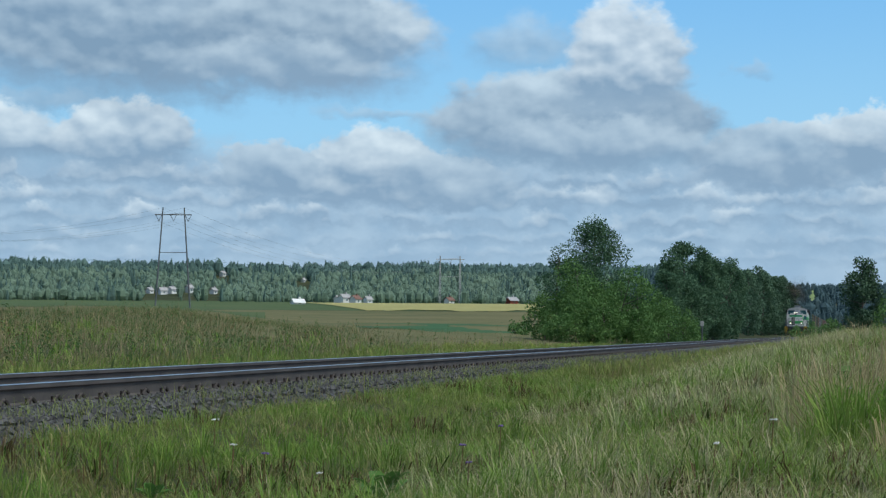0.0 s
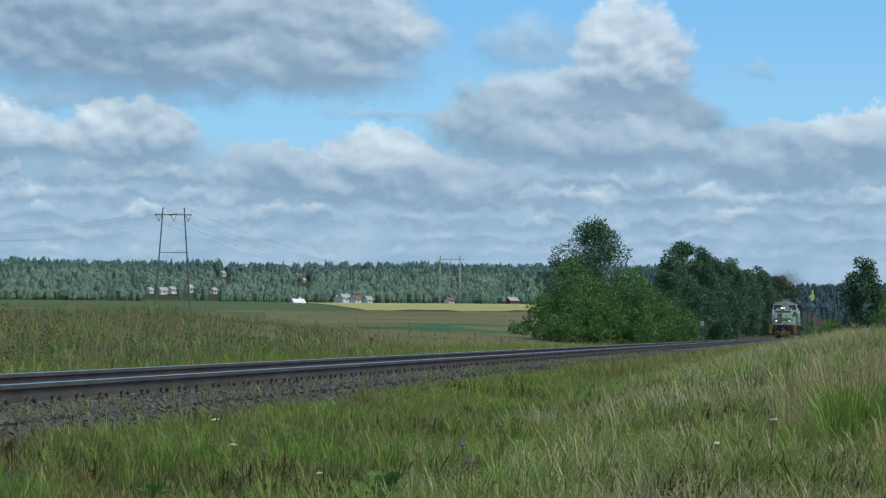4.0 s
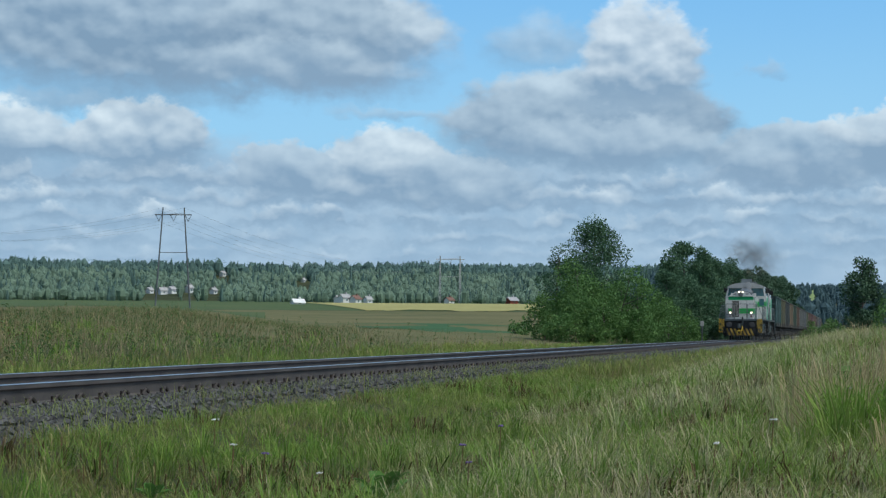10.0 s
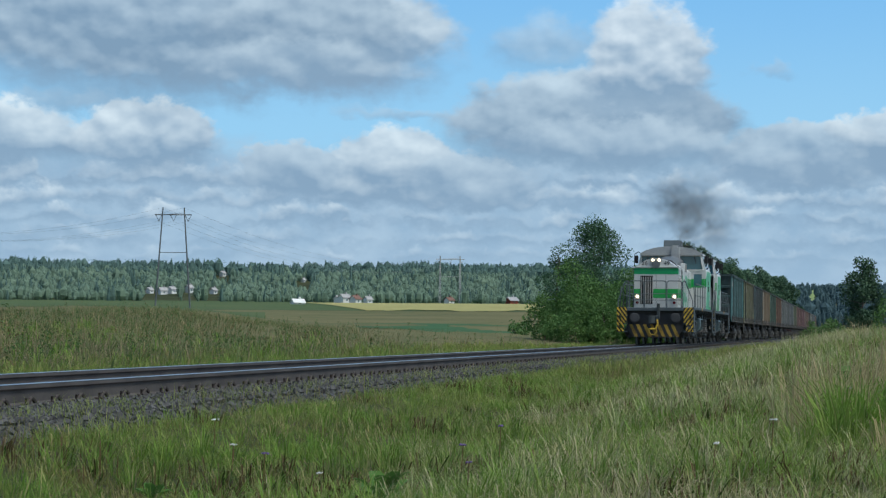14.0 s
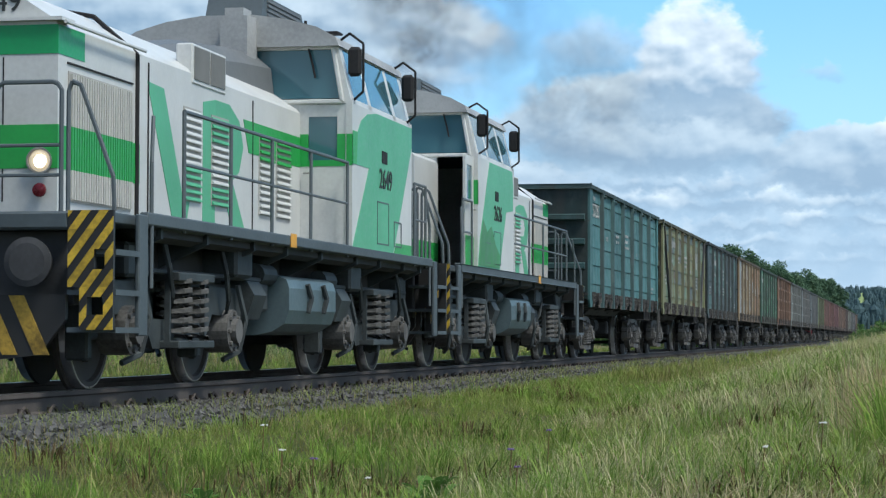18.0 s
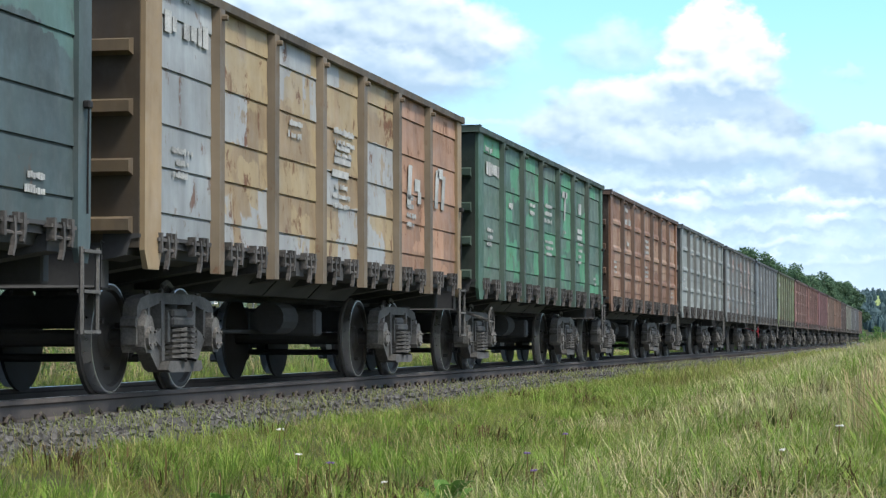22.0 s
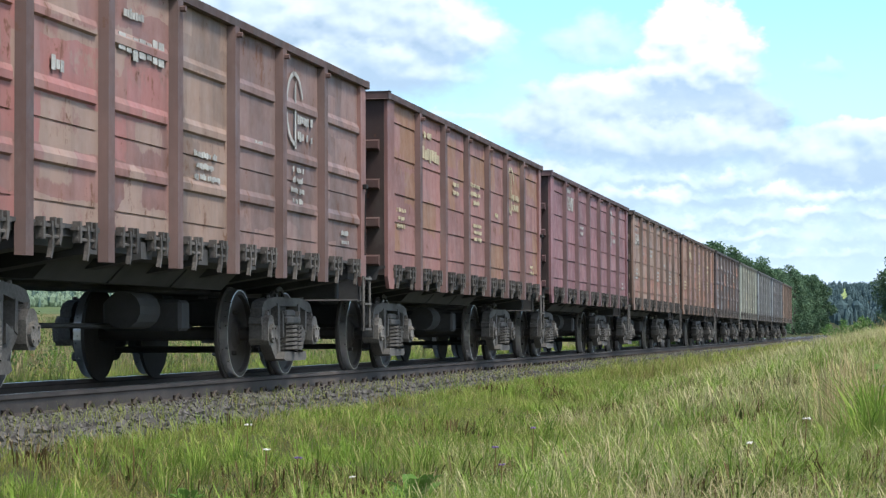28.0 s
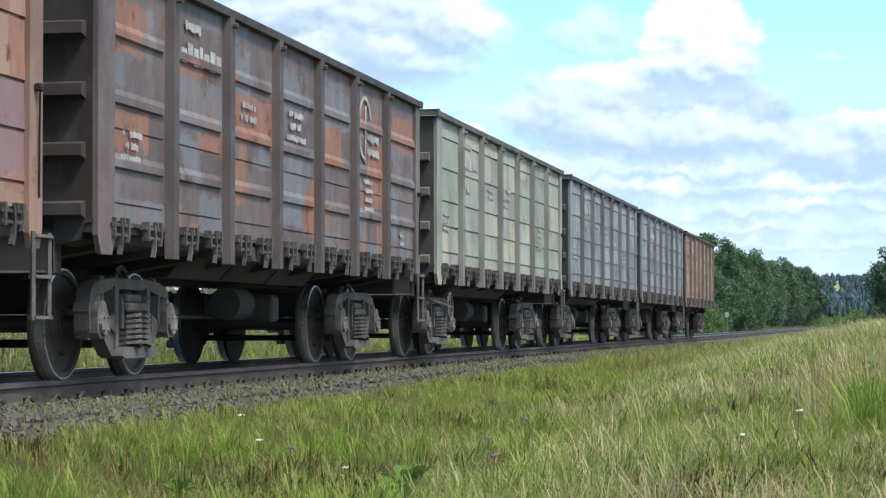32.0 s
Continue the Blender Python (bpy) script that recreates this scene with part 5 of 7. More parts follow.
    for i in range(6):
        bm = bmesh.new()
        box(bm, -0.60 + 0.09 * i, -0.565 + 0.09 * i, F - 0.03, F - 0.008, 1.60, 2.66)
        part("bar", bm, M_LOUVRE, nose)
    for x in (0.0, 0.38):
        bm = bmesh.new()
        box(bm, x, x + 0.012, F - 0.004, F, 1.55, 2.74)
        part("door_gap", bm, M_DARK, o)
    for x in (-0.74, 0.72):
        lamp(o, x, F, 1.88, 0.10, lit, -1)
        bm = bmesh.new()
        turned(bm, [(F - 0.03, 0.06), (F - 0.05, 0.055), (F - 0.06, 0.01)], 14, "y")
        bmesh.ops.translate(bm, verts=bm.verts, vec=(x, 0, 1.64))
        part("tail_lamp", bm, M_RED, o, "red tail lamp")
        lamp(o, x, L1, 1.78, 0.10, False, 1)
    for x in (-0.13, 0.11):
        lamp(o, x, F - 0.02, 3.32, 0.09, lit, -1)
    bm = bmesh.new()
    turned(bm, [(F - 0.02, 0.17), (F - 0.06, 0.17), (F - 0.07, 0.01)], 18, "y")
    bmesh.ops.translate(bm, verts=bm.verts, vec=(-0.01, 0, 3.16))
    part("horn_plate", bm, M_ROOF, o)
    for x, t in ((-0.45, number[:2]), (0.42, number[2:])):
        words("running_number", t, 0.24, M_TEXT, o, (x, F - 0.006, 3.19), (90, 0, 0))
        words("running_number", t, 0.22, M_TEXT, o, (-x, L1 + 0.006, 2.98), (90, 0, 180))
    # exhaust stack and roof forms on the hood
    bm = bmesh.new()
    rings = []
    for y, h in ((-2.3, 3.38), (-1.6, 3.48), (-0.8, 3.60), (0.2, 3.68), (C0, 3.74)):
        w = 0.46 + 0.10 * (y + 2.3) / 3.6
        rings.append([bm.verts.new(p) for p in ((-w, y, 3.12), (-w * 0.92, y, h - 0.22), (-w * 0.55, y, h - 0.04), (0, y, h), (w * 0.55, y, h - 0.04), (w * 0.92, y, h - 0.22), (w, y, 3.12))])
    for r0, r1 in zip(rings, rings[1:]):
        for i in range(6):
            bm.faces.new((r0[i], r0[i + 1], r1[i + 1], r1[i]))
    bm.faces.new(rings[0])
    bmesh.ops.recalc_face_normals(bm, faces=bm.faces)
    part("silencer_cover", bm, M_ROOF, o, "grey silencer cover")
    bm = bmesh.new()
    prism(bm, [(0.04, 0.85), (0.36, 0.85), (0.40, 1.05), (0.36, 1.26), (0.04, 1.26)], "z", 3.3, 4.08)
    prism(bm, [(0.08, 0.90), (0.30, 0.90), (0.30, 1.22), (0.08, 1.22)], "z", 4.08, 4.18)
    part("exhaust", bm, M_STACK, o, "pale grey exhaust stack")
    # cab
    lower, upper = DECK, 3.09
    wall = [(-CAB, lower), (-CAB, upper), (-1.30, 3.80), (-1.0, 3.93), (1.0, 3.93), (1.30, 3.80), (CAB, upper), (CAB, lower)]
    cab = empty_part("cab", o)
    for y0, y1, face in ((C0, C0 + 0.06, -1), (C1 - 0.06, C1, 1)):
        # the end wall, built round its windows and its door
        sgn = 1 if face < 0 else -1
        bm = bmesh.new()
        dx0, dx1 = sorted((sgn * 0.86, sgn * 1.40))
        for x0, x1, z0, z1 in ((-CAB, dx0, lower, 3.15), (dx0, dx1, 3.11, 3.15), (dx1, CAB, lower, 3.15)):
            box(bm, x0, x1, y0, y1, z0, z1)
        prism(bm, [(-CAB + 0.02, 3.15), (-1.36, 3.15), (-1.24, 3.76), (-0.24, 3.76), (-0.24, 3.15), (0.24, 3.15), (0.24, 3.76), (1.24, 3.76), (1.36, 3.15), (CAB - 0.02, 3.15), (1.30, 3.80), (1.0, 3.92), (-1.0, 3.92), (-1.30, 3.80)], "y", y0, y1)
        part("end_wall", bm, M_WHITE, cab)
        for q in (-1, 1):
            bm = bmesh.new()
            prism(bm, [(q * 0.24, 3.17), (q * 1.36, 3.17), (q * 1.25, 3.755), (q * 0.24, 3.755)], "y", y0 + 0.02, y0 + 0.04)
            part("windscreen", bm, M_GLASS, cab, "tinted windscreen")
            bm = bmesh.new()
            loop = [(q * 0.26, y0 - 0.008 if face < 0 else y1 + 0.008, 3.13), (q * 1.36, 0, 3.13), (q * 1.25, 0, 3.755), (q * 0.26, 0, 3.755)]
            loop = [(p[0], loop[0][1], p[2]) for p in loop]
            pipe(bm, loop + loop[:1], 0.028, 6)
            part("window_seal", bm, M_WHITE, cab)
            bm = bmesh.new()
            pipe(bm, [(q * 0.95, loop[0][1], 3.80), (q * 1.02, loop[0][1] + face * 0.03, 3.55), (q * 1.05, loop[0][1] + face * 0.03, 3.40)], 0.014, 5)
            part("wiper", bm, M_DARK, cab)
        plate_y = y0 - 0.004 if face < 0 else y1 + 0.004
        bm = bmesh.new()
        gx = (sgn * 0.84, -sgn * HOOD)
        box(bm, min(sgn * 1.41, sgn * CAB), max(sgn * 1.41, sgn * CAB), min(plate_y, y0), max(plate_y, y1), 2.40, 2.76)
        part("green_band", bm, M_GREEN, cab)
        # door
        d = empty_part("cab_door", cab)
        opened = door_open and face > 0
        hinge = sgn * 1.40
        bm = bmesh.new()
        lo, hi = (-0.54, 0.0) if sgn > 0 else (0.0, 0.54)
        for x0, x1, z0, z1 in ((lo, hi, 0.0, 1.0), (lo, lo + 0.1, 1.0, 1.50), (hi - 0.1, hi, 1.0, 1.50), (lo, hi, 1.50, 1.64)):
            box(bm, x0, x1, -0.02, 0.02, z0, z1)
        leaf = part("leaf", bm, M_WHITE, d)
        bm = bmesh.new()
        box(bm, lo + 0.1, hi - 0.1, -0.008, 0.008, 1.0, 1.50)
        part("pane", bm, M_GLASS, d)
        bm = bmesh.new()
        box(bm, lo + 0.005, hi - 0.005, -0.024, 0.024, 0.02 if opened else 0.93, 0.46 if opened else 1.0)
        if not opened:
            box(bm, lo + 0.002, lo + 0.1, -0.024, 0.024, 1.0, 1.30)
            box(bm, hi - 0.1, hi - 0.002, -0.024, 0.024, 1.0, 1.30)
        pieces("green_band", bm, M_GREEN, d)
        bm = bmesh.new()
        pipe(bm, [(lo + 0.06, face * 0.03, 0.85), (lo + 0.06, face * 0.07, 0.85), (lo + 0.16, face * 0.07, 0.85)], 0.012, 5)
        part("handle", bm, M_CHROME, d)
        d.location = (hinge, y0 + 0.03, DECK + 0.01)
        d.rotation_euler = (0, 0, radians(88 if sgn < 0 else -88) if opened else 0)
        if opened:
            d.location = (hinge, y1 + 0.01, DECK + 0.01)
    for s in (-1, 1):
        x = s * CAB
        bm = bmesh.new()
        prism(bm, [(C0 + 0.06, lower), (C1 - 0.06, lower), (C1 - 0.06, 3.11), (C0 + 0.06, 3.11)], "x", x - s * 0.05, x)
        part("side_wall", bm, M_WHITE, cab)

        def tilt(y, z):
            q = (z - upper) / (3.80 - upper)
            return (x - s * 0.18 * q, y, z)
        gaps = [(C0 + 0.16, C0 + 0.85), (C0 + 1.0, C0 + 2.15), (C0 + 2.3, C1 - 0.16)]
        bm = bmesh.new()
        cuts = [C0 + 0.06] + [v for g in gaps for v in g] + [C1 - 0.06]
        for a, c in zip(cuts[::2], cuts[1::2]):
            quad_slab(bm, [tilt(a, 3.11), tilt(c, 3.11), tilt(c, 3.80), tilt(a, 3.80)], s * -0.04)
        for z0, z1 in ((3.09, 3.17), (3.745, 3.80)):
            quad_slab(bm, [tilt(C0 + 0.06, z0), tilt(C1 - 0.06, z0), tilt(C1 - 0.06, z1), tilt(C0 + 0.06, z1)], s * -0.038)
        part("window_band", bm, M_WHITE, cab)
        for a, c in gaps:
            bm = bmesh.new()
            quad_slab(bm, [tilt(a, 3.17), tilt(c, 3.17), tilt(c, 3.745), tilt(a, 3.745)], s * -0.015)
            part("side_window", bm, M_GLASS, cab, "tinted side window")
        # painted areas and figures
        # outline from the hood-side corner to the far corner, the same on both sides
        def side(q):
            return C0 + q if s > 0 else C1 - q
        if s > 0:
            plate("painted_shape", [(side(q), z) for q, z in ((0.02, 1.47), (0.81, 2.42), (0.20, 2.42), (0.24, 2.80), (0.42, 2.95), (0.72, 3.05), (1.20, 3.10), (3.13, 3.10), (3.13, 2.85), (2.48, 1.95), (2.10, 1.47))], x, o, M_MINT, "large pale green painted shape")
            plate("painted_shape", [(side(q), z) for q, z in ((0.01, 2.42), (0.20, 2.42), (0.24, 2.80), (0.01, 2.80))], x, o, M_GREEN, "dark green end of the band")
            plate("painted_shape", [(side(q), z) for q, z in ((2.15, 1.47), (3.13, 1.47), (3.13, 1.60), (2.25, 1.60))], x, o, M_GREEN, "green strip along the sill")
        else:
            plate("painted_shape", [(side(q), z) for q, z in ((0.02, 1.47), (0.21, 1.95), (0.87, 2.96), (0.95, 3.09), (2.95, 3.09), (3.05, 2.85), (3.05, 2.46), (2.42, 2.41), (1.83, 1.47))], x, o, M_MINT, "large pale green painted shape")
            plate("painted_shape", [(side(q), z) for q, z in ((0.05, 1.50), (0.22, 1.93), (0.42, 2.20), (0.75, 2.02), (1.10, 2.12), (1.45, 1.85), (1.84, 1.70), (1.78, 1.50))], x + s * 0.005, o, M_GRASSY, "darker green brushed lower paint")
        mid = (C0 + C1) / 2
        words("running_number", number, 0.34, M_TEXT, o, (x + s * 0.012, mid + 0.08 * s, 2.33), (90, 0, 90 * s))
        bm = bmesh.new()
        box(bm, min(x, x + s * 0.012), max(x, x + s * 0.012), mid - 0.12, mid + 0.16, 2.53, 2.68)
        part("emblem_plate", bm, M_DARK, o, "small dark plate")
        for a, c, z0, z1 in ((mid - 0.35, mid + 0.25, 1.55, 2.05), (mid + 0.55, mid + 0.95, 1.55, 1.85)):
            bm = bmesh.new()
            for y0, y1, za, zb in ((a, c, z0, z0 + 0.015), (a, c, z1, z1 + 0.015), (a, a + 0.015, z0, z1), (c, c + 0.015, z0, z1)):
                box(bm, min(x, x + s * 0.010), max(x, x + s * 0.010), y0, y1, za, zb)
            part("hatch_outline", bm, M_RAILING, o)
        # mirrors
        for y in (C0 + 0.15, C1 - 0.2):
            bm = bmesh.new()
            pipe(bm, [(s * 1.28, y, 3.84), (s * 1.42, y - 0.05, 3.92), (s * 1.58, y - 0.05, 3.80), (s * 1.58, y - 0.05, 3.25), (s * 1.46, y, 3.16)], 0.016, 5)
            mm = part("mirror_arm", bm, M_DARK, o)
            bm = bmesh.new()
            box(bm, s * 1.49 - 0.08, s * 1.49 + 0.08, y - 0.12, y - 0.04, 3.42, 3.76, 0.035)
            part("mirror", bm, M_DARK, mm, "black wing mirror")
        # brackets and spring gear below the deck
        for y in (-5.2, -3.9, -2.4, -1.2, 0.2, 1.8, 3.0, 4.3, 5.3):
            bm = bmesh.new()
            prism(bm, [(s * 0.6, 1.37), (s * 1.42, 1.37), (s * 1.42, 1.28), (s * 0.7, 0.95)], "y", y - 0.03, y + 0.03)
            part("bracket", bm, M_GEAR, o)
    bm = bmesh.new()
    prism(bm, [(-1.34, 3.76), (-1.30, 3.86), (-1.08, 3.98), (-0.72, 4.08), (-0.3, 4.14), (0.3, 4.14), (0.72, 4.08), (1.08, 3.98), (1.30, 3.86), (1.34, 3.76)], "y", C0 - 0.10, C1 + 0.10)
    part("roof", bm, M_STACK, cab, "pale grey curved cab roof")
    bm = bmesh.new()
    prism(bm, [(C0 + 0.15, 4.08), (C0 + 0.32, 4.42), (C0 + 1.95, 4.42), (C0 + 2.2, 4.08)], "x", -0.34, 0.34)
    vent = part("roof_box", bm, M_DECK, cab, "dark grey roof ventilation box")
    for s in (-1, 1):
        for i in range(5):
            bm = bmesh.new()
            box(bm, *sorted((s * 0.34, s * 0.36)), C0 + 0.42, C0 + 1.85, 4.14 + 0.055 * i, 4.17 + 0.055 * i)
            part("vent_slat", bm, M_ROOF, vent)
    bm = bmesh.new()
    box(bm, -0.15, 0.75, C0 + 2.2, C0 + 2.45, 4.22, 4.25, 0.01)
    tube(bm, (0.3, C0 + 2.3, 4.1), (0.3, C0 + 2.3, 4.40), 0.02, 6)
    part("antenna", bm, M_DARK, cab)
    bm = bmesh.new()
    box(bm, -CAB + 0.06, CAB - 0.06, C0 + 0.07, C1 - 0.07, DECK, DECK + 0.05)
    box(bm, -0.5, 0.5, C0 + 1.1, C0 + 1.9, DECK, 2.6, 0.03)
    part("cab_inside", bm, M_DARK, cab)
    # railings round the walkways
    def rail_run(points, posts):
        bm = bmesh.new()
        pipe(bm, points, 0.019, 6)
        low = [(p[0], p[1], DECK + (p[2] - DECK) * 0.52) for p in points]
        pipe(bm, low, 0.015, 6)
        for x, y, z in posts:
            tube(bm, (x, y, DECK - 0.1), (x, y, z), 0.019, 6)
        pieces("railing", bm, M_RAILING, o, "grey tubular railing")

    for s in (-1, 1):
        xs = s * 1.45
        rail_run([(xs, -4.7, 2.42), (xs, 1.2, 2.42)], [(xs, y, 2.42) for y in (-4.7, -3.3, -1.9, -0.4, 1.2)])
        rail_run([(xs, 4.75, 2.42), (xs, 5.45, 2.42)], [(xs, 4.75, 2.42), (xs, 5.45, 2.42)])
        for e in (-1, 1):
            ye = e * 6.52
            a0, a1 = sorted((s * 0.46, s * 1.02))
            rounded_rail(o, ye, a0, a1)
            bm = bmesh.new()
            pipe(bm, [(s * 1.08, ye, DECK), (s * 1.08, ye, 2.42), (s * 1.11, ye, 2.49), (s * 1.18, ye, 2.46), (s * 1.46, ye, 1.72), (s * 1.47, ye, DECK)], 0.019, 6)
            pipe(bm, [(s * 1.47, e * 5.62, DECK - 0.6), (s * 1.47, e * 5.62, 1.9), (s * 1.44, e * 5.5, 2.3)], 0.019, 6)
            pieces("step_railing", bm, M_RAILING, o)
    for e in (-1, 1):
        ye = e * 6.52
        rounded_rail(o, ye, -0.42, 0.42)
    # fuel tank, air tanks
    bm = bmesh.new()
    prism(bm, [(-1.26, 1.08), (-1.35, 1.04), (-1.38, 0.95), (-1.38, 0.72), (-1.33, 0.58), (-1.2, 0.50), (-1.0, 0.46), (1.0, 0.46), (1.2, 0.50), (1.33, 0.58), (1.38, 0.72), (1.38, 0.95), (1.35, 1.04), (1.26, 1.08)], "y", -1.0, 0.95)
    tank = part("fuel_tank", bm, M_TANK, o, "blue-grey fuel tank")
    for s in (-1, 1):
        for y in (-0.3, 0.35):
            bm = bmesh.new()
            pipe(bm, [(s * 1.39, y, 1.0), (s * 1.42, y + 0.06, 0.85), (s * 1.39, y + 0.02, 0.70)], 0.03, 6)
            part("filler", bm, M_GEAR, tank)
        bm = bmesh.new()
        prism(bm, [(s * 1.22, 1.0), (s * 1.30, 0.86), (s * 1.22, 0.62), (s * 0.9, 0.60), (s * 0.9, 1.0)], "y", -2.0, -1.55)
        part("sand_box", bm, M_GEAR, o)
        bm = bmesh.new()
        prism(bm, [(s * 1.22, 1.0), (s * 1.30, 0.86), (s * 1.22, 0.62), (s * 0.9, 0.60), (s * 0.9, 1.0)], "y", 1.55, 2.0)
        part("sand_box", bm, M_GEAR, o)
        bm = bmesh.new()
        tube(bm, (s * 1.15, -1.5, 1.08), (s * 1.15, -1.0, 1.08), 0.11, 12)
        tube(bm, (s * 1.15, 1.0, 1.08), (s * 1.15, 1.5, 1.08), 0.11, 12)
        pipe(bm, [(s * 1.2, -5.3, 1.02), (s * 1.2, 5.3, 1.02)], 0.025, 6)
        pieces("air_pipe", bm, M_GEAR, o)
    # bogies
    for c in (-3.95, 3.5):
        bo = empty_part("bogie", o)
        bo.location = (0, c, 0)
        for s in (-1, 1):
            x0, x1 = sorted((s * 1.02, s * 1.16))
            bm = bmesh.new()
            prism(bm, [(-2.0, 0.80), (-1.9, 0.92), (-0.9, 0.92), (-0.7, 0.60), (0.7, 0.60), (0.9, 0.92), (1.9, 0.92), (2.0, 0.80), (1.95, 0.62), (1.0, 0.66), (0.72, 0.34), (-0.72, 0.34), (-1.0, 0.66), (-1.95, 0.62)], "x", x0, x1)
            box(bm, min(s * 0.90, s * 1.0), max(s * 0.90, s * 1.0), -2.05, 2.05, 0.42, 0.98, 0.02)
            part("bogie_frame", bm, M_GEAR, bo)
            for q in (-1.45, 1.45):
                bm = bmesh.new()
                tube(bm, (s * 0.98, q, 0.50), (s * 1.24, q, 0.50), 0.21, 16)
                tube(bm, (s * 1.24, q, 0.50), (s * 1.30, q, 0.50), 0.12, 12)
                for i in range(8):
                    a = i * math.pi / 4
                    tube(bm, (s * 1.23, q + 0.17 * math.cos(a), 0.5 + 0.17 * math.sin(a)), (s * 1.265, q + 0.17 * math.cos(a), 0.5 + 0.17 * math.sin(a)), 0.025, 6)
                part("axle_box", bm, M_CASTING, bo)
                bm = bmesh.new()
                pipe(bm, [(s * 1.2, q + 0.25, 0.95), (s * 1.26, q + 0.34, 0.6), (s * 1.2, q + 0.30, 0.3), (s * 1.1, q + 0.1, 0.22)], 0.03, 6)
                box(bm, min(s * 0.9, s * 1.1), max(s * 0.9, s * 1.1), q - 0.72, q - 0.60, 0.25, 0.80, 0.02)
                pieces("brake_rigging", bm, M_GEAR, bo)
            bm = bmesh.new()
            box(bm, min(s * 1.0, s * 1.34), max(s * 1.0, s * 1.34), -0.52, 0.52, 0.34, 0.41, 0.01)
            box(bm, min(s * 1.0, s * 1.34), max(s * 1.0, s * 1.34), -0.52, 0.52, 0.94, 1.02, 0.01)
            for q in (-0.52, 0.49):
                box(bm, min(s * 1.20, s * 1.25), max(s * 1.20, s * 1.25), q, q + 0.03, 0.40, 0.96)
            part("spring_seat", bm, M_GEAR, bo)
            for q in (-0.24, 0.24):
                ob = link_mesh("coil_spring", BIG_COIL, None, bo, "large coil spring")
                ob.location = (s * 1.20, q, 0.43)
        bm = bmesh.new()
        box(bm, -1.0, 1.0, -0.3, 0.3, 0.45, 0.90, 0.05)
        box(bm, -0.45, 0.45, -1.6, 1.6, 0.35, 0.75, 0.08)
        part("gear_case", bm, M_BLACK, bo)
        for q in (-1.45, 1.45):
            wheelset(bo, 0, q, 0.50)
    for s in (-1, 1):
        for y, y2, z, z2, d in ((-5.5, -4.9, 0.95, 1.25, 1.22), (-2.6, -2.05, 1.02, 1.30, 1.30), (2.05, 2.6, 0.98, 1.28, 1.28), (4.9, 5.4, 0.92, 1.22, 1.2), (-1.5, -1.15, 0.7, 1.0, 1.2)):
            bm = bmesh.new()
            box(bm, min(s * 0.9, s * d), max(s * 0.9, s * d), y, y2, z, z2, 0.03)
            part("equipment_box", bm, M_GEAR, o)
        for y in (-4.6, -2.9, 2.5, 4.6):
            bm = bmesh.new()
            swept(bm, [(s * 1.22, y, 1.34), (s * 1.27, y + 0.06, 1.05), (s * 1.25, y + 0.2, 0.8), (s * 1.18, y + 0.32, 0.62), (s * 1.1, y + 0.5, 0.55)], 0.028, 6)
            part("brake_hose", bm, M_GEAR, o)
    bm = bmesh.new()
    for s in (-1, 1):
        box(bm, min(s * 1.495, s * 1.50), max(s * 1.495, s * 1.50), -1.36, -1.14, 1.36, 1.50)
    pieces("yellow_tag", bm, M_ORANGE, o, "small yellow tag on the sill")
    tagged(o, "green and white diesel locomotive, number " + number + (", cab door open" if door_open else ", headlamps lit"), "locomotive", "locomotives of the train")
    return o


def empty_part(name, parent):
    e = empty(name)
    e.parent = parent
    return e


def quad_slab(bm, quad, dx):
    """A thin slab: four corners pushed sideways by dx."""
    A = [bm.verts.new(p) for p in quad]
    B = [bm.verts.new((p[0] + dx, p[1], p[2])) for p in quad]
    faces = [bm.faces.new(A), bm.faces.new(list(reversed(B)))]
    faces += [bm.faces.new((A[(i + 1) % 4], A[i], B[i], B[(i + 1) % 4])) for i in range(4)]
    bmesh.ops.recalc_face_normals(bm, faces=faces)


LOCO_1, LOCO_2 = loco("2649", True, False), loco("2626", False, True)
OPEN_WAGONS = train_wagons()


# ---- trees, woods, pylons, houses ----
def at_bearing(deg, d):
    """A place d metres from the camera's stand, deg degrees to the left of the line."""
    a = radians(deg)
    x, y = EYE.x - d * math.sin(a), d * math.cos(a)
    return x, y, float(terrain(x, y))


def leaf_cloud(rng, centres, radii, per, size, droop=0.3):
    """Small bent leaf blades (two triangles each) scattered through lumpy clumps."""
    V, F = [], []
    for c, r in zip(centres, radii):
        n = max(8, int(per * r * r))
        d = rng.normal(size=(n, 3))
        d /= np.linalg.norm(d, axis=1)[:, None]
        q = r * (0.45 + 0.55 * rng.random(n) ** 0.5) * rng.uniform(0.8, 1.2, n)
        V.append(np.asarray(c) + d * q[:, None] * np.array([1, 1, 0.85]))
    P = np.concatenate(V)
    n = len(P)
    a = rng.normal(size=(n, 3))
    a[:, 2] -= droop
    a /= np.linalg.norm(a, axis=1)[:, None]
    b = np.cross(a, rng.normal(size=(n, 3)))
    b /= np.linalg.norm(b, axis=1)[:, None]
    s = size * rng.uniform(0.6, 1.4, (n, 1))
    verts = np.stack([P - a * s, P + b * s * 0.55, P + a * s, P - b * s * 0.55], 1).reshape(-1, 3)
    faces = np.arange(4 * n).reshape(n, 4)
    return verts, faces


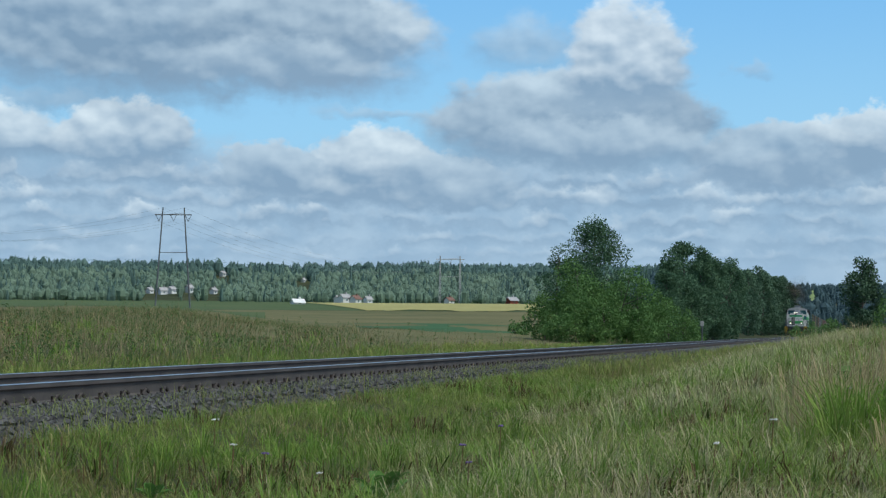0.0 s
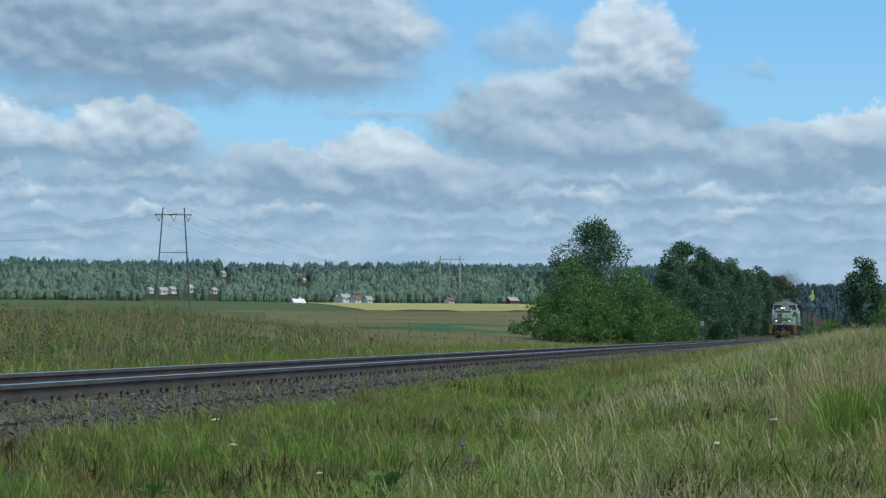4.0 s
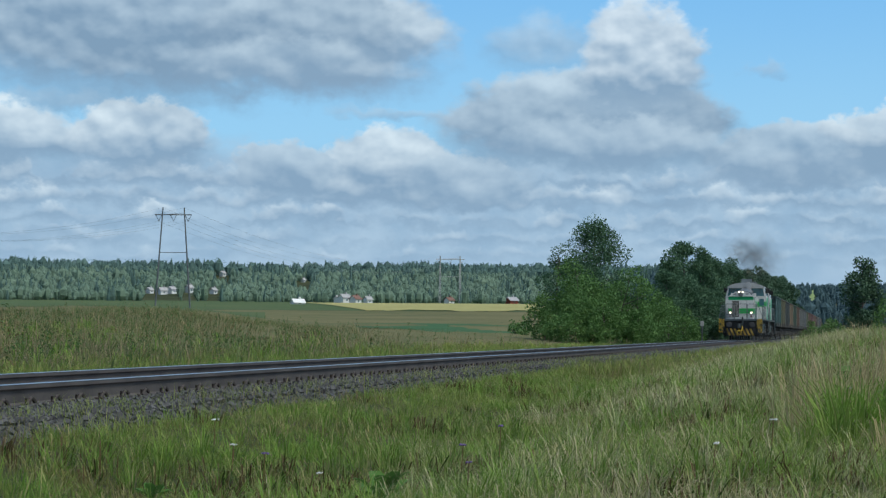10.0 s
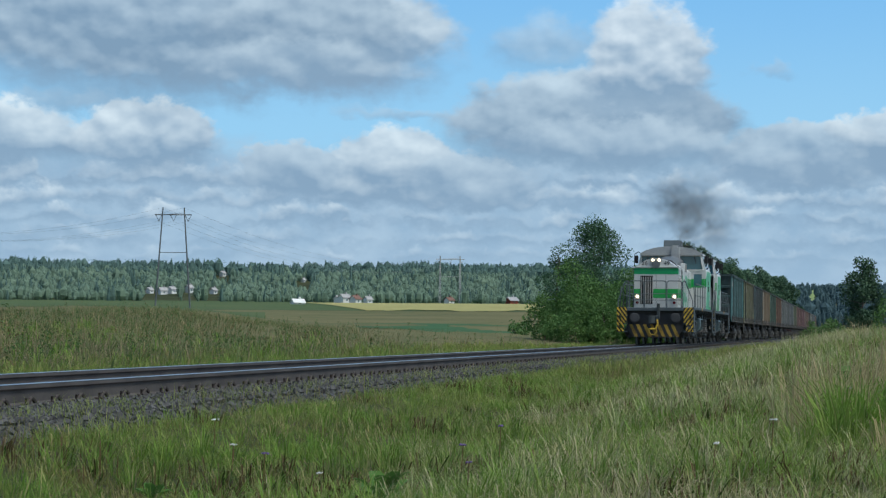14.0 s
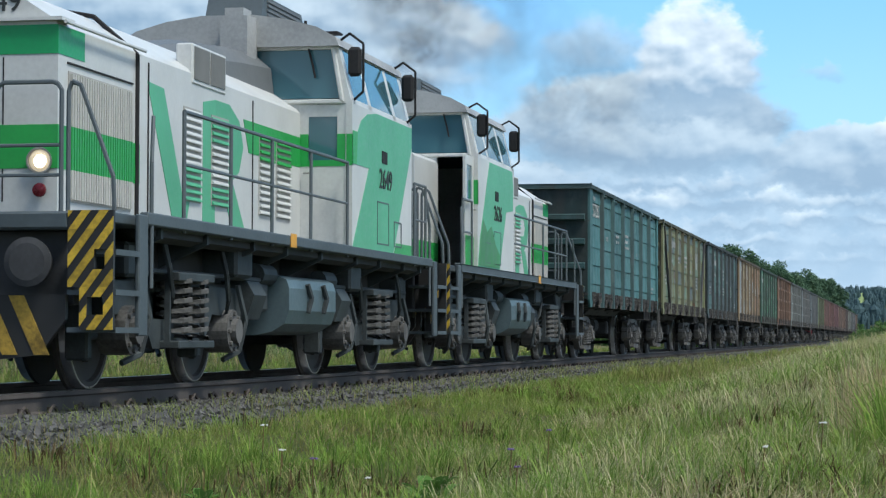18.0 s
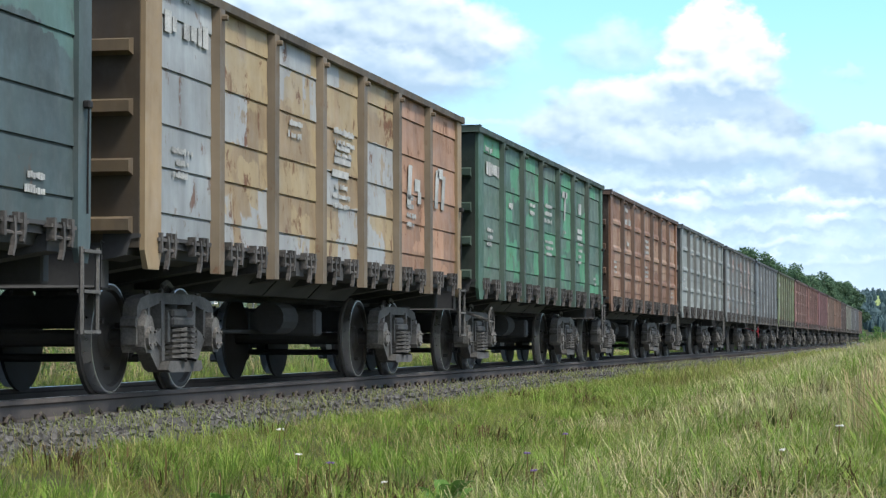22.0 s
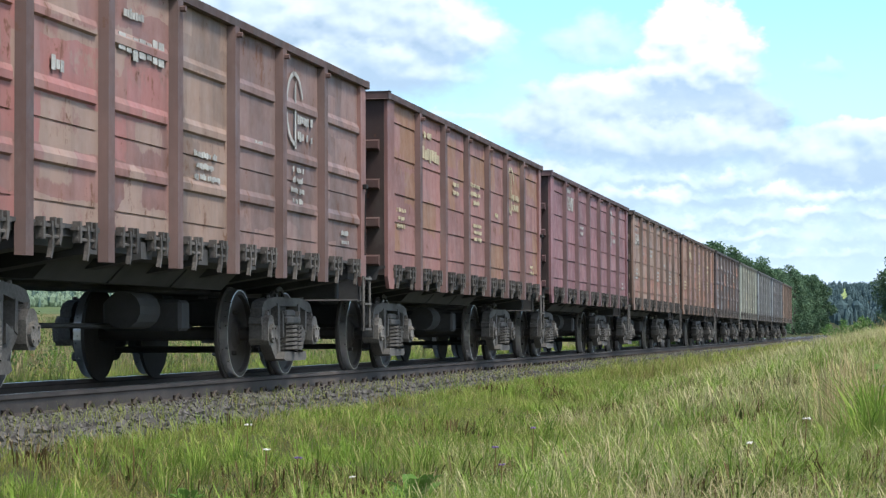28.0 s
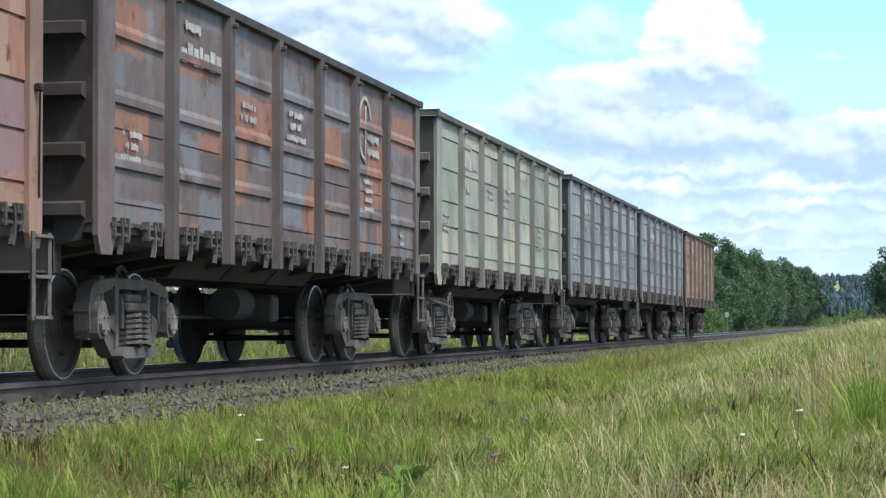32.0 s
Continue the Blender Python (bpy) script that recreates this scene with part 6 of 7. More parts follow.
def tree(name, label, x, y, height, spread, base, leaf_mat, seed, size=0.13, dense=60, slim=1.0, lumps=26, multi=1, cat="tree"):
    """Trunk and limbs tapered; the crown is many small clumps of leaves with gaps between them."""
    rng = np.random.default_rng(seed)
    z0 = float(terrain(x, y)) - 0.05
    t = empty(name)
    t.location = (x, y, z0)
    bm = bmesh.new()
    crown_c, crown_r = [], []
    for k2 in range(multi):
        lean = rng.normal(scale=0.12 * multi, size=2)
        h = height * (1 if k2 == 0 else rng.uniform(0.6, 0.9))
        pts = [np.array([lean[0] * q * h * 0.4 + rng.normal(scale=0.04), lean[1] * q * h * 0.4, q * h * 0.92]) for q in np.linspace(0, 1, 6)]
        for i in range(5):
            tube(bm, pts[i], pts[i + 1], 0.022 * h * (1 - i / 5.5) / multi ** 0.3, 7, 0.022 * h * (1 - (i + 1) / 5.5) / multi ** 0.3)
        for i in range(lumps // multi):
            q = base + (1 - base) * (i + rng.random()) / (lumps // multi)
            p = pts[0] + (pts[5] - pts[0]) * q / 0.95
            reach = spread * slim * (math.sin(math.pi * min(1, max(0.05, (q - base) / (1.02 - base))) ** 0.75) * 0.9 + 0.12) * rng.uniform(0.45, 1.1)
            w = rng.uniform(0, 2 * math.pi)
            tip = p + np.array([reach * math.cos(w), reach * math.sin(w), rng.uniform(-0.02, 0.10) * height])
            if i % 2 == 0:
                tube(bm, p - np.array([0, 0, 0.05 * height]), tip, 0.006 * height, 5, 0.002 * height, False)
            crown_c.append(tip)
            crown_r.append(rng.uniform(0.16, 0.30) * spread + 0.03 * height)
    part("trunk", bm, M_BARK, t)
    verts, faces = leaf_cloud(rng, crown_c, crown_r, dense, size)
    link_mesh("crown", raw_mesh("crown", verts, faces, leaf_mat), None, t)
    return tagged(t, label, cat, "trees beside the line")


def lineside_trees():
    # the birch with willow scrub round it
    for az, h, sp, seed in ((6.55, 7.9, 2.5, 1), (7.55, 6.0, 1.4, 3)):
        bx, by, _ = at_bearing(az, 153)
        tree("birch_tree", "tall loose-crowned birch above the willow scrub", bx, by, h, sp, 0.26, M_BIRCH, seed, 0.072, 420, lumps=70 if h > 7 else 30)
    for i, (az, d, h, sp) in enumerate(((6.64, 147, 5.3, 2.3), (7.25, 149, 4.3, 1.9), (7.75, 151, 3.2, 1.3), (6.0, 147, 4.8, 2.0), (5.5, 149, 4.3, 1.8), (5.0, 152, 3.8, 1.7), (4.6, 156, 3.2, 1.5), (4.25, 160, 2.4, 1.2), (3.95, 163, 1.5, 0.9), (6.95, 143, 3.1, 2.0), (6.2, 143, 3.0, 1.9), (5.4, 145, 2.5, 1.7))):
        x, y, _ = at_bearing(az, d)
        tree("willow_bush", "dense green willow bush reaching to the ground", x, y, h, sp, 0.02, M_BUSH, 10 + i, 0.080, 430, lumps=42, multi=3, cat="bush")
    # the row along the far side of the line
    for i, (az, d, h, sp) in enumerate(((4.42, 205, 7.4, 1.9), (4.10, 212, 9.0, 2.0), (3.80, 218, 8.4, 2.1), (3.45, 228, 8.0, 2.2), (3.15, 243, 8.2, 2.1), (4.62, 201, 6.0, 1.5), (4.0, 205, 4.6, 2.0), (3.6, 212, 4.4, 2.0))):
        x, y, _ = at_bearing(az, d)
        tree("alder_tree", "dark green alder in the row beside the line", x, y, h, sp, 0.05, M_BIRCH, 40 + i, 0.11, 330, lumps=50)
    for i in range(24):
        y = 262 + i * 16 + (i * 37 % 7)
        x = -9.0 - (i * 53 % 10) * 0.35 - i * 0.02
        tree("alder_tree", "dark green alder in the row beside the line", x, y, 8.7 + (i * 29 % 10) * 0.13 + i * 0.215, 2.5 + 0.04 * i, 0.02, M_ROW if i % 5 else M_DARKLEAF, 70 + i, 0.12 + 0.007 * i, 120, lumps=40)
    # the spruce and scrub on the near side
    x, y, _ = at_bearing(-0.25, 190)
    tree("young_pine", "dark young pine on the near side of the line", x, y, 6.2, 1.9, 0.05, M_DARKLEAF, 130, 0.11, 420, lumps=50)
    for i, (az, d, h) in enumerate(((0.35, 215, 2.2), (0.7, 240, 2.0), (1.0, 260, 2.2), (-0.9, 185, 3.4), (1.35, 300, 2.2))):
        x, y, _ = at_bearing(az, d)
        tree("willow_bush", "low willow scrub beside the line", x, y, h, 1.3, 0.02, M_BUSH, 140 + i, 0.12, 260, lumps=22, multi=3, cat="bush")
    # a young sapling row left of the bush
    for i, (az, d, h) in enumerate(((8.25, 170, 1.4), (8.5, 175, 1.1))):
        x, y, _ = at_bearing(az, d)
        tree("willow_bush", "low willow scrub at the meadow's edge", x, y, h, 0.9, 0.02, M_BUSH, 150 + i, 0.10, 300, lumps=18, multi=3, cat="bush")


lineside_trees()


# bearing, distance, width, height, depth, walls, roof, turn
HOUSES = ((17.83, 1225, 5, 4.2, 7, 1, 0, 60), (17.50, 1215, 7, 4.8, 8, 1, 0, 40), (17.28, 1225, 7, 5.0, 8, 1, 0, 65), (16.83, 1235, 5, 6.0, 8, 1, 0, 50),
          (16.22, 1225, 5, 4.4, 7, 1, 0, 60), (15.99, 1470, 5, 4.6, 7, 1, 0, 55), (13.93, 1390, 3.6, 3.2, 5, 1, 0, 60), (14.07, 905, 8.5, 2.2, 7, 1, 1, 40),
          (13.02, 1040, 6, 4.4, 7, 1, 0, 55), (12.88, 1030, 8, 5.6, 8, 1, 0, 50), (12.60, 1022, 7, 4.4, 8, 1, 2, 60), (12.28, 1030, 5, 4.0, 7, 1, 0, 45),
          (10.2, 1060, 6.5, 3.6, 7, 1, 2, 55), (8.6, 1060, 9.0, 3.8, 8, 3, 0, 50))


def far_woods(name, label, spots, seed, mat, share, mat_b):
    """A distant wood: every tree is a spire or a dome of small leafy tufts; all of a kind in one mesh."""
    rng = np.random.default_rng(seed)
    verts, faces, total = {0: [], 1: []}, {0: [], 1: []}, {0: 0, 1: 0}
    ring = 5
    for (x, y, h) in spots:
        z = float(terrain(x, y))
        conifer = rng.random() < share
        key = 0 if conifer else 1
        # a dense inner crown, and ragged sprays of branches standing out of it
        prof = [(0.02, 0.13), (0.30, 0.15), (0.70, 0.08), (0.97, 0.008)] if conifer else [(0.02, 0.16), (0.30, 0.27), (0.66, 0.24), (0.92, 0.04)]
        w = np.linspace(0, 2 * math.pi, ring, endpoint=False) + rng.uniform(0, 6)
        wide = rng.uniform(0.75, 1.25)
        V = []
        for q, r in prof:
            rr = h * r * wide * rng.uniform(0.7, 1.3, ring)
            V.append(np.c_[x + rr * np.cos(w), y + rr * np.sin(w), z + h * (q + rng.uniform(-0.04, 0.04, ring) * (q < 0.97))])
        m = len(prof)
        i, j = np.meshgrid(np.arange(ring), np.arange(m - 1))
        a, b = (j * ring + i).ravel(), (j * ring + (i + 1) % ring).ravel()
        F = np.concatenate([np.c_[a, b, b + ring], np.c_[a, b + ring, a + ring]])
        n = 40
        q = rng.random(n) ** 0.8
        if conifer:
            r = h * (0.25 * (1 - q) ** 0.7 + 0.012) * rng.uniform(0.55, 1.15, n)
        else:
            r = h * 0.36 * np.sqrt(np.clip(1 - ((q - 0.48) / 0.56) ** 2, 0.02, 1)) * rng.uniform(0.6, 1.12, n)
        t = rng.uniform(0, 2 * math.pi, n)
        Q = np.c_[x + wide * r * np.cos(t), y + wide * r * np.sin(t), z + h * (0.04 + 0.94 * q)]
        c = rng.normal(size=(n, 3)) * np.array([1, 1, 0.6 if conifer else 0.9])
        c /= np.linalg.norm(c, axis=1)[:, None]
        d = np.cross(c, rng.normal(size=(n, 3)))
        d /= np.linalg.norm(d, axis=1)[:, None]
        size = h * (0.040 if conifer else 0.052) * rng.uniform(0.5, 1.3, (n, 1))
        T = np.stack([Q - c * size, Q + d * size, Q + c * size], 1).reshape(-1, 3)
        verts[key] += V + [T]
        faces[key] += [F + total[key], np.arange(3 * n).reshape(n, 3) + total[key] + ring * m]
        total[key] += ring * m + 3 * n
    for key, m in ((0, mat_b), (1, mat)):
        if verts[key]:
            ob = link_mesh(name, raw_mesh(name, np.concatenate(verts[key]), np.concatenate(faces[key]), m), None)
            tagged(ob, label, "woods", kind="stuff")


def wood_spots(a0, a1, d0, d1, n, h0, h1, seed, gap=None):
    rng = np.random.default_rng(seed)
    spots = []
    for i in range(n):
        az, d = rng.uniform(a0, a1), d0 + (d1 - d0) * rng.random()
        x, y, z = at_bearing(az, d)
        if 0.88 < az < 1.07 and 1380 < d < 2190:
            continue
        if any(abs(az - h[0]) < 0.20 and -190 < d - h[1] < 8 for h in HOUSES):
            continue
        lump = noise.noise(Vector((x * 0.02, y * 0.02, seed)))
        spots.append((x, y, rng.uniform(h0, h1) * (1 + 0.35 * lump)))
    return spots


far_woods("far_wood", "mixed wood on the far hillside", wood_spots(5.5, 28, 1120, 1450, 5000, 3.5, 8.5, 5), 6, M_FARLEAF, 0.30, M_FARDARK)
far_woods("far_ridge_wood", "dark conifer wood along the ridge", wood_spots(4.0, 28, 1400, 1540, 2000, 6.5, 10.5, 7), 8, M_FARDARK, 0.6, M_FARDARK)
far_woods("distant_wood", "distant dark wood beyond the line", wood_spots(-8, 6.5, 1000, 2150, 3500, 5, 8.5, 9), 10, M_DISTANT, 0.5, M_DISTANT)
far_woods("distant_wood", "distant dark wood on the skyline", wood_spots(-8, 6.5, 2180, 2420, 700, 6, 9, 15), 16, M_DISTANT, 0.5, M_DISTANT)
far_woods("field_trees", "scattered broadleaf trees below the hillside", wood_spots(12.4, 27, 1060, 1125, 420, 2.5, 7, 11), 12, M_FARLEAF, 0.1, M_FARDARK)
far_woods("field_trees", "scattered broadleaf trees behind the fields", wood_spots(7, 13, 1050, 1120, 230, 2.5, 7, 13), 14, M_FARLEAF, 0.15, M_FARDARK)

M_STEEL = plain("pylon_steel", (0.16, 0.17, 0.18), 0.6, 0.4)
M_ZINC = plain("galvanised_steel", (0.46, 0.46, 0.45), 0.6, 0.0)
M_WALL_W = plain("white_boards", (0.84, 0.84, 0.81), 0.7, vary=0.08)
M_WALL_R = plain("red_boards", (0.25, 0.06, 0.04), 0.8, vary=0.15)
M_TILE = plain("roof_grey", (0.42, 0.41, 0.40), 0.8, vary=0.2)
M_TILE_R = plain("roof_brown", (0.22, 0.12, 0.09), 0.8, vary=0.2)
M_WIRE = plain("wire_alu", (0.20, 0.21, 0.22), 0.5, 0.5, bump=0)
PYLONS = []


def portal_pylon(az, d, height, arm, foot, low, lattice, turn):
    steel = M_ZINC if lattice else M_STEEL
    x, y, z = at_bearing(az, d)
    p = empty("power_pylon")
    p.location, p.rotation_euler = (x, y, z), (0, 0, radians(turn))
    top = height * 0.93
    for s in (-1, 1):
        bm = bmesh.new()
        a, b = Vector((s * foot / 2, 0, -0.5)), Vector((s * low / 2, 0, height))
        if lattice:
            for dx, dy in ((-0.5, -0.5), (0.5, -0.5), (0.5, 0.5), (-0.5, 0.5)):
                tube(bm, a + Vector((dx, dy, 0)), b + Vector((dx * 0.3, dy * 0.3, 0)), 0.15, 4)
            for i in range(10):
                q, w = i / 10, (i + 1) / 10
                k2 = 1 - 0.7 * q
                c, e = a.lerp(b, q), a.lerp(b, w)
                sg = 1 if i % 2 else -1
                tube(bm, c + Vector((-0.5 * k2 * sg, -0.5 * k2, 0)), e + Vector((0.5 * k2 * sg, -0.5 * k2, 0)), 0.10, 4)
        else:
            tube(bm, a, b, 0.26, 8, 0.17)
        part("mast", bm, steel, p)
    bm = bmesh.new()
    tube(bm, (-arm / 2, 0, top), (arm / 2, 0, top), 0.15, 6)
    tube(bm, (-arm * 0.30, 0, top - 0.02), (arm * 0.30, 0, top + 0.5), 0.06, 5)
    part("crossarm", bm, steel, p)
    bm = bmesh.new()
    tube(bm, (-(foot + low) / 4, 0, height * 0.56), ((foot + low) / 4, 0, height * 0.56), 0.10, 6)
    part("tie_bar", bm, steel, p)
    for xx in (-arm * 0.40, 0, arm * 0.40):
        bm = bmesh.new()
        pipe(bm, [(xx - 0.9, 0, top), (xx, 0, top - 1.9), (xx + 0.9, 0, top)], 0.09, 5)
        part("insulator", bm, steel, p)
    tagged(p, "tall portal power pylon with splayed masts" if not lattice else "steel lattice portal power pylon", "pylon", "power pylons")
    m = Matrix.Translation((x, y, z)) @ Matrix.Rotation(radians(turn), 4, "Z")
    return [m @ Vector((xx, 0, top - 1.9)) for xx in (-arm * 0.40, 0, arm * 0.40)] + [m @ Vector((s * low / 2, 0, height)) for s in (-1, 1)]


def wires(a, b, sag):
    for p, q in zip(a, b):
        bm = bmesh.new()
        pts = []
        for i in range(25):
            w = i / 24
            v = p.lerp(q, w)
            v.z -= sag * 4 * w * (1 - w)
            pts.append(v)
        swept(bm, pts, 0.022, 4)
        tagged(part("power_line", bm, M_WIRE), "thin sagging power line between pylons", "cable", "power lines")


first = portal_pylon(17.25, 640, 29.0, 10.4, 10.0, 6.0, False, 12)
second = portal_pylon(10.18, 1085, 23.0, 14.0, 9.8, 9.6, True, 12)
x, y, z = at_bearing(27.0, 520)
ahead = [Vector((x + dx, y, z + 19)) for dx in (-4, 0, 4, -3, 3)]
wires(first, second, 9.0)
wires(ahead, first, 5.0)


def house(az, d, w, h, depth, wall, roof, turn, chimney=True):
    x, y, z = at_bearing(az, d)
    wall, roof = ((M_TILE, M_WALL_W, M_TILE_R, M_WALL_R)[i] for i in (wall, roof))
    w, h, depth = w * 0.56, h * 0.52, depth * 0.5
    o = empty("house")
    o.location, o.rotation_euler = (x, y, z - 0.3), (0, 0, radians(turn))
    bm = bmesh.new()
    prism(bm, [(-depth / 2, 0), (depth / 2, 0), (depth / 2, h), (0, h + depth * 0.36), (-depth / 2, h)], "x", -w / 2, w / 2)
    part("wall", bm, wall, o)
    bm = bmesh.new()
    for s in (-1, 1):
        prism(bm, [(s * (depth / 2 + 0.4), h - 0.25), (0, h + depth * 0.36 + 0.08), (0, h + depth * 0.36 + 0.28), (s * (depth / 2 + 0.4), h - 0.02)], "x", -w / 2 - 0.4, w / 2 + 0.4)
    rf = part("roof", bm, roof, o)
    if chimney:
        bm = bmesh.new()
        box(bm, w * 0.1, w * 0.1 + 0.7, -0.35, 0.35, h + depth * 0.2, h + depth * 0.36 + 1.0)
        part("chimney", bm, roof, rf)
    n = max(1, int(w / 3.5))
    for i in range(n):
        xx = -w / 2 + w * (i + 0.5) / n
        bm = bmesh.new()
        box(bm, xx - 0.4, xx + 0.4, -depth / 2 - 0.03, -depth / 2 + 0.02, h * 0.45, h * 0.72)
        part("window", bm, M_GLASS, o)
    return tagged(o, "white wooden house with a pitched roof" if wall is M_WALL_W else "red wooden building with a grey roof", "house", "houses below the wood")


for row in HOUSES:
    house(*row)


def line_post():
    x, y = -2.75, 158.0
    p = empty("line_post")
    p.location = (x, y, float(terrain(x, y)))
    bm = bmesh.new()
    tube(bm, (0, 0, -0.2), (0, 0, 1.5), 0.05, 8)
    part("pole", bm, M_STEEL, p)
    bm = bmesh.new()
    box(bm, -0.12, 0.12, -0.05, -0.02, 1.25, 1.6, 0.01)
    part("sign_plate", bm, M_ZINC, p, "small grey sign plate")
    tagged(p, "small grey sign on a steel post beside the line", "sign")


line_post()


# ---- grass ----
def blades(rng, x, y, z, h, width, bend):
    """Bent tapering blades, five corners each (arrays of one length)."""
    n = len(x)
    w = rng.uniform(0, 2 * math.pi, n)
    face = np.c_[np.cos(w), np.sin(w), np.zeros(n)]
    w2 = rng.uniform(0, 2 * math.pi, n)
    lean = np.c_[np.cos(w2), np.sin(w2), np.zeros(n)] * (bend * h * rng.uniform(0.2, 1.0, n))[:, None]
    root = np.c_[x, y, z - 0.02]
    up = np.zeros((n, 3))
    up[:, 2] = h
    hw = (width * 0.5)[:, None] * face
    mid = root + up * 0.55 + lean * 0.3
    tip = root + up + lean
    V = np.stack([root - hw, root + hw, mid + hw * 0.8, mid - hw * 0.8, tip], 1).reshape(-1, 3)
    i = np.arange(n)[:, None] * 5
    F = np.concatenate([i + np.array([[0, 1, 2]]), i + np.array([[0, 2, 3]]), i + np.array([[3, 2, 4]])], 0)
    return V, F


def spread(rng, n, x0, x1, y0, y1, power):
    return rng.uniform(x0, x1, n), y0 + (y1 - y0) * rng.random(n) ** power


def in_view(x, y, margin=1.5):
    az = np.degrees(np.arctan2(EYE.x - x, y))
    return (az > -2.2 - 8.0 / np.maximum(y, 6)) & (az < 24.5 + margin)


def lawn(name, label, mat, seed, n, xr, yr, power, hr, wr, bend, clump, base_w=0.0):
    rng = np.random.default_rng(seed)
    x, y = spread(rng, n, *xr, *yr, power)
    keep = in_view(x, y)
    x, y = x[keep], y[keep]
    lump = np.array([noise.noise(Vector((a * clump, b * clump, seed))) for a, b in zip(x, y)])
    keep = lump + rng.normal(scale=0.22, size=len(x)) > -0.18
    x, y, lump = x[keep], y[keep], lump[keep]
    d = np.hypot(x - EYE.x, y)
    h = rng.uniform(*hr, len(x)) * (1 + 0.7 * lump)
    if name.startswith("meadow"):
        az = np.degrees(np.arctan2(EYE.x - x, y))
        tall = ss(8.0, 16.5, az)
        keep = rng.random(len(x)) < 0.55 + 0.45 * tall
        x, y, d, h = x[keep], y[keep], d[keep], (h * (0.30 + 0.70 * tall))[keep]
    V, F = blades(rng, x, y, rooted(x, y), h, rng.uniform(*wr, len(x)) * (1 + base_w * d), bend)
    ob = link_mesh(name, raw_mesh(name, V, F, mat), None)
    return tagged(ob, label, "grass", kind="stuff")


def tufts(name, label, mat, seed, n, per, xr, yr, power, hr, wr, splay, clump, radius, wind=0.10, base_w=0.010, thin=-0.15):
    """Clumps of long arching blades that spread from one root."""
    rng = np.random.default_rng(seed)
    cx, cy = spread(rng, n, *xr, *yr, power)
    keep = in_view(cx, cy)
    cx, cy = cx[keep], cy[keep]
    lump = np.array([noise.noise(Vector((a * clump, b * clump, seed + 0.5))) for a, b in zip(cx, cy)])
    keep = lump + rng.normal(scale=0.15, size=len(cx)) > thin
    cx, cy, lump = cx[keep], cy[keep], lump[keep]
    if name.startswith("meadow"):
        az = np.degrees(np.arctan2(EYE.x - cx, cy))
        keep = rng.random(len(cx)) < 0.08 + 0.92 * ss(10.0, 17.5, az)
        cx, cy, lump = cx[keep], cy[keep], lump[keep]
    m = len(cx)
    tall = rng.uniform(*hr, m) * (1 + 0.6 * lump)
    drift = rng.uniform(0, 2 * math.pi, m)
    own = np.c_[np.cos(drift), np.sin(drift), np.zeros(m)] * rng.uniform(0.0, 0.45, m)[:, None] + np.array([wind, 0.1 * wind, 0])
    i = np.repeat(np.arange(m), per)
    k = len(i)
    w = rng.uniform(0, 2 * math.pi, k)
    out = np.c_[np.cos(w), np.sin(w), np.zeros(k)]
    r = radius * np.sqrt(rng.random(k)) * (0.5 + tall[i] / hr[1])
    x, y = cx[i] + r * out[:, 0], cy[i] + r * out[:, 1]
    d = np.hypot(x - EYE.x, y)
    h = tall[i] * rng.uniform(0.45, 1.1, k)
    lean = (out * (splay * rng.uniform(0.1, 1.0, k))[:, None] + own[i]) * h[:, None]
    side = np.cross(lean + 0.001, (0, 0, 1.0))
    side = side / (np.linalg.norm(side, axis=1)[:, None] + 1e-6) + 0.7 * np.c_[np.cos(w * 3), np.sin(w * 3), np.zeros(k)]
    hw = side * (rng.uniform(*wr, k) * (1 + base_w * d) * 0.5)[:, None]
    root = np.c_[x, y, rooted(x, y) - 0.02]
    up = np.zeros((k, 3))
    up[:, 2] = h
    p1 = root + up * 0.48 + lean * 0.18
    p2 = root + up * 0.84 + lean * 0.55
    p3 = root + up * (0.98 - 0.25 * rng.random(k))[:, None] + lean * 1.05
    V = np.stack([root - hw * 0.8, root + hw * 0.8, p1 + hw, p1 - hw, p2 + hw * 0.75, p2 - hw * 0.75, p3], 1).reshape(-1, 3)
    j = np.arange(k)[:, None] * 7
    F = np.concatenate([j + np.array([q]) for q in ((0, 1, 2), (0, 2, 3), (3, 2, 4), (3, 4, 5), (5, 4, 6))], 0)
    return tagged(link_mesh(name, raw_mesh(name, V, F, mat), None), label, "grass", kind="stuff")


lawn("near_grass", "short green wild grass in front of the track", M_BLADE, 21, 120000, (2.12, 9.8), (8.6, 45), 1.5, (0.04, 0.12), (0.0025, 0.005), 1.0, 1.3, 0.010)
tufts("near_grass", "lush green tufts of wild grass", M_LUSH, 31, 10500, 13, (2.2, 9.8), (8.6, 45), 1.5, (0.06, 0.165), (0.0018, 0.0036), 1.25, 0.9, 0.05, 0.0)
tufts("near_grass", "yellowish green tufts of wild grass", M_BLADE, 32, 9000, 13, (2.5, 9.8), (8.6, 45), 1.5, (0.06, 0.155), (0.0017, 0.0034), 1.3, 0.8, 0.06, 0.0, thin=-0.02)
tufts("near_grass", "large arching tufts of green grass", M_LUSH, 33, 1300, 30, (2.9, 9.8), (8.8, 34), 1.4, (0.14, 0.27), (0.0022, 0.0042), 1.3, 0.6, 0.06, 0.0)
tufts("dry_grass", "pale bent tufts of dry grass", M_TALL, 34, 3800, 15, (4.2, 9.8), (9.5, 50), 1.4, (0.09, 0.24), (0.0016, 0.003), 1.5, 0.5, 0.07, 0.1, thin=0.04)
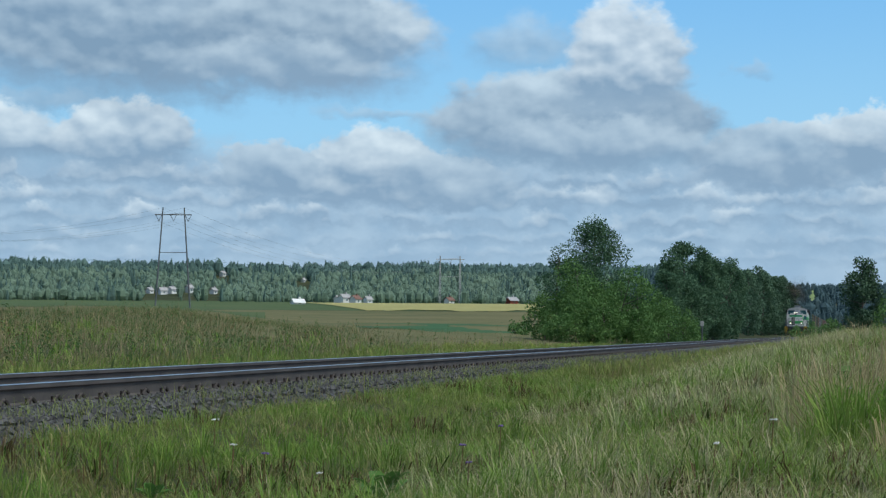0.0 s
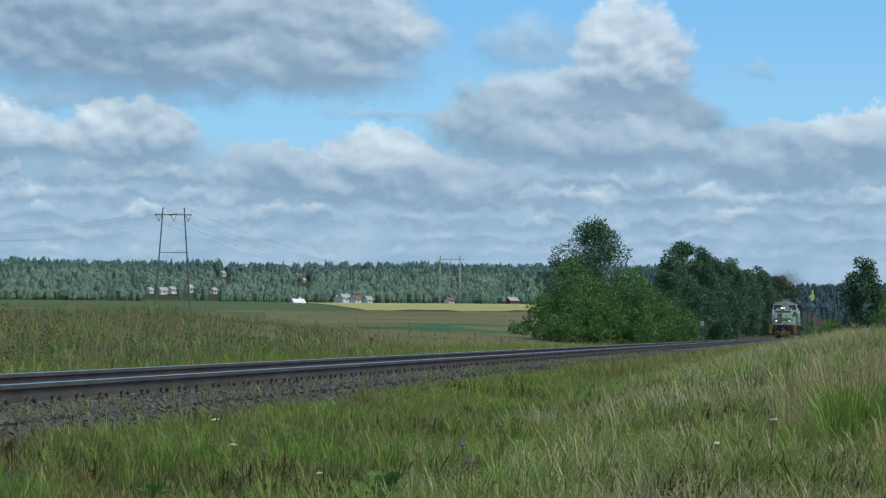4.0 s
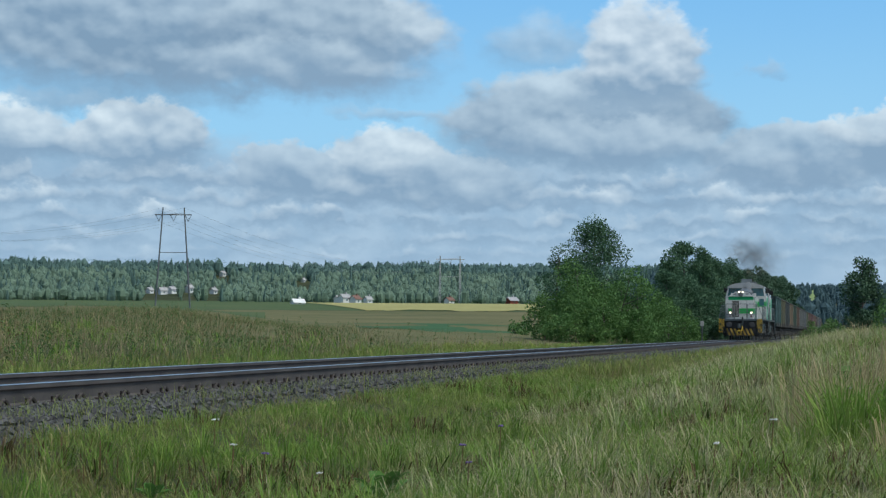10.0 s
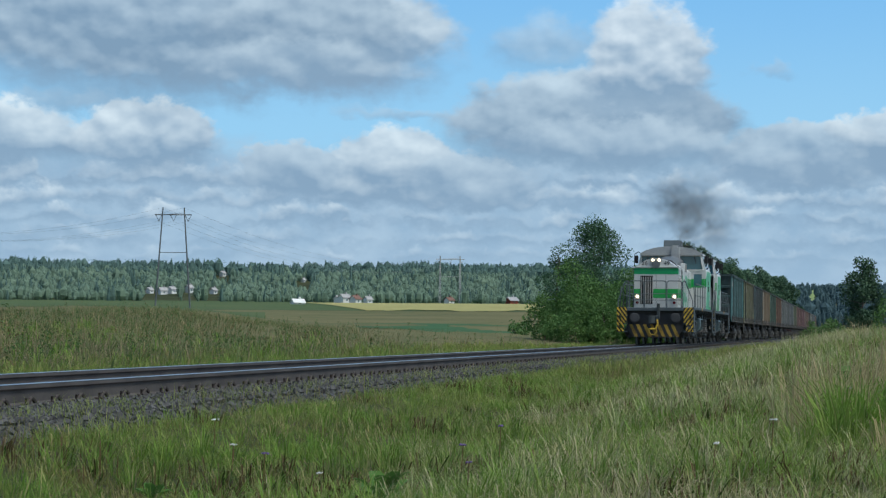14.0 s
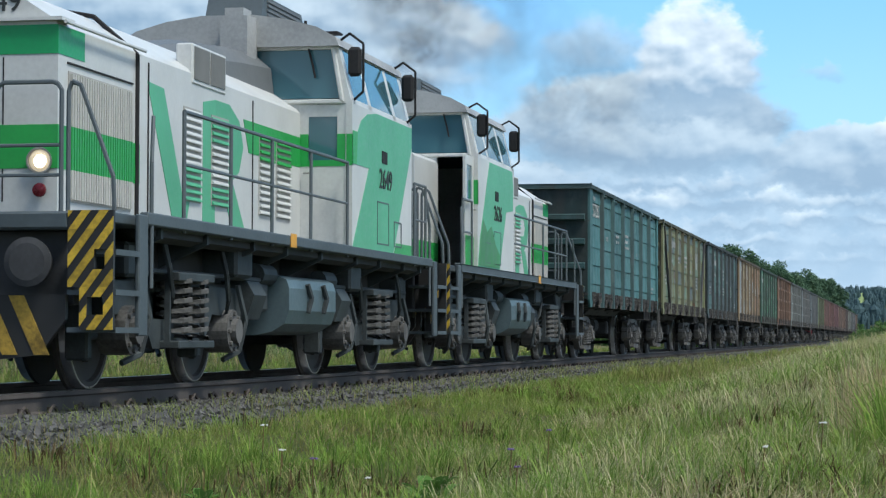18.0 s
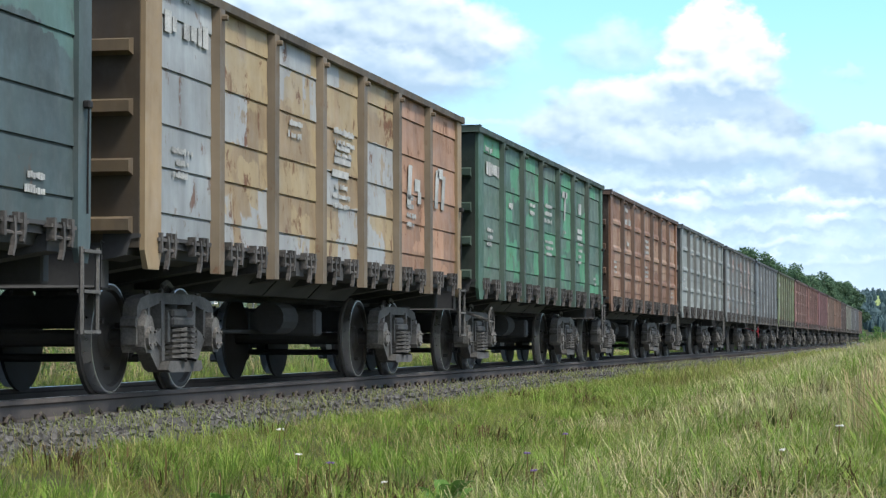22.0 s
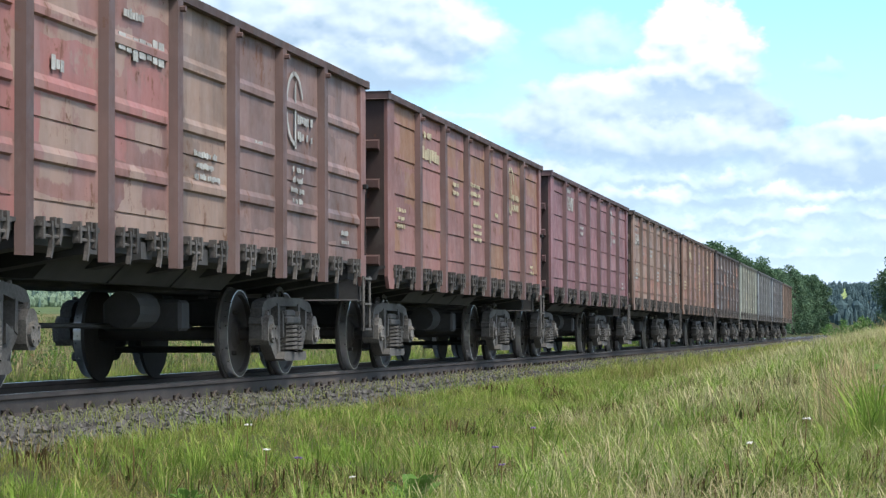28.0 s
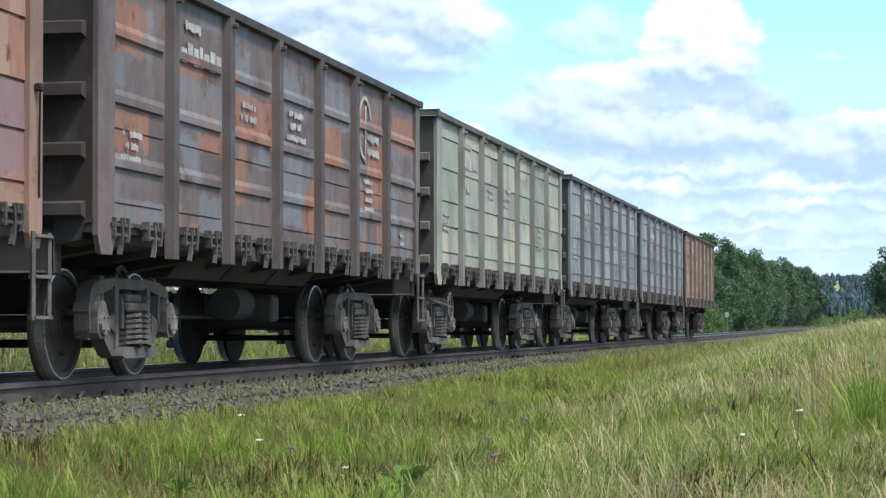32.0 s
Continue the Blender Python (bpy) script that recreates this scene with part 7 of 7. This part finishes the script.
tufts("withered_weeds", "brown withered weeds low in the grass", M_BROWN, 35, 2600, 15, (2.4, 9.6), (9, 32), 1.3, (0.06, 0.19), (0.003, 0.008), 0.8, 0.7, 0.09, thin=0.14)
lawn("near_grass", "green wild grass on the low bank", M_BLADE, 22, 36000, (2.25, 12.0), (40, 150), 1.5, (0.12, 0.30), (0.006, 0.011), 0.8, 0.4, 0.015)
tufts("dry_grass", "tall pale grass on the low bank", M_TALL, 23, 7600, 11, (5.4, 12.0), (13, 75), 1.3, (0.11, 0.30), (0.002, 0.0042), 1.0, 0.45, 0.09, 0.03, thin=-0.12)
lawn("dry_grass", "thin dry grass stems in the green grass", M_STRAW, 24, 9000, (2.2, 9.8), (9, 60), 1.3, (0.08, 0.24), (0.0013, 0.0022), 1.0, 0.7, 0.01)
tufts("straw_tuft", "tall pale straw grass on the bank", M_STRAW, 30, 34, 26, (7.7, 8.9), (13, 24), 1.2, (0.26, 0.46), (0.003, 0.005), 0.6, 0.8, 0.09)
tufts("straw_tuft", "tall pale straw stems beside a lush clump", M_STRAW, 61, 60, 16, (7.10, 8.10), (15.5, 19.5), 1.0, (0.50, 0.78), (0.0022, 0.0036), 0.30, 0.8, 0.10, 0.06, thin=-9)
tufts("lush_clump", "lush arching clump of tall grass on the bank", M_LUSH, 62, 60, 34, (7.45, 8.20), (14.2, 17.5), 1.0, (0.26, 0.44), (0.004, 0.007), 0.95, 0.8, 0.10, 0.02, thin=-9)
lawn("dry_grass", "pale seed heads and stems on the bank", M_STRAW, 39, 6500, (5.0, 11.0), (14, 60), 1.3, (0.14, 0.38), (0.0014, 0.0024), 0.8, 0.5, 0.012)
lawn("track_weeds", "thin grass growing through the ballast", M_BLADE, 29, 10000, (1.45, 2.4), (9, 60), 1.4, (0.05, 0.18), (0.002, 0.005), 0.8, 1.2, 0.010)
lawn("verge_grass", "green grass along the far side of the track", M_LUSH, 25, 34000, (-9.0, -2.0), (14, 130), 1.4, (0.10, 0.26), (0.005, 0.010), 0.8, 0.5, 0.012)
tufts("verge_grass", "green tufts along the far side of the track", M_BLADE, 36, 3600, 12, (-10.0, -2.2), (16, 110), 1.4, (0.18, 0.42), (0.005, 0.010), 0.7, 0.5, 0.10, base_w=0.008)
lawn("meadow_grass", "brownish meadow grass", M_MEADOW, 26, 85000, (-50, -5.5), (25, 170), 1.25, (0.12, 0.42), (0.007, 0.013), 1.1, 0.12, 0.006)
tufts("meadow_grass", "tall dry tufts in the meadow", M_DRYMEADOW, 37, 2600, 13, (-46, -6.0), (26, 140), 1.2, (0.35, 0.80), (0.005, 0.010), 0.95, 0.16, 0.30, base_w=0.006, thin=0.05)
tufts("meadow_grass", "tall green grass tufts in the meadow", M_MEADOW, 40, 3000, 13, (-46, -6.0), (26, 140), 1.2, (0.30, 0.70), (0.006, 0.011), 1.0, 0.2, 0.25, base_w=0.006, thin=-0.05)


def leafy_weeds(name, label, mat, seed, n, per, xr, yr, hr, wide, size):
    """Tall leafy weeds: slim uneven columns of small leaves, denser where they grow in stands."""
    rng = np.random.default_rng(seed)
    x, y = spread(rng, n, *xr, *yr, 1.25)
    az = np.degrees(np.arctan2(EYE.x - x, y))
    stand = np.array([noise.noise(Vector((p * 0.16, q * 0.16, seed))) for p, q in zip(x, y)])
    keep = in_view(x, y) & (rng.random(n) < (0.12 + 0.88 * ss(9.5, 17.0, az)) * np.clip(0.35 + 1.6 * stand, 0.04, 1))
    x, y, stand = x[keep], y[keep], stand[keep]
    h = rng.uniform(*hr, len(x)) * (1 + 0.6 * stand)
    i = np.repeat(np.arange(len(x)), per)
    q = rng.random(len(i)) ** 0.8
    r = wide * h[i] * (1.05 - 0.85 * q) * np.sqrt(rng.random(len(i)))
    t = rng.uniform(0, 2 * math.pi, len(i))
    P = np.c_[x[i] + r * np.cos(t), y[i] + r * np.sin(t), rooted(x, y)[i] + h[i] * q]
    a = rng.normal(size=(len(i), 3)) + np.array([0, 0, 0.8])
    a /= np.linalg.norm(a, axis=1)[:, None]
    b = np.cross(a, rng.normal(size=(len(i), 3)))
    b /= np.linalg.norm(b, axis=1)[:, None]
    k = size * rng.uniform(0.5, 1.5, (len(i), 1)) * (1 - 0.4 * q[:, None])
    V = np.stack([P - a * k, P + b * k * 0.4, P + a * k, P - b * k * 0.4], 1).reshape(-1, 3)
    ob = link_mesh(name, raw_mesh(name, V, np.arange(4 * len(i)).reshape(-1, 4), mat), None)
    return tagged(ob, label, "weeds", kind="stuff")


leafy_weeds("meadow_weeds", "dark leafy weeds standing in the meadow", M_WEED, 27, 3000, 42, (-48, -6.0), (25, 130), (0.45, 1.05), 0.22, 0.045)
leafy_weeds("meadow_weeds", "pale dry seed heads of meadow plants", M_DRYMEADOW, 28, 2600, 30, (-50, -6.0), (25, 140), (0.35, 0.80), 0.26, 0.032)
tufts("meadow_weeds", "green bushy weeds in the meadow", M_LUSH, 38, 900, 22, (-36, -5.0), (24, 95), 1.2, (0.30, 0.62), (0.008, 0.018), 0.7, 0.25, 0.22, 0.05, 0.004, 0.02)


def flower(x, y, h, mat, label, r):
    z = float(rooted(x, y))
    f = empty("wild_flower")
    f.location = (x, y, z)
    bm = bmesh.new()
    pipe(bm, [(0, 0, -0.02), (0.02, 0.01, h * 0.5), (0.03, 0.0, h)], 0.003, 5)
    part("stem", bm, M_WEED, f)
    bm = bmesh.new()
    rng = random.Random(x)
    for i in range(9):
        a = rng.uniform(0, 6.28)
        q = r * rng.random() ** 0.5
        bmesh.ops.create_icosphere(bm, subdivisions=1, radius=r * 0.35, matrix=Matrix.Translation((0.03 + q * math.cos(a), q * math.sin(a), h + rng.uniform(0, r * 0.3))) @ Matrix.Diagonal((1, 1, 0.6, 1)))
    part("blossom", bm, mat, f)
    return tagged(f, label, "flower", "wild flowers in the grass")


def dock_plant(az, d, size, seed):
    """A low plant with broad curved leaves."""
    rng = random.Random(seed)
    x, y, _ = at_bearing(az, d)
    f = empty("broad_leaf_plant")
    f.location = (x, y, float(rooted(x, y)))
    for i in range(9):
        a, up = i * 0.7 + rng.uniform(-0.2, 0.2), rng.uniform(0.5, 1.0)
        bm = bmesh.new()
        rows = []
        for q in range(6):
            t = q / 5
            out = size * (0.15 + 0.75 * t) * (1.2 - 0.5 * up)
            zz = size * up * (1.5 * t - 0.75 * t * t) + 0.02
            w = size * 0.19 * math.sin(math.pi * (0.08 + 0.9 * t)) + 0.003
            c = Vector((out * math.cos(a), out * math.sin(a), zz))
            n = Vector((-math.sin(a), math.cos(a), 0))
            rows.append((bm.verts.new(c - n * w + Vector((0, 0, w * 0.3))), bm.verts.new(c), bm.verts.new(c + n * w + Vector((0, 0, w * 0.3)))))
        for r0, r1 in zip(rows, rows[1:]):
            bm.faces.new((r0[0], r0[1], r1[1], r1[0]))
            bm.faces.new((r0[1], r0[2], r1[2], r1[1]))
        part("leaf", bm, M_LEAF, f)
    return tagged(f, "low plant with broad green leaves in the grass", "plant")


M_LEAF = foliage("dock_leaves", (0.085, 0.190, 0.040), (0.170, 0.300, 0.070), transl=0.3)
dock_plant(11.85, 12.6, 0.24, 1)
dock_plant(12.0, 12.2, 0.17, 2)
dock_plant(0.0, 20.0, 0.3, 3)
dock_plant(17.7, 12.4, 0.14, 4)
M_PETAL = plain("white_petals", (0.75, 0.74, 0.70), 0.7, vary=0.1)
M_THISTLE = plain("violet_petals", (0.19, 0.12, 0.30), 0.7, vary=0.2)
for az, d, h, white in ((16.25, 14.6, 0.34, True), (15.8, 13.2, 0.3, True), (2.08, 13.0, 0.30, True), (3.55, 11.9, 0.25, True), (13.6, 14.0, 0.1, True), (8.98, 13.3, 0.36, False), (15.0, 12.6, 0.3, False), (9.95, 12.6, 0.3, False), (0.2, 16.0, 0.3, False), (9.8, 11.8, 0.24, False)):
    x, y, _ = at_bearing(az, d)
    flower(x, y, h, M_PETAL if white else M_THISTLE, "small white yarrow in the grass" if white else "violet thistle in the grass", 0.022)


# ---- sky ----
def sky_backdrop():
    """A far shell of broken cloud; it drifts slowly."""
    mat = bpy.data.materials.new("cloudy_sky")
    mat.use_nodes = True
    tree_ = mat.node_tree
    tree_.nodes.clear()
    k = Nodes(tree_)
    px, py, pz = k.split(k.vec("NORMALIZE", k.coords()))
    az = k.math("DEGREES", k.math("ARCTAN2", k.math("MULTIPLY", px, -1.0), py))
    el = k.math("DEGREES", k.math("ARCSINE", pz))
    # u to the right and v downwards, one unit for 1.448 degrees
    u = k.math("MULTIPLY_ADD", az, -0.6906, 7.84 + 10.366 * 0.6906)
    v = k.math("MULTIPLY_ADD", el, -0.6906, 4.41 + 2.10 * 0.6906)

    flat = k.xyz(u, k.math("MULTIPLY", v, 1.35), 0.0)

    def centred(seed, scale, detail, rough):
        return k.split(k.vec("SUBTRACT", k.noise(k.vec("ADD", flat, (seed, 0.0, seed)), scale, detail, rough, out="Color"), (0.5, 0.5, 0.5)))
    big, mid, fine = centred(1.0, 0.75, 2, 0.5), centred(5.0, 1.9, 3, 0.55), centred(9.0, 4.5, 5, 0.6)
    uw = k.math("ADD", u, k.math("ADD", k.math("MULTIPLY", big[0], 1.0), k.math("ADD", k.math("MULTIPLY", mid[0], 0.75), k.math("MULTIPLY", fine[0], 0.30))))
    vw = k.math("ADD", v, k.math("ADD", k.math("MULTIPLY", big[1], 0.5), k.math("ADD", k.math("MULTIPLY", mid[1], 0.55), k.math("MULTIPLY", fine[1], 0.22))))

    # a smoother height for the light on the clouds than for their ragged edges
    vl = k.math("ADD", v, k.math("ADD", k.math("MULTIPLY", big[1], 0.5), k.math("MULTIPLY", mid[1], 0.42)))

    def billow(du, dv):
        q = k.vec("ADD", flat, (du, dv, 2.0))
        return k.math("ADD", k.noise(q, 1.25, 3, 0.42), k.math("MULTIPLY", k.noise(q, 0.6, 2, 0.5), 0.6))
    relief = k.math("SUBTRACT", billow(0.0, 0.0), billow(0.07, -0.20))
    mottle = k.math("SUBTRACT", k.noise(flat, 0.9, 4, 0.55), 0.5)

    def lighting(height, gain, base):
        lit = k.math("MULTIPLY_ADD", height, gain, base)
        return k.math("ADD", lit, k.math("ADD", k.math("MULTIPLY", relief, 1.45), k.math("MULTIPLY", mottle, 0.50)), clamp=True)

    def heap(col, cu, base, w, h, soft, full, dark, bright, gain=0.78, lo=0.10, under=0.55):
        """One cumulus: a domed top over a flat, soft base."""
        a = k.math("MULTIPLY", k.math("SUBTRACT", uw, cu), 1 / w)
        up = k.math("MULTIPLY", k.math("SUBTRACT", base, vw), 1 / h)
        top = k.math("MAXIMUM", up, 0.0)
        low = k.math("MULTIPLY", k.math("MINIMUM", up, 0.0), 1 / under)
        inside = k.math("SUBTRACT", 1.0, k.math("ADD", k.math("MULTIPLY", a, a), k.math("ADD", k.math("MULTIPLY", top, top), k.math("MULTIPLY", low, low))))
        cover = k.math("MULTIPLY", k.step(inside, -0.04, k.math("MULTIPLY_ADD", k.step(up, 0.35, -0.3), 0.75, soft)), full)
        return k.mix(cover, col, k.mix(lighting(k.math("MULTIPLY", k.math("SUBTRACT", base, vl), 1 / h), gain, lo), dark, bright))

    def bank(col, base, h, freq, seed, full, dark, bright):
        """A far row of cumulus heaps side by side."""
        n = k.noise(k.xyz(k.math("MULTIPLY", uw, freq), seed, 0.0), 1.0, 4, 0.55)
        rise = k.math("MULTIPLY", k.step(n, 0.25, 0.75), h)
        top = k.math("SUBTRACT", base, rise)
        cover = k.math("MULTIPLY", k.step(k.math("SUBTRACT", vw, top), 0.0, 0.24), k.step(vw, base + 0.22, base - 0.05))
        lit = lighting(k.math("SUBTRACT", base, vl), 1.35 / h, 0.02)
        return k.mix(k.math("MULTIPLY", cover, full), col, k.mix(lit, dark, bright))

    grey, pale = (0.255, 0.355, 0.475), (0.56, 0.645, 0.72)
    white, shadow = (0.76, 0.81, 0.84), (0.225, 0.315, 0.425)
    col = k.mix(k.step(v, -1.0, 3.2), (0.215, 0.465, 0.775), (0.345, 0.595, 0.80))
    col = k.mix(k.math("MULTIPLY", k.step(vw, 2.35, 3.1), 0.92), col, k.mix(k.step(mottle, -0.25, 0.25), (0.30, 0.41, 0.54), (0.42, 0.52, 0.63)))
    for base, h, freq, seed, full in ((4.55, 0.26, 1.5, 3.1, 0.55), (4.25, 0.30, 1.2, 8.7, 0.65), (3.92, 0.40, 1.0, 14.3, 0.75), (3.58, 0.50, 0.8, 21.9, 0.8), (3.25, 0.62, 0.62, 33.3, 0.85)):
        col = bank(col, base, h, freq, seed, full, (0.265, 0.365, 0.485), (0.80, 0.85, 0.88))
    for cu, base, w, h, soft, full, dark, bright in (
            (13.9, 3.0, 2.3, 0.85, 0.30, 0.95, grey, pale), (15.4, 2.7, 1.2, 0.95, 0.25, 0.95, grey, white), (17.5, 2.9, 1.6, 1.3, 0.3, 0.95, grey, white),
            (6.5, 3.3, 1.5, 1.10, 0.25, 0.95, grey, white), (4.8, 3.25, 1.0, 0.80, 0.25, 0.95, grey, pale), (8.1, 3.4, 1.3, 0.70, 0.35, 0.9, grey, pale),
            (6.7, 2.05, 1.4, 0.22, 0.9, 0.55, grey, pale), (13.2, 1.25, 0.5, 0.30, 1.0, 0.5, grey, pale), (9.3, 0.95, 1.2, 0.80, 1.0, 0.7, grey, pale),
            (10.2, 2.45, 3.0, 1.35, 0.30, 0.97, shadow, pale), (11.0, 1.45, 1.35, 1.50, 0.36, 0.97, grey, (0.86, 0.89, 0.91)), (10.5, 2.7, 2.6, 0.7, 0.6, 0.85, grey, pale),
            (0.9, 1.95, 1.5, 0.35, 0.9, 0.6, grey, pale), (-0.6, 2.70, 2.0, 0.95, 0.30, 0.95, grey, white), (2.2, 2.72, 1.6, 0.95, 0.25, 0.97, grey, white),
            (5.4, 1.15, 2.6, 1.60, 0.35, 0.97, grey, white), (2.6, 0.95, 4.6, 2.2, 0.30, 0.97, shadow, pale), (4.6, 1.35, 2.2, 0.7, 0.7, 0.7, grey, pale),
            (-3.5, 0.4, 3.5, 2.6, 0.30, 0.97, shadow, white), (19.5, -0.2, 3.0, 2.0, 0.3, 0.95, grey, white), (9.0, -3.0, 6.0, 2.2, 0.3, 0.9, grey, white)):
        col = heap(col, cu, base, w, h, soft, full, dark, bright)
    haze = k.step(v, 3.9, 5.4)
    col = k.mix(k.math("MULTIPLY", haze, 0.42), col, (0.40, 0.505, 0.625))
    em = k.node("ShaderNodeEmission")
    k.put(em.inputs[0], col)
    em.inputs[1].default_value = 1.0
    o = k.node("ShaderNodeOutputMaterial")
    tree_.links.new(em.outputs[0], o.inputs[0])
    azs, els = np.radians(np.linspace(-42, 62, 60)), np.radians(np.linspace(-3, 32, 24))
    A, E = np.meshgrid(azs, els)
    Rr = 4700.0
    V = np.c_[(-Rr * np.cos(E) * np.sin(A)).ravel(), (Rr * np.cos(E) * np.cos(A)).ravel(), (Rr * np.sin(E)).ravel()]
    i, j = np.meshgrid(np.arange(59), np.arange(23))
    F = np.c_[(j * 60 + i).ravel(), (j * 60 + i + 1).ravel(), ((j + 1) * 60 + i + 1).ravel(), ((j + 1) * 60 + i).ravel()]
    ob = link_mesh("sky_backdrop", raw_mesh("sky_backdrop", V, F, mat, True), None)
    ob.location = EYE
    return tagged(ob, "pale blue sky with broken grey and white cumulus clouds", "sky", kind="structure")


SKY = sky_backdrop()


# ---- exhaust smoke ----
def smoke_material(thick):
    mat = bpy.data.materials.new("thin_dark_smoke")
    mat.use_nodes = True
    tree_ = mat.node_tree
    tree_.nodes.clear()
    k = Nodes(tree_)
    co = k.coords()
    x, y, z = k.split(co)
    r = k.math("SQRT", k.math("ADD", k.math("MULTIPLY", x, x), k.math("MULTIPLY", z, z)))
    soft = k.step(r, 0.05, 0.94, 1.0, 0.0)
    n = k.step(k.noise(k.vec("ADD", co, k.scale(k.xyz(9.0, 5.0, 7.0), k.random())), 1.4, 5, 0.6), 0.30, 0.68)
    alpha = k.math("MULTIPLY", k.math("MULTIPLY", soft, n), thick, clamp=True)
    t, d, m = k.node("ShaderNodeBsdfTransparent"), k.node("ShaderNodeBsdfDiffuse"), k.node("ShaderNodeMixShader")
    d.inputs[0].default_value = (0.085, 0.075, 0.065, 1)
    k.put(m.inputs[0], alpha)
    tree_.links.new(t.outputs[0], m.inputs[1])
    tree_.links.new(d.outputs[0], m.inputs[2])
    tree_.links.new(m.outputs[0], k.node("ShaderNodeOutputMaterial").inputs[0])
    return mat


def smoke_puffs():
    rng = random.Random(3)
    thick, thin = smoke_material(0.55), smoke_material(0.32)
    bm = bmesh.new()
    bmesh.ops.create_icosphere(bm, subdivisions=4, radius=1.0)
    bmesh.ops.delete(bm, geom=[v for v in bm.verts if v.co.y > 0.05], context="VERTS")
    for v in bm.verts:
        v.co.y *= 0.6 + 0.5 * noise.noise(v.co * 2.2)
    mesh = bpy.data.meshes.new("smoke_puff")
    bm.to_mesh(mesh)
    bm.free()
    mesh.materials.append(thick)
    out = []
    # sideways drift, place along the train, height, radius
    for i, (x, u, z, rad) in enumerate(((-0.1, -7.7, 4.5, 0.42), (-0.2, -7.5, 5.1, 0.75), (-0.35, -7.0, 5.8, 1.15), (-0.7, -6.2, 6.6, 1.60), (0.2, -4.0, 6.2, 1.50), (-0.4, -2.0, 7.4, 2.20), (0.1, 6.0, 6.6, 2.30), (-0.3, 15.0, 6.8, 2.90))):
        ob = link_mesh("smoke_puff", mesh, None)
        ob.scale = (rad * 1.15, rad * 1.2, rad)
        if i > 3:
            ob.material_slots[0].link = "OBJECT"
            ob.material_slots[0].material = thin
        tagged(ob, "drifting puff of dark diesel exhaust smoke", "smoke", "exhaust smoke of the train", "stuff")
        out.append((ob, x, u, z, rng.uniform(0, 6.28)))
    return out


SMOKE = smoke_puffs()


# ---- what moves ----
# seconds and the place of the coupling between the second locomotive and the first wagon
TRAIN = [(0, 339.0), (3, 295.5), (6, 249.0), (8, 216.5), (10, 183.3), (12, 149.4), (14, 114.6), (17, 61.2), (17.5, 52.35), (18, 43.5), (18.5, 34.75), (19, 26.1), (20.5, 0.44), (23, -42.5), (25.5, -84.7), (28, -126.55), (30, -159.8), (32, -192.55)]


def spin(wheelset_ob, radius):
    """Rows for a wheelset that rolls as far as the train runs."""
    at = wheelset_ob.location.copy()
    ts = np.arange(0, 32.0001, 1 / 30)
    run = np.interp(ts, [r[0] for r in TRAIN], [r[1] for r in TRAIN])
    return [(float(t), Matrix.Translation(at) @ Matrix.Rotation((TRAIN[0][1] - s) / radius, 4, "X")) for t, s in zip(ts, run)]


def motions():
    for ob, u, turn in ((LOCO_1, -20.1, 0), (LOCO_2, -6.64, 180)):
        walk(ob, [(t, pose(0, s + u, 0, 0, 0, turn)) for t, s in TRAIN])
    for i, ob in enumerate(OPEN_WAGONS):
        walk(ob, [(t, pose(0, s + WAGON * (i + 0.5), 0)) for t, s in TRAIN])
    # wheelsets that sit alike on their bogies share one set of keys
    first = {}
    for thing in (LOCO_1, LOCO_2, *OPEN_WAGONS):
        for ob in thing.children_recursive:
            if ob.name.split(".")[0] != "wheelset":
                continue
            back = thing is LOCO_2
            key = (round(ob.location.y, 3), round(ob.location.z, 3), back)
            if key not in first:
                rows = spin(ob, ob.location.z)
                if back:
                    rows = [(t, Matrix.Translation(m.translation) @ m.to_3x3().to_4x4().inverted()) for t, m in rows]
                walk(ob, rows)
                first[key] = ob
            else:
                like = first[key].animation_data
                ob.rotation_mode = "QUATERNION"
                own = ob.animation_data_create()
                own.action, own.action_slot = like.action, like.action_slot
    for ob, x, u, z, ph in SMOKE:
        sway = 0.16 * max(0.0, z - 4.5)
        walk(ob, [(t, pose(x + sway * math.sin(t * 1.3 + ph), s + u + sway * math.sin(t * 0.9 + ph), z + 0.5 * sway * math.sin(t * 1.7 + ph), 0, 0, 0)) for t, s in TRAIN])
    walk(SKY, [(t, pose(*EYE, 0, 0, -a)) for t, a in ((0, 0.0), (6, 0.16), (13, 0.50), (19, 0.62), (25, 0.95), (32, 1.25))])


motions()
